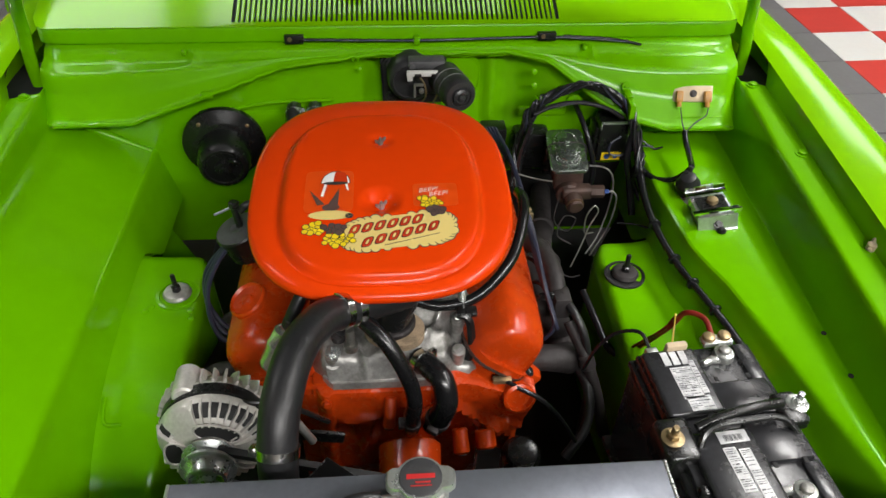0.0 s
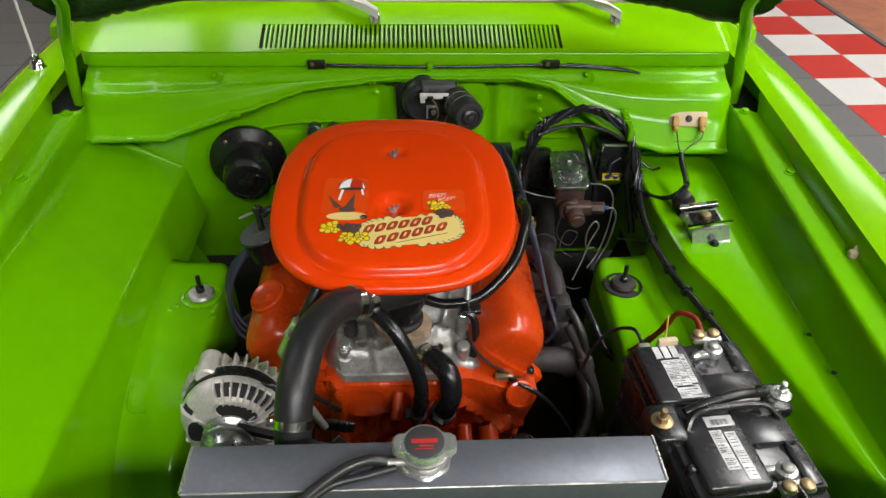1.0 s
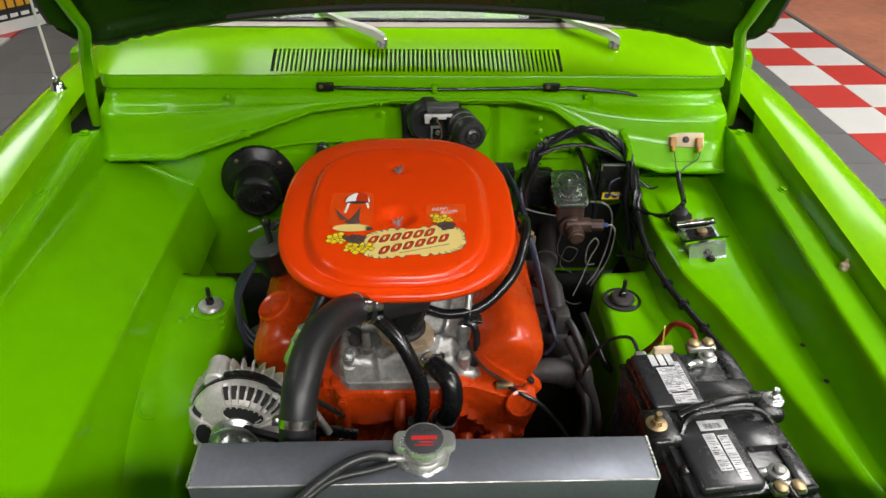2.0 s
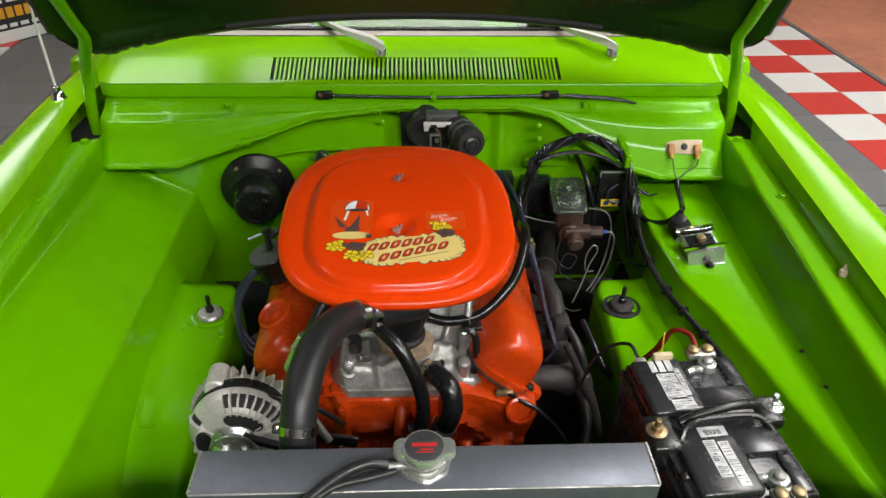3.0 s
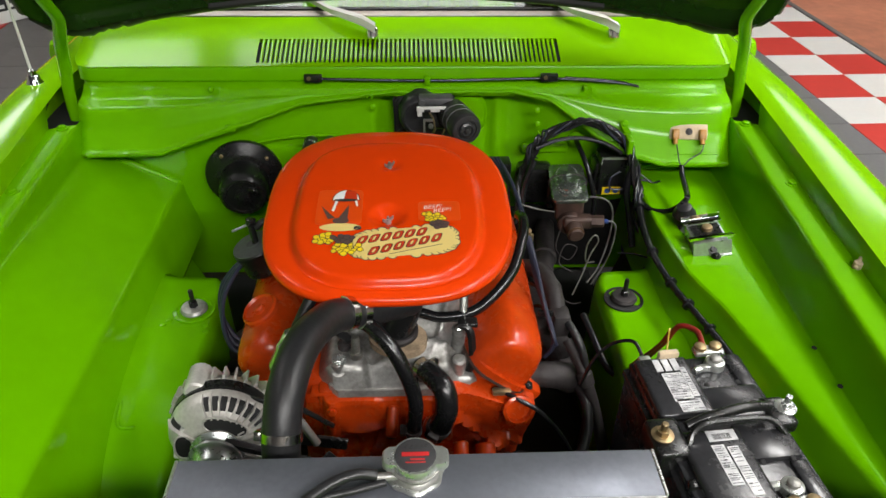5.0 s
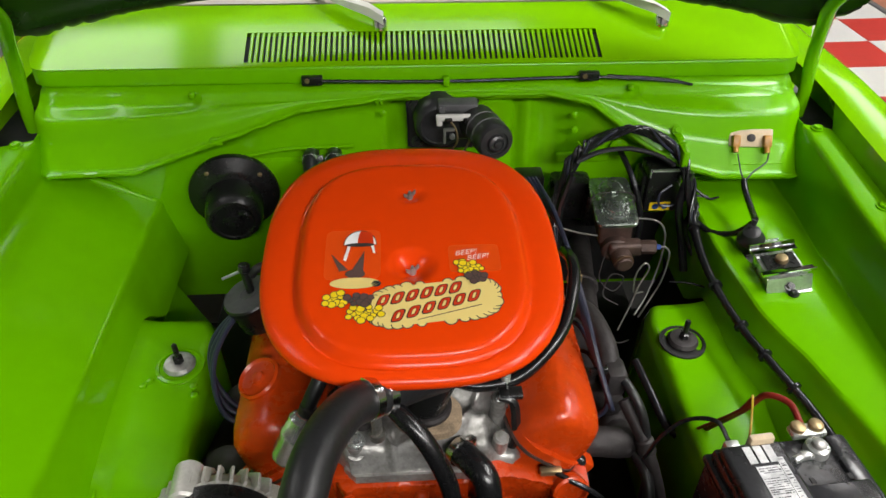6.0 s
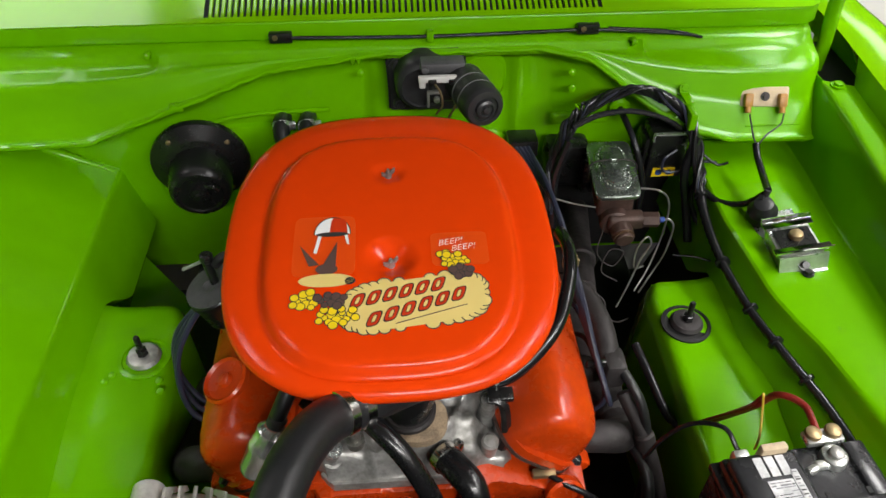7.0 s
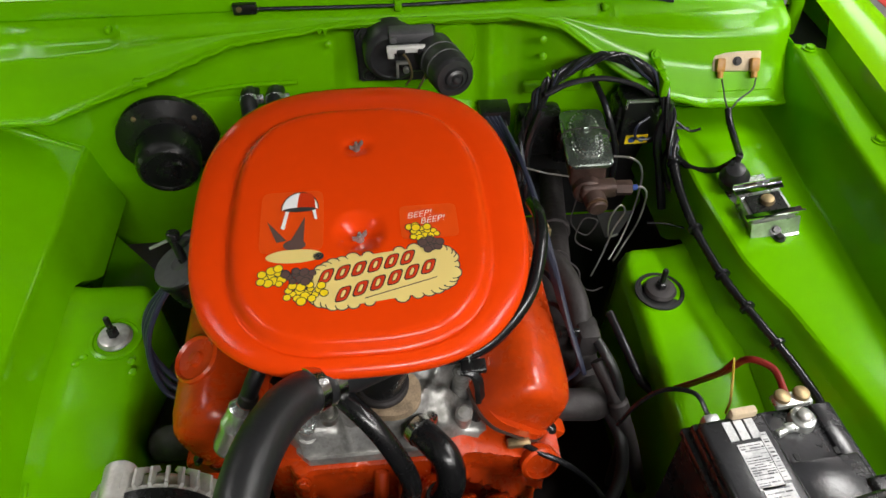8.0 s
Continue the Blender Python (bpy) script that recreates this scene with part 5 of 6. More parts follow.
def blower_and_wiper():
    c = Vector((-0.350, 1.352, 0.687))
    ax = Vector((0.12, -1, -0.06)).normalized()
    t = thing("heater_blower_motor", (c.x, c.y, c.z - 0.08), "round black heater blower motor on the firewall", "blower motor")
    m = aim(c, c + ax)
    part("flange", lathe([(0.078, -0.01), (0.080, 0.0), (0.079, 0.004), (0.068, 0.010), (0.058, 0.016), (0.054, 0.018)], 48, m), BLACK, t, "black dished flange")
    part("housing", lathe([(0.051, 0.008), (0.050, 0.058), (0.047, 0.070), (0.041, 0.076), (0.036, 0.0765), (0.034, 0.074), (0.018, 0.074), (0.016, 0.082), (0.009, 0.083), (0.008, 0.088), (0.003, 0.089)], 40, m @ Matrix.Translation((0, -0.006, 0))), BLACK, t, "black cylindrical motor housing")
    part("vent_tube", tube([m @ Vector((0.012, 0.010, 0.074)), m @ Vector((0.022, 0.012, 0.080)), m @ Vector((0.030, 0.004, 0.080))], 0.005, 10), BLACK, t)
    for a in (0.7, 2.2, 3.9, 5.4):
        p = m @ Vector((0.066 * math.cos(a), 0.066 * math.sin(a), 0.009))
        part("screw", lathe([(0.0045, 0), (0.0045, 0.003), (0.003, 0.004)], 10, aim(p, p + ax)), BRASS, t)
    t = thing("wiper_motor", (0.05, 1.38, 0.80), "black wiper motor bolted to the firewall", "wiper motor")
    plate = [(-0.078, -0.053), (0.035, -0.056), (0.045, -0.02), (0.042, 0.038), (0.030, 0.047), (-0.055, 0.046), (-0.072, 0.040), (-0.080, 0.028), (-0.078, -0.02)]
    part("plate", ngon(plate, 0.010, pose(0.048, 1.397, 0.806, 90)), MOTOR, t, "black mounting plate")
    part("gasket", ngon([(x * 1.05, z * 1.06) for x, z in plate], 0.024, pose(0.048, 1.420, 0.806, 90)), DARK, t)
    a = (0.022, 1.388, 0.818)
    part("gearbox", merge(lathe([(0.045, 0), (0.046, 0.004), (0.044, 0.036), (0.040, 0.044), (0.034, 0.047), (0.032, 0.044), (0.004, 0.044)], 40, aim(a, (0.020, 0.5, 0.825))),
                          box((0.060, 1.362, 0.820), (0.060, 0.05, 0.055), 0.010, 3)), MOTOR, t, "round black gear housing")
    part("cover", merge(box((0.051, 1.345, 0.857), (0.068, 0.030, 0.016), 0.004, 2), rod((0.024, 1.329, 0.857), (0.024, 1.325, 0.857), 0.006, 12, 0.001)), MOTOR_GREY, t, "grey sheet-metal cover")
    b0, b1 = Vector((0.084, 1.340, 0.829)), Vector((0.108, 1.250, 0.835))
    can = part("motor", lathe([(0.029, 0), (0.031, 0.003), (0.031, 0.084), (0.030, 0.088), (0.027, 0.0925), (0.020, 0.0935), (0.0192, 0.090), (0.0150, 0.090), (0.0142, 0.096), (0.0105, 0.098), (0.0095, 0.095), (0.0060, 0.095), (0.0050, 0.099), (0.002, 0.100)], 36, aim(b0, b1)), MOTOR, t, "black cylindrical motor can")
    for k in (0.35, 0.62):
        p = b0.lerp(b1, k)
        part("band", lathe([(0.031, 0), (0.0318, 0.0006), (0.0318, 0.003), (0.031, 0.0036)], 36, aim(p, p + b1 - b0)), MOTOR_GREY, can)
    part("bracket", merge(box((0.048, 1.316, 0.849), (0.070, 0.008, 0.011), 0.002), box((0.019, 1.317, 0.843), (0.010, 0.008, 0.018), 0.002), box((0.075, 1.315, 0.845), (0.016, 0.009, 0.010), 0.002)), SILVER, t, "bright metal terminal bracket")
    for x in (0.034, 0.065):
        part("terminal", box((x, 1.312, 0.846), (0.013, 0.008, 0.008), 0.002), BLACK, t)
    part("connector", merge(box((0.028, 1.320, 0.812), (0.004, 0.008, 0.026), 0.001), box((0.036, 1.320, 0.824), (0.018, 0.008, 0.004), 0.001), rod((0.041, 1.322, 0.812), (0.041, 1.314, 0.812), 0.005, 10, 0.001)), ZINC, t, "bare metal connector")
    part("wire", tube([(0.036, 1.312, 0.845), (0.045, 1.295, 0.838), (0.048, 1.296, 0.815), (0.040, 1.312, 0.79)], 0.0018, 6), BRASS, t, "thin bare wire")
    part("wire", tube([(0.078, 1.311, 0.842), (0.072, 1.292, 0.828), (0.060, 1.292, 0.800), (0.052, 1.305, 0.775)], 0.0018, 6), BRASS, t, "thin bare wire")
    for x, z in ((-0.016, 0.834), (0.080, 0.842), (-0.016, 0.766)):
        part("bolt", merge(lathe([(0.011, 0), (0.0115, 0.002), (0.009, 0.006)], 16, aim((x, 1.387, z), (x, 0, z))), hexbolt((x, 1.381, z), (x, 0, z), 0.006, 0.004, False)), MOTOR, t)


blower_and_wiper()


def brakes():
    t = thing("brake_master_cylinder", (0.312, 1.24, 0.64), "master cylinder with a ribbed zinc lid on the firewall", "master cylinder")
    tilt = pose(0.312, 1.240, 0.724, 4, -4, -5)

    def put(bm):
        bm.transform(tilt)
        return bm
    lid = part("lid", put(merge(loft([superoval(0.0345, 0.0655, -0.0045, 48, 8), superoval(0.0350, 0.0660, -0.0030, 48, 8), superoval(0.0350, 0.0660, 0.0012, 48, 8), superoval(0.0330, 0.0640, 0.0030, 48, 8)]),
                                loft([superoval(0.0255, 0.0540, 0.002, 48, 3.2), superoval(0.0250, 0.0530, 0.0060, 48, 3.2), superoval(0.0228, 0.0505, 0.0078, 48, 3.0)]),
                                loft([superoval(0.0185, 0.0450, 0.006, 48, 2.8), superoval(0.0175, 0.0440, 0.0118, 48, 2.8), superoval(0.0150, 0.0410, 0.0132, 48, 2.6)]))), LID_ZINC, t, "stepped zinc-plated lid")
    for k in range(26):
        w = 2 * math.pi * k / 26
        part("crimp", put(box((0.0215 * math.copysign(abs(math.cos(w)) ** 0.7, math.cos(w)), 0.0475 * math.copysign(abs(math.sin(w)) ** 0.7, math.sin(w)), 0.0080), (0.0024, 0.0034, 0.0016), 0.0005, 1)), ZINC, lid)
    part("bail_wire", put(tube([(-0.036, 0.0, -0.02), (-0.036, 0.002, 0.006), (-0.02, 0.004, 0.0150), (0.02, 0.004, 0.0150), (0.036, 0.002, 0.006), (0.036, 0.0, -0.02)], 0.0014, 6, 5)), IRON, lid)
    part("lid_bolt", put(hexbolt((0, 0.006, 0.013), (0, 0.006, 1), 0.0065, 0.007)), LID_ZINC, lid)
    part("body", put(merge(box((0, 0.005, -0.030), (0.056, 0.118, 0.052), 0.008, 3), rod((0, -0.07, -0.055), (0, 0.10, -0.055), 0.024, 20, 0.004))), RUST, t, "brown rusty cast-iron body")
    part("valve", merge(rod((0.315, 1.185, 0.668), (0.318, 1.150, 0.661), 0.017, 18, 0.004), box((0.325, 1.178, 0.672), (0.058, 0.026, 0.026), 0.007, 3), rod((0.35, 1.175, 0.674), (0.376, 1.171, 0.676), 0.012, 6, 0.002)), RUST, t, "brown brass-bodied brake valve")
    part("plug_rim", lathe([(0.0150, 0), (0.0170, 0.001), (0.0170, 0.004), (0.0150, 0.005)], 20, aim((0.3178, 1.1525, 0.6614), (0.3185, 1.143, 0.660))), BRASS_DARK, t, "dark brass plug")
    part("valve_cap", rod((0.318, 1.151, 0.6612), (0.3185, 1.143, 0.660), 0.0145, 18, 0.002), RUST, t)
    part("fitting", rod((0.376, 1.171, 0.676), (0.384, 1.170, 0.6765), 0.0045, 8, 0.001), BLUE, t, "blue line fitting")
    part("mount", merge(box((0.262, 1.345, 0.668), (0.075, 0.05, 0.085), 0.012), box((0.32, 1.335, 0.655), (0.07, 0.06, 0.07), 0.01)), BLACK, t, "black pedal mount")
    ln = thing("brake_line", (0.39, 1.18, 0.6), "bent steel brake lines beside the master cylinder", "pipe")
    part("line", tube([(0.350, 1.205, 0.712), (0.375, 1.198, 0.712), (0.392, 1.196, 0.698), (0.400, 1.196, 0.665), (0.396, 1.19, 0.61), (0.378, 1.17, 0.565), (0.352, 1.14, 0.55)], 0.0017, 8), LINE, ln)
    part("line", tube([(0.383, 1.170, 0.6765), (0.393, 1.169, 0.6755), (0.400, 1.166, 0.660), (0.396, 1.163, 0.61), (0.383, 1.16, 0.57), (0.36, 1.14, 0.545)], 0.0017, 8), LINE, ln)
    part("line", tube([(0.320, 1.12, 0.535), (0.338, 1.135, 0.575), (0.352, 1.148, 0.612), (0.366, 1.155, 0.640), (0.358, 1.158, 0.652), (0.344, 1.152, 0.632), (0.345, 1.147, 0.598), (0.365, 1.158, 0.588)], 0.0016, 8, 8), LINE, ln)
    part("line", tube([(0.295, 1.18, 0.66), (0.285, 1.16, 0.62), (0.31, 1.15, 0.60), (0.325, 1.155, 0.625), (0.30, 1.15, 0.635), (0.29, 1.14, 0.60), (0.315, 1.13, 0.585)], 0.0012, 8, 8), IRON, ln)
    part("line", tube([(0.265, 1.10, 0.60), (0.285, 1.09, 0.585), (0.29, 1.08, 0.56), (0.31, 1.08, 0.545), (0.33, 1.09, 0.54)], 0.0014, 8), IRON, ln)
    part("line", tube([(0.21, 1.22, 0.69), (0.25, 1.21, 0.682), (0.29, 1.20, 0.68)], 0.0015, 8), LINE, ln)
    b = thing("junction_box", (0.42, 1.30, 0.66), "black relay box with a small blue and yellow sticker", "relay box")
    part("box", merge(box((0.418, 1.318, 0.706), (0.062, 0.055, 0.088), 0.006), box((0.395, 1.325, 0.70), (0.03, 0.05, 0.07), 0.006)), BLACK, b)
    part("edge_clip", merge(box((0.415, 1.291, 0.7505), (0.054, 0.008, 0.003), 0.001), box((0.389, 1.291, 0.744), (0.003, 0.006, 0.014), 0.001)), ZINC, b)
    st = part("sticker", box((0.417, 1.2895, 0.676), (0.038, 0.001, 0.017)), YELLOW, b, "small blue and yellow sticker")
    part("print_disc", lathe([(0.006, 0), (0.006, 0.0006)], 20, aim((0.409, 1.2889, 0.676), (0.409, 0, 0.676))), BLUE, st)
    part("print_disc", lathe([(0.0055, 0), (0.0055, 0.0006)], 20, aim((0.426, 1.2889, 0.676), (0.426, 0, 0.676))), BLUE, st)
    g = thing("grommet", (0.348, 1.36, 0.757), "round green grommet with a black cable through the firewall", "grommet")
    part("ring", lathe([(0.016, 0), (0.017, 0.006), (0.012, 0.010), (0.009, 0.009)], 22, aim((0.348, 1.368, 0.757), (0.346, 1.0, 0.752))), GREEN, g)
    part("cable", tube([(0.348, 1.37, 0.757), (0.349, 1.34, 0.755), (0.358, 1.305, 0.738), (0.368, 1.285, 0.71), (0.382, 1.28, 0.66), (0.385, 1.28, 0.60)], 0.0055, 10), WIRE, g)


brakes()


def electrics():
    # ballast resistor
    t = thing("ballast_resistor", (0.57, 1.33, 0.77), "cream ceramic ballast resistor on the firewall", "resistor")
    tilt = pose(0.571, 1.334, 0.787, -32, 0, -4)

    def put(bm):
        bm.transform(tilt)
        return bm
    part("body", put(merge(box((0, 0, 0), (0.078, 0.016, 0.032), 0.003), box((0, 0.009, 0.015), (0.078, 0.016, 0.006), 0.002))), CERAMIC, t)
    part("screw", put(hexbolt((0, -0.008, 0.0), (0, -1, 0.0), 0.005, 0.004)), IRON, t)
    for x in (-0.028, 0.027):
        part("terminal", put(merge(box((x, -0.012, -0.006), (0.014, 0.012, 0.022), 0.003), rod((x, -0.012, -0.01), (x, -0.014, -0.026), 0.005, 10))), AMBER_TAB, t, "amber spade terminal")
    part("wire", merge(tube([(0.543, 1.306, 0.772), (0.540, 1.285, 0.765), (0.538, 1.268, 0.758), (0.541, 1.255, 0.748)], 0.0014, 6), tube([(0.598, 1.304, 0.772), (0.587, 1.285, 0.766), (0.560, 1.268, 0.759), (0.543, 1.255, 0.748)], 0.0014, 6)), IRON, t)
    part("loom", tube([(0.541, 1.258, 0.750), (0.540, 1.24, 0.738), (0.537, 1.205, 0.730), (0.530, 1.175, 0.732), (0.524, 1.157, 0.737)], 0.0052, 10, 8, 0.10), WIRE, t, "taped black wire loom")
    # regulator
    t = thing("voltage_regulator", (0.545, 1.09, 0.68), "small zinc voltage regulator screwed to the inner fender", "regulator")
    tilt = pose(0.541, 1.085, 0.688, 2, -9, 0)
    part("base", put2(box((0, 0.010, 0.001), (0.068, 0.128, 0.003), 0.001), tilt), ZINC, t, "zinc base plate")
    part("case", put2(merge(box((0, -0.010, 0.014), (0.062, 0.060, 0.026), 0.004), loft([[(-0.034, -0.046, 0.002), (0.034, -0.046, 0.002), (0.034, -0.04, 0.026), (-0.034, -0.04, 0.026)], [(-0.034, -0.05, 0.002), (0.034, -0.05, 0.002), (0.034, -0.044, 0.028), (-0.034, -0.044, 0.028)]])), tilt), ZINC, t, "bright zinc case")
    for y, w, k, z in ((-0.036, 0.078, -1, 0.031), (0.020, 0.070, 1, 0.029)):
        prof = [(y - k * 0.007, z), (y + k * 0.006, z), (y + k * 0.008, z + 0.009)]
        rows = [[(x, p.y, p.z) for p in bend([(0, a, b) for a, b in prof], 0.003, 3)] for x in (-w / 2, w / 2)]
        part("strap", put2(sheet(rows, 0.002), tilt), CHROME, t, "folded metal strap")
    part("pad", put2(box((0, -0.008, 0.0285), (0.05, 0.034, 0.002)), tilt), BLACK, t)
    part("rivet", put2(lathe([(0.010, 0.029), (0.0105, 0.031), (0.009, 0.036), (0.006, 0.037)], 20, Matrix.Translation((0.002, -0.007, 0))), tilt), BRASS, t, "copper-coloured rivet")
    for y, x in ((-0.057, 0.004), (-0.047, 0.0)):
        part("screw", put2(hexbolt((x, y, 0.004 if y < -0.05 else 0.013), (x, y - (0 if y < -0.05 else 1), 1), 0.0055, 0.006), tilt), BLACK, t)
    part("plug", put2(merge(lathe([(0.021, 0.002), (0.022, 0.006), (0.022, 0.018), (0.018, 0.022), (0.014, 0.036), (0.010, 0.038)], 20, pose(-0.016, 0.064, 0.004, 10, -6)), rod((-0.016, 0.069, 0.036), (-0.010, 0.072, 0.050), 0.005, 8), rod((-0.018, 0.066, 0.034), (-0.022, 0.066, 0.046), 0.004, 8)), tilt), RUBBER, t, "black rubber plug")
    # harness
    h = thing("wiring_harness", (0.45, 1.28, 0.6), "taped black wiring harness looping over the firewall", "wiring harness")
    main = [(0.215, 1.245, 0.640), (0.224, 1.275, 0.700), (0.238, 1.285, 0.765), (0.263, 1.292, 0.800), (0.297, 1.308, 0.813), (0.343, 1.314, 0.822), (0.392, 1.312, 0.812), (0.428, 1.300, 0.788), (0.445, 1.280, 0.757), (0.457, 1.262, 0.720), (0.459, 1.235, 0.683),
            (0.454, 1.165, 0.664), (0.451, 1.081, 0.660), (0.460, 0.99, 0.656), (0.478, 0.91, 0.655), (0.498, 0.85, 0.648), (0.512, 0.80, 0.640), (0.52, 0.77, 0.635)]
    part("trunk", tube(main, [0.008, 0.0075, 0.007, 0.0065, 0.006, 0.006, 0.007, 0.0075, 0.0085, 0.0085, 0.008, 0.0065, 0.006, 0.006, 0.0058, 0.0058, 0.0058, 0.0058], 10, 12, 0.12), WIRE, h, "taped black trunk")
    way = spline(main[:11], 6)
    rnd = random.Random(17)
    for k in range(9):
        pts, r = [], rnd.uniform(0.0016, 0.0030)
        turn, amp = rnd.uniform(0.22, 0.5), rnd.uniform(0.7, 1.5)
        for i, p in enumerate(way):
            w = turn * i + k * 0.9
            pts.append(p + Vector((0.0065 * amp * math.cos(w), -0.005 + 0.005 * math.sin(w * 0.8), 0.0075 * amp * math.sin(w))))
        part("strand", tube(pts, r, 7, 2), PLUG_WIRE if k in (3, 7) else WIRE, h)
    for k in range(7):
        i = rnd.randrange(8, len(way) - 4)
        p = way[i]
        q = p + Vector((rnd.uniform(-0.02, 0.02), rnd.uniform(-0.02, -0.006), rnd.uniform(-0.018, 0.016)))
        part("loose_end", tube([p, p.lerp(q, 0.5) + Vector((0, -0.005, 0.004)), q], 0.0014, 6, 4), WIRE, h)
    part("branch", tube([(0.247, 1.27, 0.785), (0.29, 1.285, 0.795), (0.34, 1.29, 0.797), (0.39, 1.288, 0.785), (0.425, 1.285, 0.765)], 0.0045, 8), WIRE, h)
    part("branch", tube([(0.464, 1.235, 0.68), (0.48, 1.20, 0.682), (0.503, 1.178, 0.694), (0.515, 1.168, 0.710), (0.522, 1.16, 0.728)], 0.005, 8, 8, 0.06), WIRE, h)
    part("branch", tube([(0.232, 1.25, 0.60), (0.228, 1.262, 0.69), (0.245, 1.27, 0.76)], 0.007, 8), WIRE, h)
    part("branch", tube([(0.45, 1.27, 0.76), (0.440, 1.262, 0.70), (0.452, 1.25, 0.64), (0.46, 1.22, 0.58)], 0.0075, 8), WIRE, h)
    part("branch", tube([(0.47, 1.255, 0.70), (0.455, 1.25, 0.66), (0.468, 1.235, 0.62), (0.479, 1.20, 0.61)], 0.005, 8), WIRE, h)
    part("blue_wire", tube([(0.428, 1.283, 0.725), (0.408, 1.277, 0.712), (0.410, 1.275, 0.690), (0.435, 1.272, 0.690), (0.46, 1.262, 0.715), (0.485, 1.255, 0.718)], 0.0024, 6), PLUG_WIRE, h)
    part("blue_wire", tube([(0.462, 1.262, 0.73), (0.485, 1.252, 0.716), (0.502, 1.25, 0.72)], 0.0022, 6), WIRE, h)
    part("thin_wire", tube([(0.41, 1.16, 0.608), (0.44, 1.15, 0.612), (0.47, 1.135, 0.612), (0.451, 1.09, 0.66)], 0.0018, 6), WIRE, h)
    for p, q in (((0.4515, 1.09, 0.660), (0.4505, 1.08, 0.660)), ((0.459, 1.0, 0.657), (0.4605, 0.99, 0.656)), ((0.471, 0.94, 0.655), (0.475, 0.925, 0.655)), ((0.458, 1.222, 0.679), (0.457, 1.205, 0.674)), ((0.488, 0.88, 0.652), (0.492, 0.868, 0.650)), ((0.262, 1.291, 0.80), (0.27, 1.295, 0.803))):
        tie = merge(lathe([(0.0098, 0), (0.011, 0.0005), (0.011, 0.005), (0.0098, 0.0055)], 14, aim(p, q)), rod(p, Vector(p) + Vector((-0.012, -0.006, 0.016)), 0.0016, 6))
        part("cable_tie", tie, WIRE if p[0] > 0.3 else GREEN, h)
    c = thing("harness_clip", (0.44, 1.31, 0.78), "lime green sheet-metal harness clip", "clip")
    part("clip", merge(box((0.437, 1.288, 0.783), (0.012, 0.034, 0.03), 0.003, 2, pose(0, 0, 0, 0, 0, 0)), box((0.437, 1.325, 0.80), (0.014, 0.05, 0.004), 0.001)), GREEN, c)
    part("screw", hexbolt((0.437, 1.335, 0.806), (0.437, 1.1, 1.0), 0.006, 0.004), GREEN, c)


def put2(bm, m):
    bm.transform(m)
    return bm


electrics()


def plug_wires():
    t = thing("spark_plug_wires", (0.2, 1.0, 0.7), "dark blue spark plug wires beside the valve cover", "cable", "spark plug wires")
    for k in range(4):
        d = 0.006 * k
        part("wire", tube([(0.165 - d, 1.20, 0.80), (0.180 + d * 0.3, 1.12, 0.795 - d), (0.192 + d * 0.4, 1.05, 0.772 - d), (0.200 + d * 0.5, 1.0 - 0.01 * k, 0.738 - d), (0.212 + d * 0.5, 0.95 - 0.012 * k, 0.690 - d), (0.232 + d * 0.3, 0.91 - 0.01 * k, 0.640 - d), (0.238, 0.90 + 0.05 * k, 0.60), (0.225, 0.90 + 0.07 * k, 0.575)], 0.0038, 8), PLUG_WIRE, t)
    part("separator", merge(box((0.199, 1.02, 0.742), (0.022, 0.007, 0.014), 0.002), rod((0.200, 1.018, 0.75), (0.200, 1.014, 0.76), 0.005, 8)), BRASS, t, "small tan wire separator")
    part("separator", box((0.222, 0.915, 0.66), (0.026, 0.007, 0.012), 0.002), BLACK, t)
    t = thing("spark_plug_wires", (-0.31, 0.95, 0.64), "dark spark plug wires looping outside the valve cover", "cable", "spark plug wires")
    for k in range(3):
        d = 0.014 * k
        part("wire", tube([(-0.262, 1.02 + d, 0.70), (-0.285, 0.99 + d * 0.5, 0.715), (-0.312 - d * 0.3, 0.955 + d, 0.680), (-0.318 - d * 0.3, 0.935 + d, 0.635), (-0.308, 0.92 + d, 0.595), (-0.285, 0.915 + d, 0.575)], 0.0042, 8), PLUG_WIRE, t)


plug_wires()


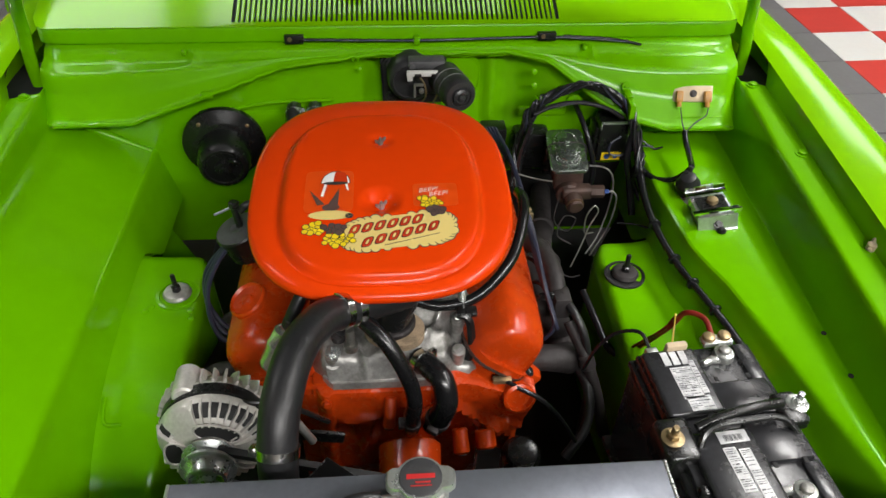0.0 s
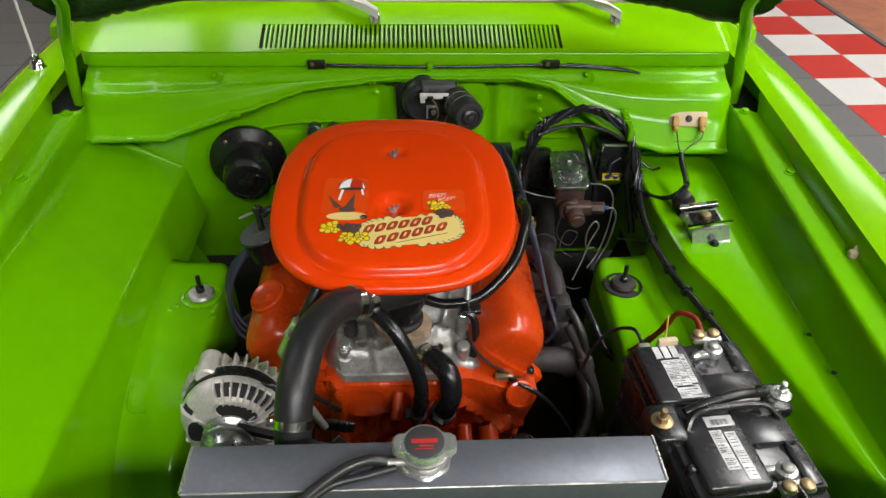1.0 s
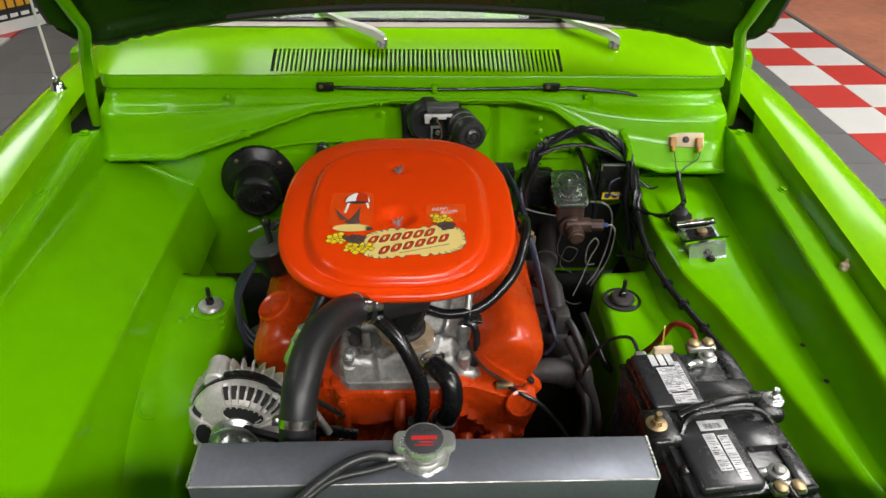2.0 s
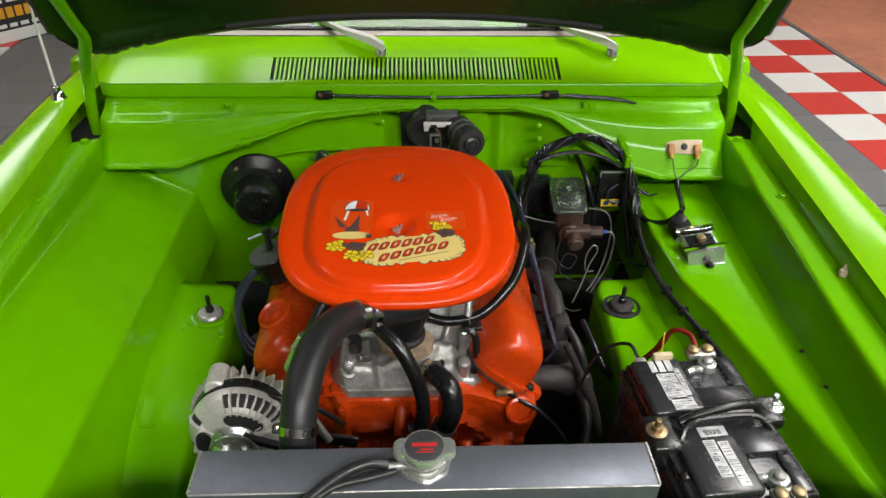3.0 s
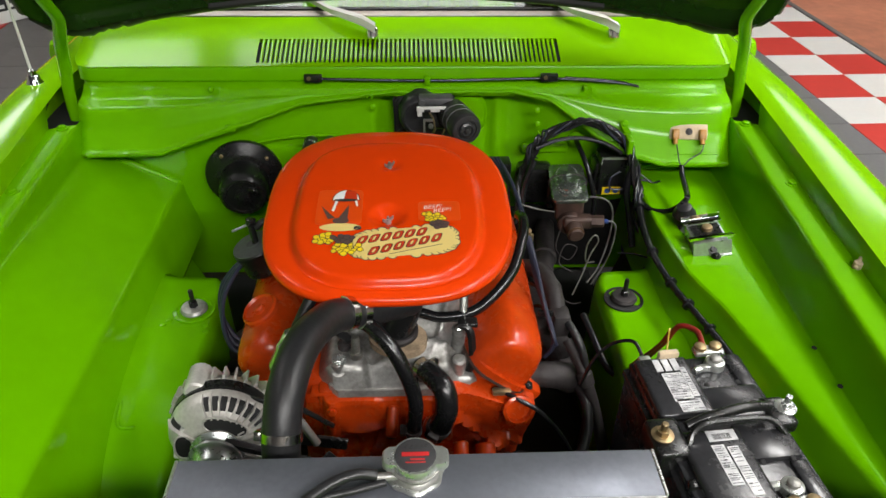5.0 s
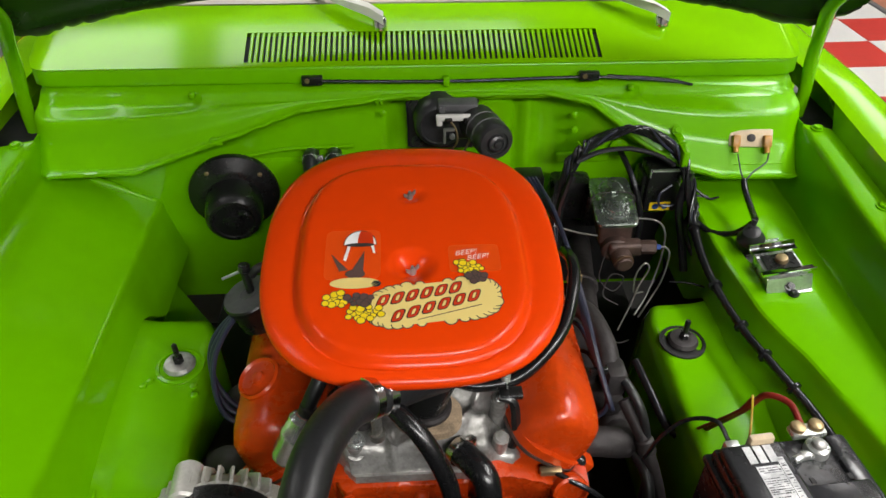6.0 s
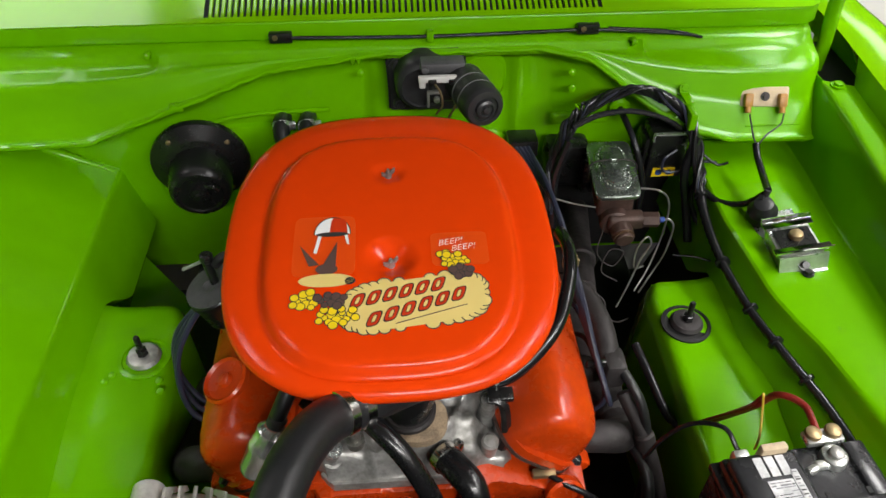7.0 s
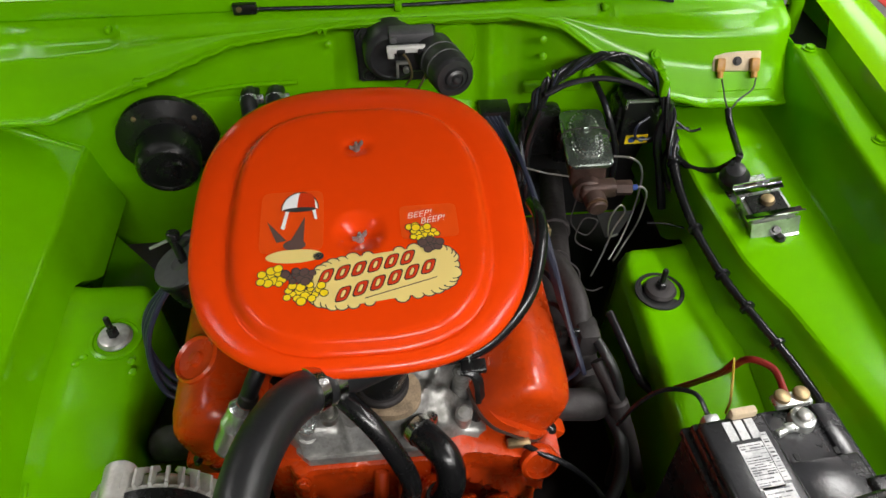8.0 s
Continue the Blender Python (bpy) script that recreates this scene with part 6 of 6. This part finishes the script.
def engine_fittings():
    f = thing("oil_filler", (-0.243, 0.89, 0.66), "orange oil filler cap on the valve cover", "filler cap")
    a, n = Vector((-0.226, 0.899, 0.664)), Vector((-0.42, -0.16, 0.88)).normalized()
    part("neck", lathe([(0.023, 0.0), (0.022, 0.03)], 24, aim(a, a + n)), ORANGE, f)
    part("cap", merge(lathe([(0.026, 0.028), (0.0305, 0.030), (0.031, 0.038), (0.028, 0.041), (0.025, 0.037), (0.010, 0.036), (0.008, 0.041), (0.003, 0.042)], 32, aim(a, a + n))), ORANGE, f, "dished orange cap")
    t = thing("breather_cap", (-0.265, 1.005, 0.69), "black crankcase breather with a hose stub", "breather")
    a, n = Vector((-0.243, 1.01, 0.675)), Vector((-0.30, -0.05, 0.95)).normalized()
    part("tube", lathe([(0.021, -0.02), (0.021, 0.03)], 20, aim(a, a + n)), ORANGE, t)
    part("body", lathe([(0.028, 0.018), (0.034, 0.024), (0.036, 0.060), (0.038, 0.064), (0.038, 0.070), (0.036, 0.0725)], 36, aim(a, a + n)), BLACK, t, "black breather body")
    part("top", lathe([(0.0365, 0.070), (0.0360, 0.0735), (0.012, 0.0750), (0.010, 0.0735), (0.003, 0.0735)], 36, aim(a, a + n)), MOTOR_GREY, t, "dull grey breather top")
    p = a + n * 0.074
    part("stub", merge(rod(p + Vector((0.004, 0.004, -0.004)), p + Vector((-0.002, 0.012, 0.030)), 0.006, 12, 0.001), rod(p + Vector((-0.002, 0.012, 0.030)), p + Vector((-0.001, 0.014, 0.042)), 0.0085, 12, 0.002)), BLACK, t)
    part("pipe", rod(p + Vector((-0.006, 0.014, 0.030)), p + Vector((-0.034, 0.012, 0.018)), 0.0022, 8), ZINC, t)
    part("hose", tube([p + Vector((0.006, 0.012, 0.024)), p + Vector((0.020, 0.016, 0.034)), p + Vector((0.05, 0.03, 0.03))], 0.0065, 10), RUBBER, t)
    t = thing("pcv_valve", (-0.19, 0.80, 0.66), "bright zinc ventilation valve with a black hose", "valve")
    a, b = Vector((-0.197, 0.79, 0.670)), Vector((-0.170, 0.806, 0.724))
    L = (b - a).length
    part("can", lathe([(0.010, -0.012), (0.017, -0.006), (0.0185, 0.0), (0.0185, L * 0.42), (0.0195, L * 0.46), (0.0195, L * 0.54), (0.018, L * 0.58), (0.0175, L * 0.9), (0.012, L), (0.008, L + 0.002)], 26, aim(a, b)), VALVE_ZINC, t, "zinc can with a rolled band")
    part("elbow", lathe([(0.010, 0), (0.011, 0.012), (0.0095, 0.014)], 14, aim(b, b + (b - a))), IRON, t)
    part("hose", tube([b + Vector((0.002, 0.002, 0.006)), b + Vector((0.014, 0.012, 0.030)), b + Vector((0.03, 0.035, 0.048)), b + Vector((0.06, 0.08, 0.05))], 0.0095, 12), RUBBER, t)
    part("hose", tube([(-0.14, 0.83, 0.735), (-0.12, 0.815, 0.725), (-0.10, 0.82, 0.70), (-0.098, 0.83, 0.685)], 0.007, 10), RUBBER, t)
    t = thing("throttle_bracket", (0.09, 0.84, 0.64), "black throttle bracket with a return spring", "bracket")
    part("bracket", merge(tube([(0.070, 0.842, 0.700), (0.084, 0.840, 0.698), (0.091, 0.836, 0.685), (0.094, 0.832, 0.650), (0.093, 0.828, 0.630), (0.082, 0.822, 0.612), (0.066, 0.816, 0.604)], [0.005, 0.0065, 0.007, 0.0065, 0.0065, 0.006, 0.007], 6, 5), box((0.086, 0.846, 0.702), (0.030, 0.018, 0.008), 0.002)), BLACK, t, "black steel throttle bracket", 50)
    part("bolt", hexbolt((0.065, 0.811, 0.606), (0.065, 0, 0.9), 0.008, 0.007), ZINC, t)
    pts = []
    for k in range(121):
        a = k / 120
        w = a * 2 * math.pi * 13
        pts.append((0.0785 + 0.005 * math.cos(w), 0.850 + 0.005 * math.sin(w), 0.768 - 0.045 * a))
    part("spring", tube(pts, 0.0011, 5, 1), ZINC, t, "coiled steel spring")
    part("spring_hook", tube([(0.080, 0.85, 0.723), (0.082, 0.85, 0.70), (0.084, 0.85, 0.668)], 0.001, 6), ZINC, t)
    t = thing("temperature_wire", (0.2, 0.78, 0.55), "black sender wire drooping in front of the head", "cable")
    part("wire", tube([(0.135, 0.805, 0.598), (0.165, 0.785, 0.594), (0.200, 0.775, 0.575), (0.235, 0.77, 0.53), (0.265, 0.77, 0.47)], 0.0038, 8), WIRE, t)
    part("plug", merge(box((0.140, 0.80, 0.597), (0.03, 0.012, 0.010), 0.003)), BRASS, t)
    t = thing("overflow_hose", (-0.08, 0.49, 0.77), "slim black overflow hose lying over the radiator", "hose")
    part("hose", tube([(-0.04, 0.503, 0.780), (-0.062, 0.500, 0.786), (-0.088, 0.490, 0.784), (-0.115, 0.470, 0.780), (-0.138, 0.445, 0.776), (-0.16, 0.40, 0.772)], 0.0065, 12), RUBBER, t)
    part("hose", tube([(-0.03, 0.497, 0.7755), (-0.06, 0.487, 0.7765), (-0.10, 0.475, 0.777), (-0.13, 0.45, 0.775)], 0.0045, 10), RUBBER, t)
    t = thing("steering_shaft", (0.29, 0.85, 0.5), "dark steering shaft and hoses beside the exhaust", "steering shaft")
    part("shaft", tube([(0.262, 0.90, 0.615), (0.285, 0.86, 0.575), (0.305, 0.83, 0.52), (0.325, 0.80, 0.44)], 0.010, 10), IRON, t)
    part("joint", box((0.252, 0.93, 0.63), (0.03, 0.04, 0.045), 0.008), IRON, t)
    part("collar", rod((0.285, 0.86, 0.578), (0.292, 0.85, 0.555), 0.014, 14, 0.003), IRON, t)
    part("hose", tube([(0.245, 0.95, 0.645), (0.268, 0.90, 0.635), (0.285, 0.87, 0.60), (0.295, 0.84, 0.52), (0.29, 0.82, 0.42)], 0.007, 10), RUBBER, t)
    part("hose", tube([(0.268, 0.89, 0.55), (0.290, 0.83, 0.53), (0.285, 0.79, 0.48), (0.25, 0.76, 0.44)], 0.009, 10), RUBBER, t)
    part("column_jacket", merge(tube([(0.299, 1.350, 0.551), (0.271, 1.200, 0.575), (0.245, 1.080, 0.617)], 0.021, 18), rod((0.271, 1.200, 0.575), (0.268, 1.182, 0.578), 0.026, 18, 0.003)), IRON, t, "dull grey column jacket")
    part("cable", tube([(0.20, 1.10, 0.62), (0.232, 1.05, 0.65), (0.245, 0.98, 0.655), (0.248, 0.93, 0.63)], 0.016, 12), IRON, t)
    t = thing("fuel_pump", (0.17, 0.75, 0.45), "black fuel pump low at the engine's front", "pump")
    part("body", lathe([(0.03, -0.05), (0.032, 0.0), (0.026, 0.006), (0.024, 0.022), (0.020, 0.024), (0.006, 0.0245)], 26, aim((0.172, 0.745, 0.475), (0.172, 0.70, 0.62))), BLACK, t)
    part("pipe", tube([(0.19, 0.73, 0.46), (0.22, 0.70, 0.47), (0.25, 0.69, 0.44)], 0.005, 8), IRON, t)
    t = thing("fan", (0.0, 0.63, 0.5), "black engine fan behind the radiator", "fan")
    part("hub", rod((0.0, 0.70, 0.47), (0.0, 0.60, 0.47), 0.05, 24, 0.006), BLACK, t)
    for k in range(5):
        a = 2 * math.pi * k / 5 + 0.314
        m = Matrix.Translation((0.0, 0.61, 0.47)) @ Matrix.Rotation(a, 4, "Y") @ Matrix.Rotation(radians(25), 4, "X")
        bm = box((0.13, 0, 0), (0.20, 0.003, 0.07), 0.001)
        bm.transform(Matrix.Translation((0.0, 0.61, 0.47)) @ Matrix.Rotation(a, 4, "Y") @ Matrix.Rotation(radians(28), 4, "X"))
        part("blade", bm, BLACK, t)


engine_fittings()


# ---- details of the body ----
def body_details():
    c = thing("cowl_cable", (0.1, 1.41, 0.872), "thin black wiper cable clipped along the cowl lip", "cable")
    part("rod", tube([(-0.200, 1.408, 0.876), (0.04, 1.408, 0.8715), (0.27, 1.408, 0.875), (0.36, 1.405, 0.872), (0.44, 1.403, 0.866), (0.475, 1.404, 0.858)], 0.003, 8), WIRE, c)
    part("rod", tube([(0.32, 1.407, 0.877), (0.40, 1.405, 0.872), (0.45, 1.405, 0.865)], 0.0028, 8), WIRE, c)
    for x in (-0.196, 0.287):
        part("block", box((x, 1.4085, 0.877), (0.036, 0.012, 0.016), 0.002), BLACK, c, "black clamp block")
        part("screw", hexbolt((x - 0.008, 1.402, 0.879), (x - 0.008, 0, 0.879), 0.003, 0.002), BRASS, c)
    part("clip", box((0.036, 1.409, 0.872), (0.012, 0.014, 0.018), 0.003), GREEN, c, "lime green clip")
    # wipers
    for x, x2 in ((-0.077, -0.300), (0.436, 0.26)):
        w = thing("windscreen_wiper", (x, 1.46, 0.93), "silver windscreen wiper arm on the cowl", "wiper", "windscreen wipers")
        part("pivot", lathe([(0.014, 0), (0.013, 0.014), (0.010, 0.02), (0.006, 0.022)], 18, Matrix.Translation((x, 1.508, cowl_z(1.508) - 0.002))), CHROME, w)
        part("arm", loft([[Vector((px, py, pz)) + Vector((0.0, dy, dz)) for dy, dz in ((-h, -k), (h, -k), (h, k), (-h, k))] for px, py, pz, h, k in ((x + 0.006, 1.500, 0.950, 0.012, 0.008), (x - 0.02, 1.512, 0.962, 0.013, 0.008), (x - 0.09, 1.555, 0.972, 0.011, 0.005), (x2, 1.70, 0.990, 0.006, 0.003))]), SILVER, w, "satin silver arm")
        part("blade", tube([(x2 + 0.12, 1.66, 1.005), (x2, 1.70, 1.022), (x2 - 0.1, 1.74, 1.045)], 0.006, 6), BLACK, w, "black wiper blade")
    # antenna
    a = thing("radio_antenna", (-0.768, 1.440, 0.853), "chrome radio antenna on the fender", "antenna")
    part("base", lathe([(0.019, 0), (0.0185, 0.004), (0.0135, 0.010), (0.0125, 0.018), (0.0085, 0.022), (0.008, 0.030), (0.005, 0.033)], 22, aim((-0.768, 1.440, 0.853), (-0.781, 1.453, 1.2))), CHROME, a, "chrome base")
    part("gasket", lathe([(0.0225, -0.006), (0.0225, 0.002)], 22, aim((-0.768, 1.440, 0.853), (-0.781, 1.453, 1.2))), BLACK, a)
    part("mast", tube([(-0.7692, 1.441, 0.885), (-0.785, 1.46, 1.20), (-0.80, 1.48, 1.55)], [0.003, 0.0026, 0.002], 8), SILVER, a, "thin chrome mast")
    # bolts and dimples on the inner fenders
    for side in (-1, 1):
        for y in (1.325, 1.10, 0.87, 0.62):
            p = (side * 0.684, y, flange_z(y) + 0.004)
            part("flange_bolt", hexbolt(p, (p[0], p[1], 2), 0.008, 0.006), GREEN, CAR)
        for y in (1.115, 1.032, 0.949, 0.808, 0.746, 0.684, 0.60):
            z = flange_z(y) + 0.0045
            if side < 0:
                continue
            w = superoval(0.007, 0.012, 0, 16, 2.5)
            part("flange_slot", loft([[(side * 0.676 + px * k, y + py * k, z - 0.004 + h) for px, py, _ in w] for k, h in ((1.15, -0.002), (1.0, 0.0022), (0.8, 0.0026), (0.62, -0.0012))]), GREEN, CAR)
    for x, y in ((0.525, 0.93), (0.565, 0.72)):
        part("shelf_dimple", lathe([(0.007, 0), (0.006, 0.003), (0.003, 0.004)], 14, Matrix.Translation((x + 0.02, y, 0.684))), GREEN, CAR)
    for y in (0.78, 0.70):
        part("shelf_hole", lathe([(0.004, 0), (0.004, 0.0012)], 12, Matrix.Translation((0.605, y, 0.6965))), DARK, CAR)
    for y in (1.20, 1.02):
        part("fender_clip", box((lip_x(y) + 0.008, y, flange_z(y) + 0.018), (0.008, 0.022, 0.008), 0.002), BLACK, CAR)
    # pressings on the firewall
    part("firewall_rib", tube([(-0.385, 1.364, 0.742), (-0.25, 1.364, 0.768), (-0.13, 1.364, 0.772)], 0.004, 8), GREEN, CAR)
    part("firewall_pad", box((0.285, 1.372, 0.735), (0.10, 0.012, 0.022), 0.006, 3), GREEN, CAR)
    part("ballast_shelf", box((0.585, 1.312, 0.752), (0.09, 0.02, 0.003), 0.001), GREEN, CAR)
    for x, z in ((0.265, 0.79), (0.262, 0.82), (0.345, 0.835), (-0.075, 0.83), (0.475, 0.80)):
        y = 1.374 if z < lerp_table(SEAM, x) - 0.01 else 1.388 - 0.8 * (0.855 - z)
        part("firewall_plug", lathe([(0.006, 0), (0.006, 0.003), (0.003, 0.005)], 12, aim((x, y, z), (x, y - 1, z + 0.3))), GREEN, CAR)
    for x in (-0.36, 0.415):
        part("seam_tab", box((x, 1.388 - 0.8 * (0.855 - lerp_table(SEAM, x)) - 0.004, lerp_table(SEAM, x)), (0.022, 0.012, 0.014), 0.004, 3), GREEN, CAR)
    # weld bead along the firewall seam, and pressings above it
    rnd = random.Random(21)
    bead = []
    for i in range(90):
        x = -0.64 + i * 1.29 / 89
        zs = lerp_table(SEAM, x)
        bead.append((x, 1.388 - 0.80 * (0.855 - zs) - 0.007, zs + rnd.uniform(-0.0015, 0.0015)))
    part("seam_bead", tube(bead, [0.0042 + rnd.uniform(-0.0012, 0.0016) for _ in bead], 7, 2), GREEN, CAR)
    for x, w in ((-0.40, 0.010), (0.36, 0.010)):
        part("ledge_pressing", box((x, 1.393, 0.861), (w, 0.016, 0.010), 0.004, 3), GREEN, CAR)
    for x, y, z, a, c2 in ((0.122, 1.4035, 0.800, 0.036, 0.040), (-0.25, 1.371, 0.715, 0.08, 0.03), (0.10, 1.366, 0.69, 0.06, 0.03)):
        pts = superoval(a, c2, 0, 28, 3)
        part("firewall_pressing", loft([[(x + px * k, y - dy, z + py * k) for px, py, _ in pts] for k, dy in ((1.06, -0.002), (1.0, 0.001), (0.92, 0.005), (0.8, 0.006), (0.3, 0.006))]), GREEN, CAR)
    # heater hose stubs behind the air cleaner
    t = thing("heater_pipes", (-0.2, 1.34, 0.76), "two black heater hoses on the firewall", "hose")
    for x in (-0.205, -0.165):
        part("hose", tube([(x, 1.37, 0.755), (x, 1.335, 0.765), (x + 0.004, 1.305, 0.745), (x + 0.015, 1.27, 0.69)], 0.013, 12), RUBBER, t)
        part("clamp", clamp((x, 1.338, 0.764), (x + 0.002, 1.325, 0.757), 0.014, width=0.009), ZINC, t)
    p = thing("connector", (0.205, 1.36, 0.74), "black multi-wire connector on the firewall", "connector")
    part("body", box((0.185, 1.345, 0.705), (0.05, 0.04, 0.03), 0.003), BLACK, p)
    for k in range(4):
        part("wire", tube([(0.17 + 0.01 * k, 1.328, 0.705), (0.17 + 0.011 * k, 1.31, 0.69), (0.175 + 0.01 * k, 1.29, 0.65), (0.19 + 0.008 * k, 1.28, 0.58)], 0.0026, 6), WIRE, p)


body_details()


# ---- the floor tiles and the banner ----
def floor_tiles():
    def lay(x, y, mesh_ob, made):
        o = mesh_ob if not made else mesh_ob.copy()
        if made:
            scene.collection.objects.link(o)
        o.location = TURN @ Vector((x, y, 0)) + Vector((0.035, 0, 0))
        o.rotation_euler = (0, 0, radians(1.9))
        return o
    s = TILE - 0.003
    first = {}
    x_a, y_a = 2.122, 3.89
    for kind, mat in (("red", TILE_RED), ("white", TILE_WHITE), ("grey", TILE_GREY)):
        bm = box((TILE / 2, -TILE / 2, -0.006), (s, s, 0.012), 0.0015, 1)
        o = link("tile", bm, mat)
        o.parent = FLOOR
        first[kind] = [o, False]
    for i in range(-16, 9):
        for j in range(-9, 12):
            x, y = x_a + i * TILE, y_a + j * TILE
            if 0 <= i <= 1:
                kind = "red" if (i + j) % 2 else "white"
            elif i in (-16, -15):
                x -= 0.22
                kind = "white" if (i + j) % 2 else "red"
            elif i >= 2:
                continue
            else:
                if not (-14 <= i <= -8 or -4 <= i <= -1) or j < -4:
                    continue
                kind = "grey"
            if j < -6:
                continue
            lay(x, y, *first[kind])
            first[kind][1] = True


floor_tiles()
terra = box((2.77 + 2.6, 3.0, -0.006), (5.2, 18.0, 0.012))
terra.transform(pose(0.035, 0, 0, 0, 0, 1.9))
solo("floor_terracotta", terra, TERRA, "worn terracotta coloured concrete floor beyond the tiles", "floor", kind="structure")
edge = box((2.122 + 2 * TILE + 0.02, 3.0, 0.001), (0.035, 18.0, 0.014), 0.004)
edge.transform(pose(0.035, 0, 0, 0, 0, 1.9))
solo("trim", edge, TILE_GREY, "grey edge ramp of the tiled floor", "trim", kind="structure")


def banner():
    a, b = Vector((-2.572, 4.482, 0)), Vector((-2.318, 4.798, 0))
    d = (b - a).normalized()
    n = Vector((d.y, -d.x, 0))
    a = a - d * 1.2
    w = 2.6
    m = Matrix(((d.x, 0, n.x, a.x), (d.y, 0, n.y, a.y), (0, 1, 0, 0), (0, 0, 0, 1)))
    t = thing("banner", (a.x, a.y, 0), "black standing banner with amber and white print", "banner")

    def b2(x, z, sx, sz, dz, th, mat, name, label=""):
        bm = box((x, z, dz), (sx, sz, th), 0.0)
        bm.transform(m)
        return part(name, bm, mat, t, label)
    panel = b2(w / 2, 1.0, w, 1.88, 0, 0.01, BANNER, "panel", "black printed panel")
    b2(w / 2, 0.033, w, 0.066, 0.002, 0.03, WHITE, "base_strip", "white base strip")
    rnd = random.Random(4)
    x = 0.15
    while x < 2.4:
        k = rnd.uniform(0.032, 0.045)
        b2(x + k / 2, 0.170, k, 0.062, 0.007, 0.004, AMBER, "name_bar")
        x += k + 0.014
    x = 0.1
    while x < 2.4:
        k = rnd.uniform(0.03, 0.09)
        b2(x + k / 2, 0.093, k, 0.022, 0.007, 0.004, WHITE, "address_bar")
        x += k + 0.02
    x = 0.3
    while x < 2.2:
        k = rnd.uniform(0.06, 0.085)
        b2(x + k / 2, 0.29, k, 0.12, 0.007, 0.004, WHITE, "title_bar")
        x += k + 0.025
    b2(1.3, 0.95, 1.7, 0.5, 0.007, 0.004, AMBER, "emblem")


banner()


def flange_details():
    part("hood_bumper", merge(rod((0.682, 0.862, 0.783), (0.683, 0.862, 0.797), 0.007, 12, 0.002), rod((0.676, 0.856, 0.788), (0.690, 0.870, 0.799), 0.0035, 8, 0.001)), CERAMIC, CAR, "small pale worn hood bumper")


flange_details()
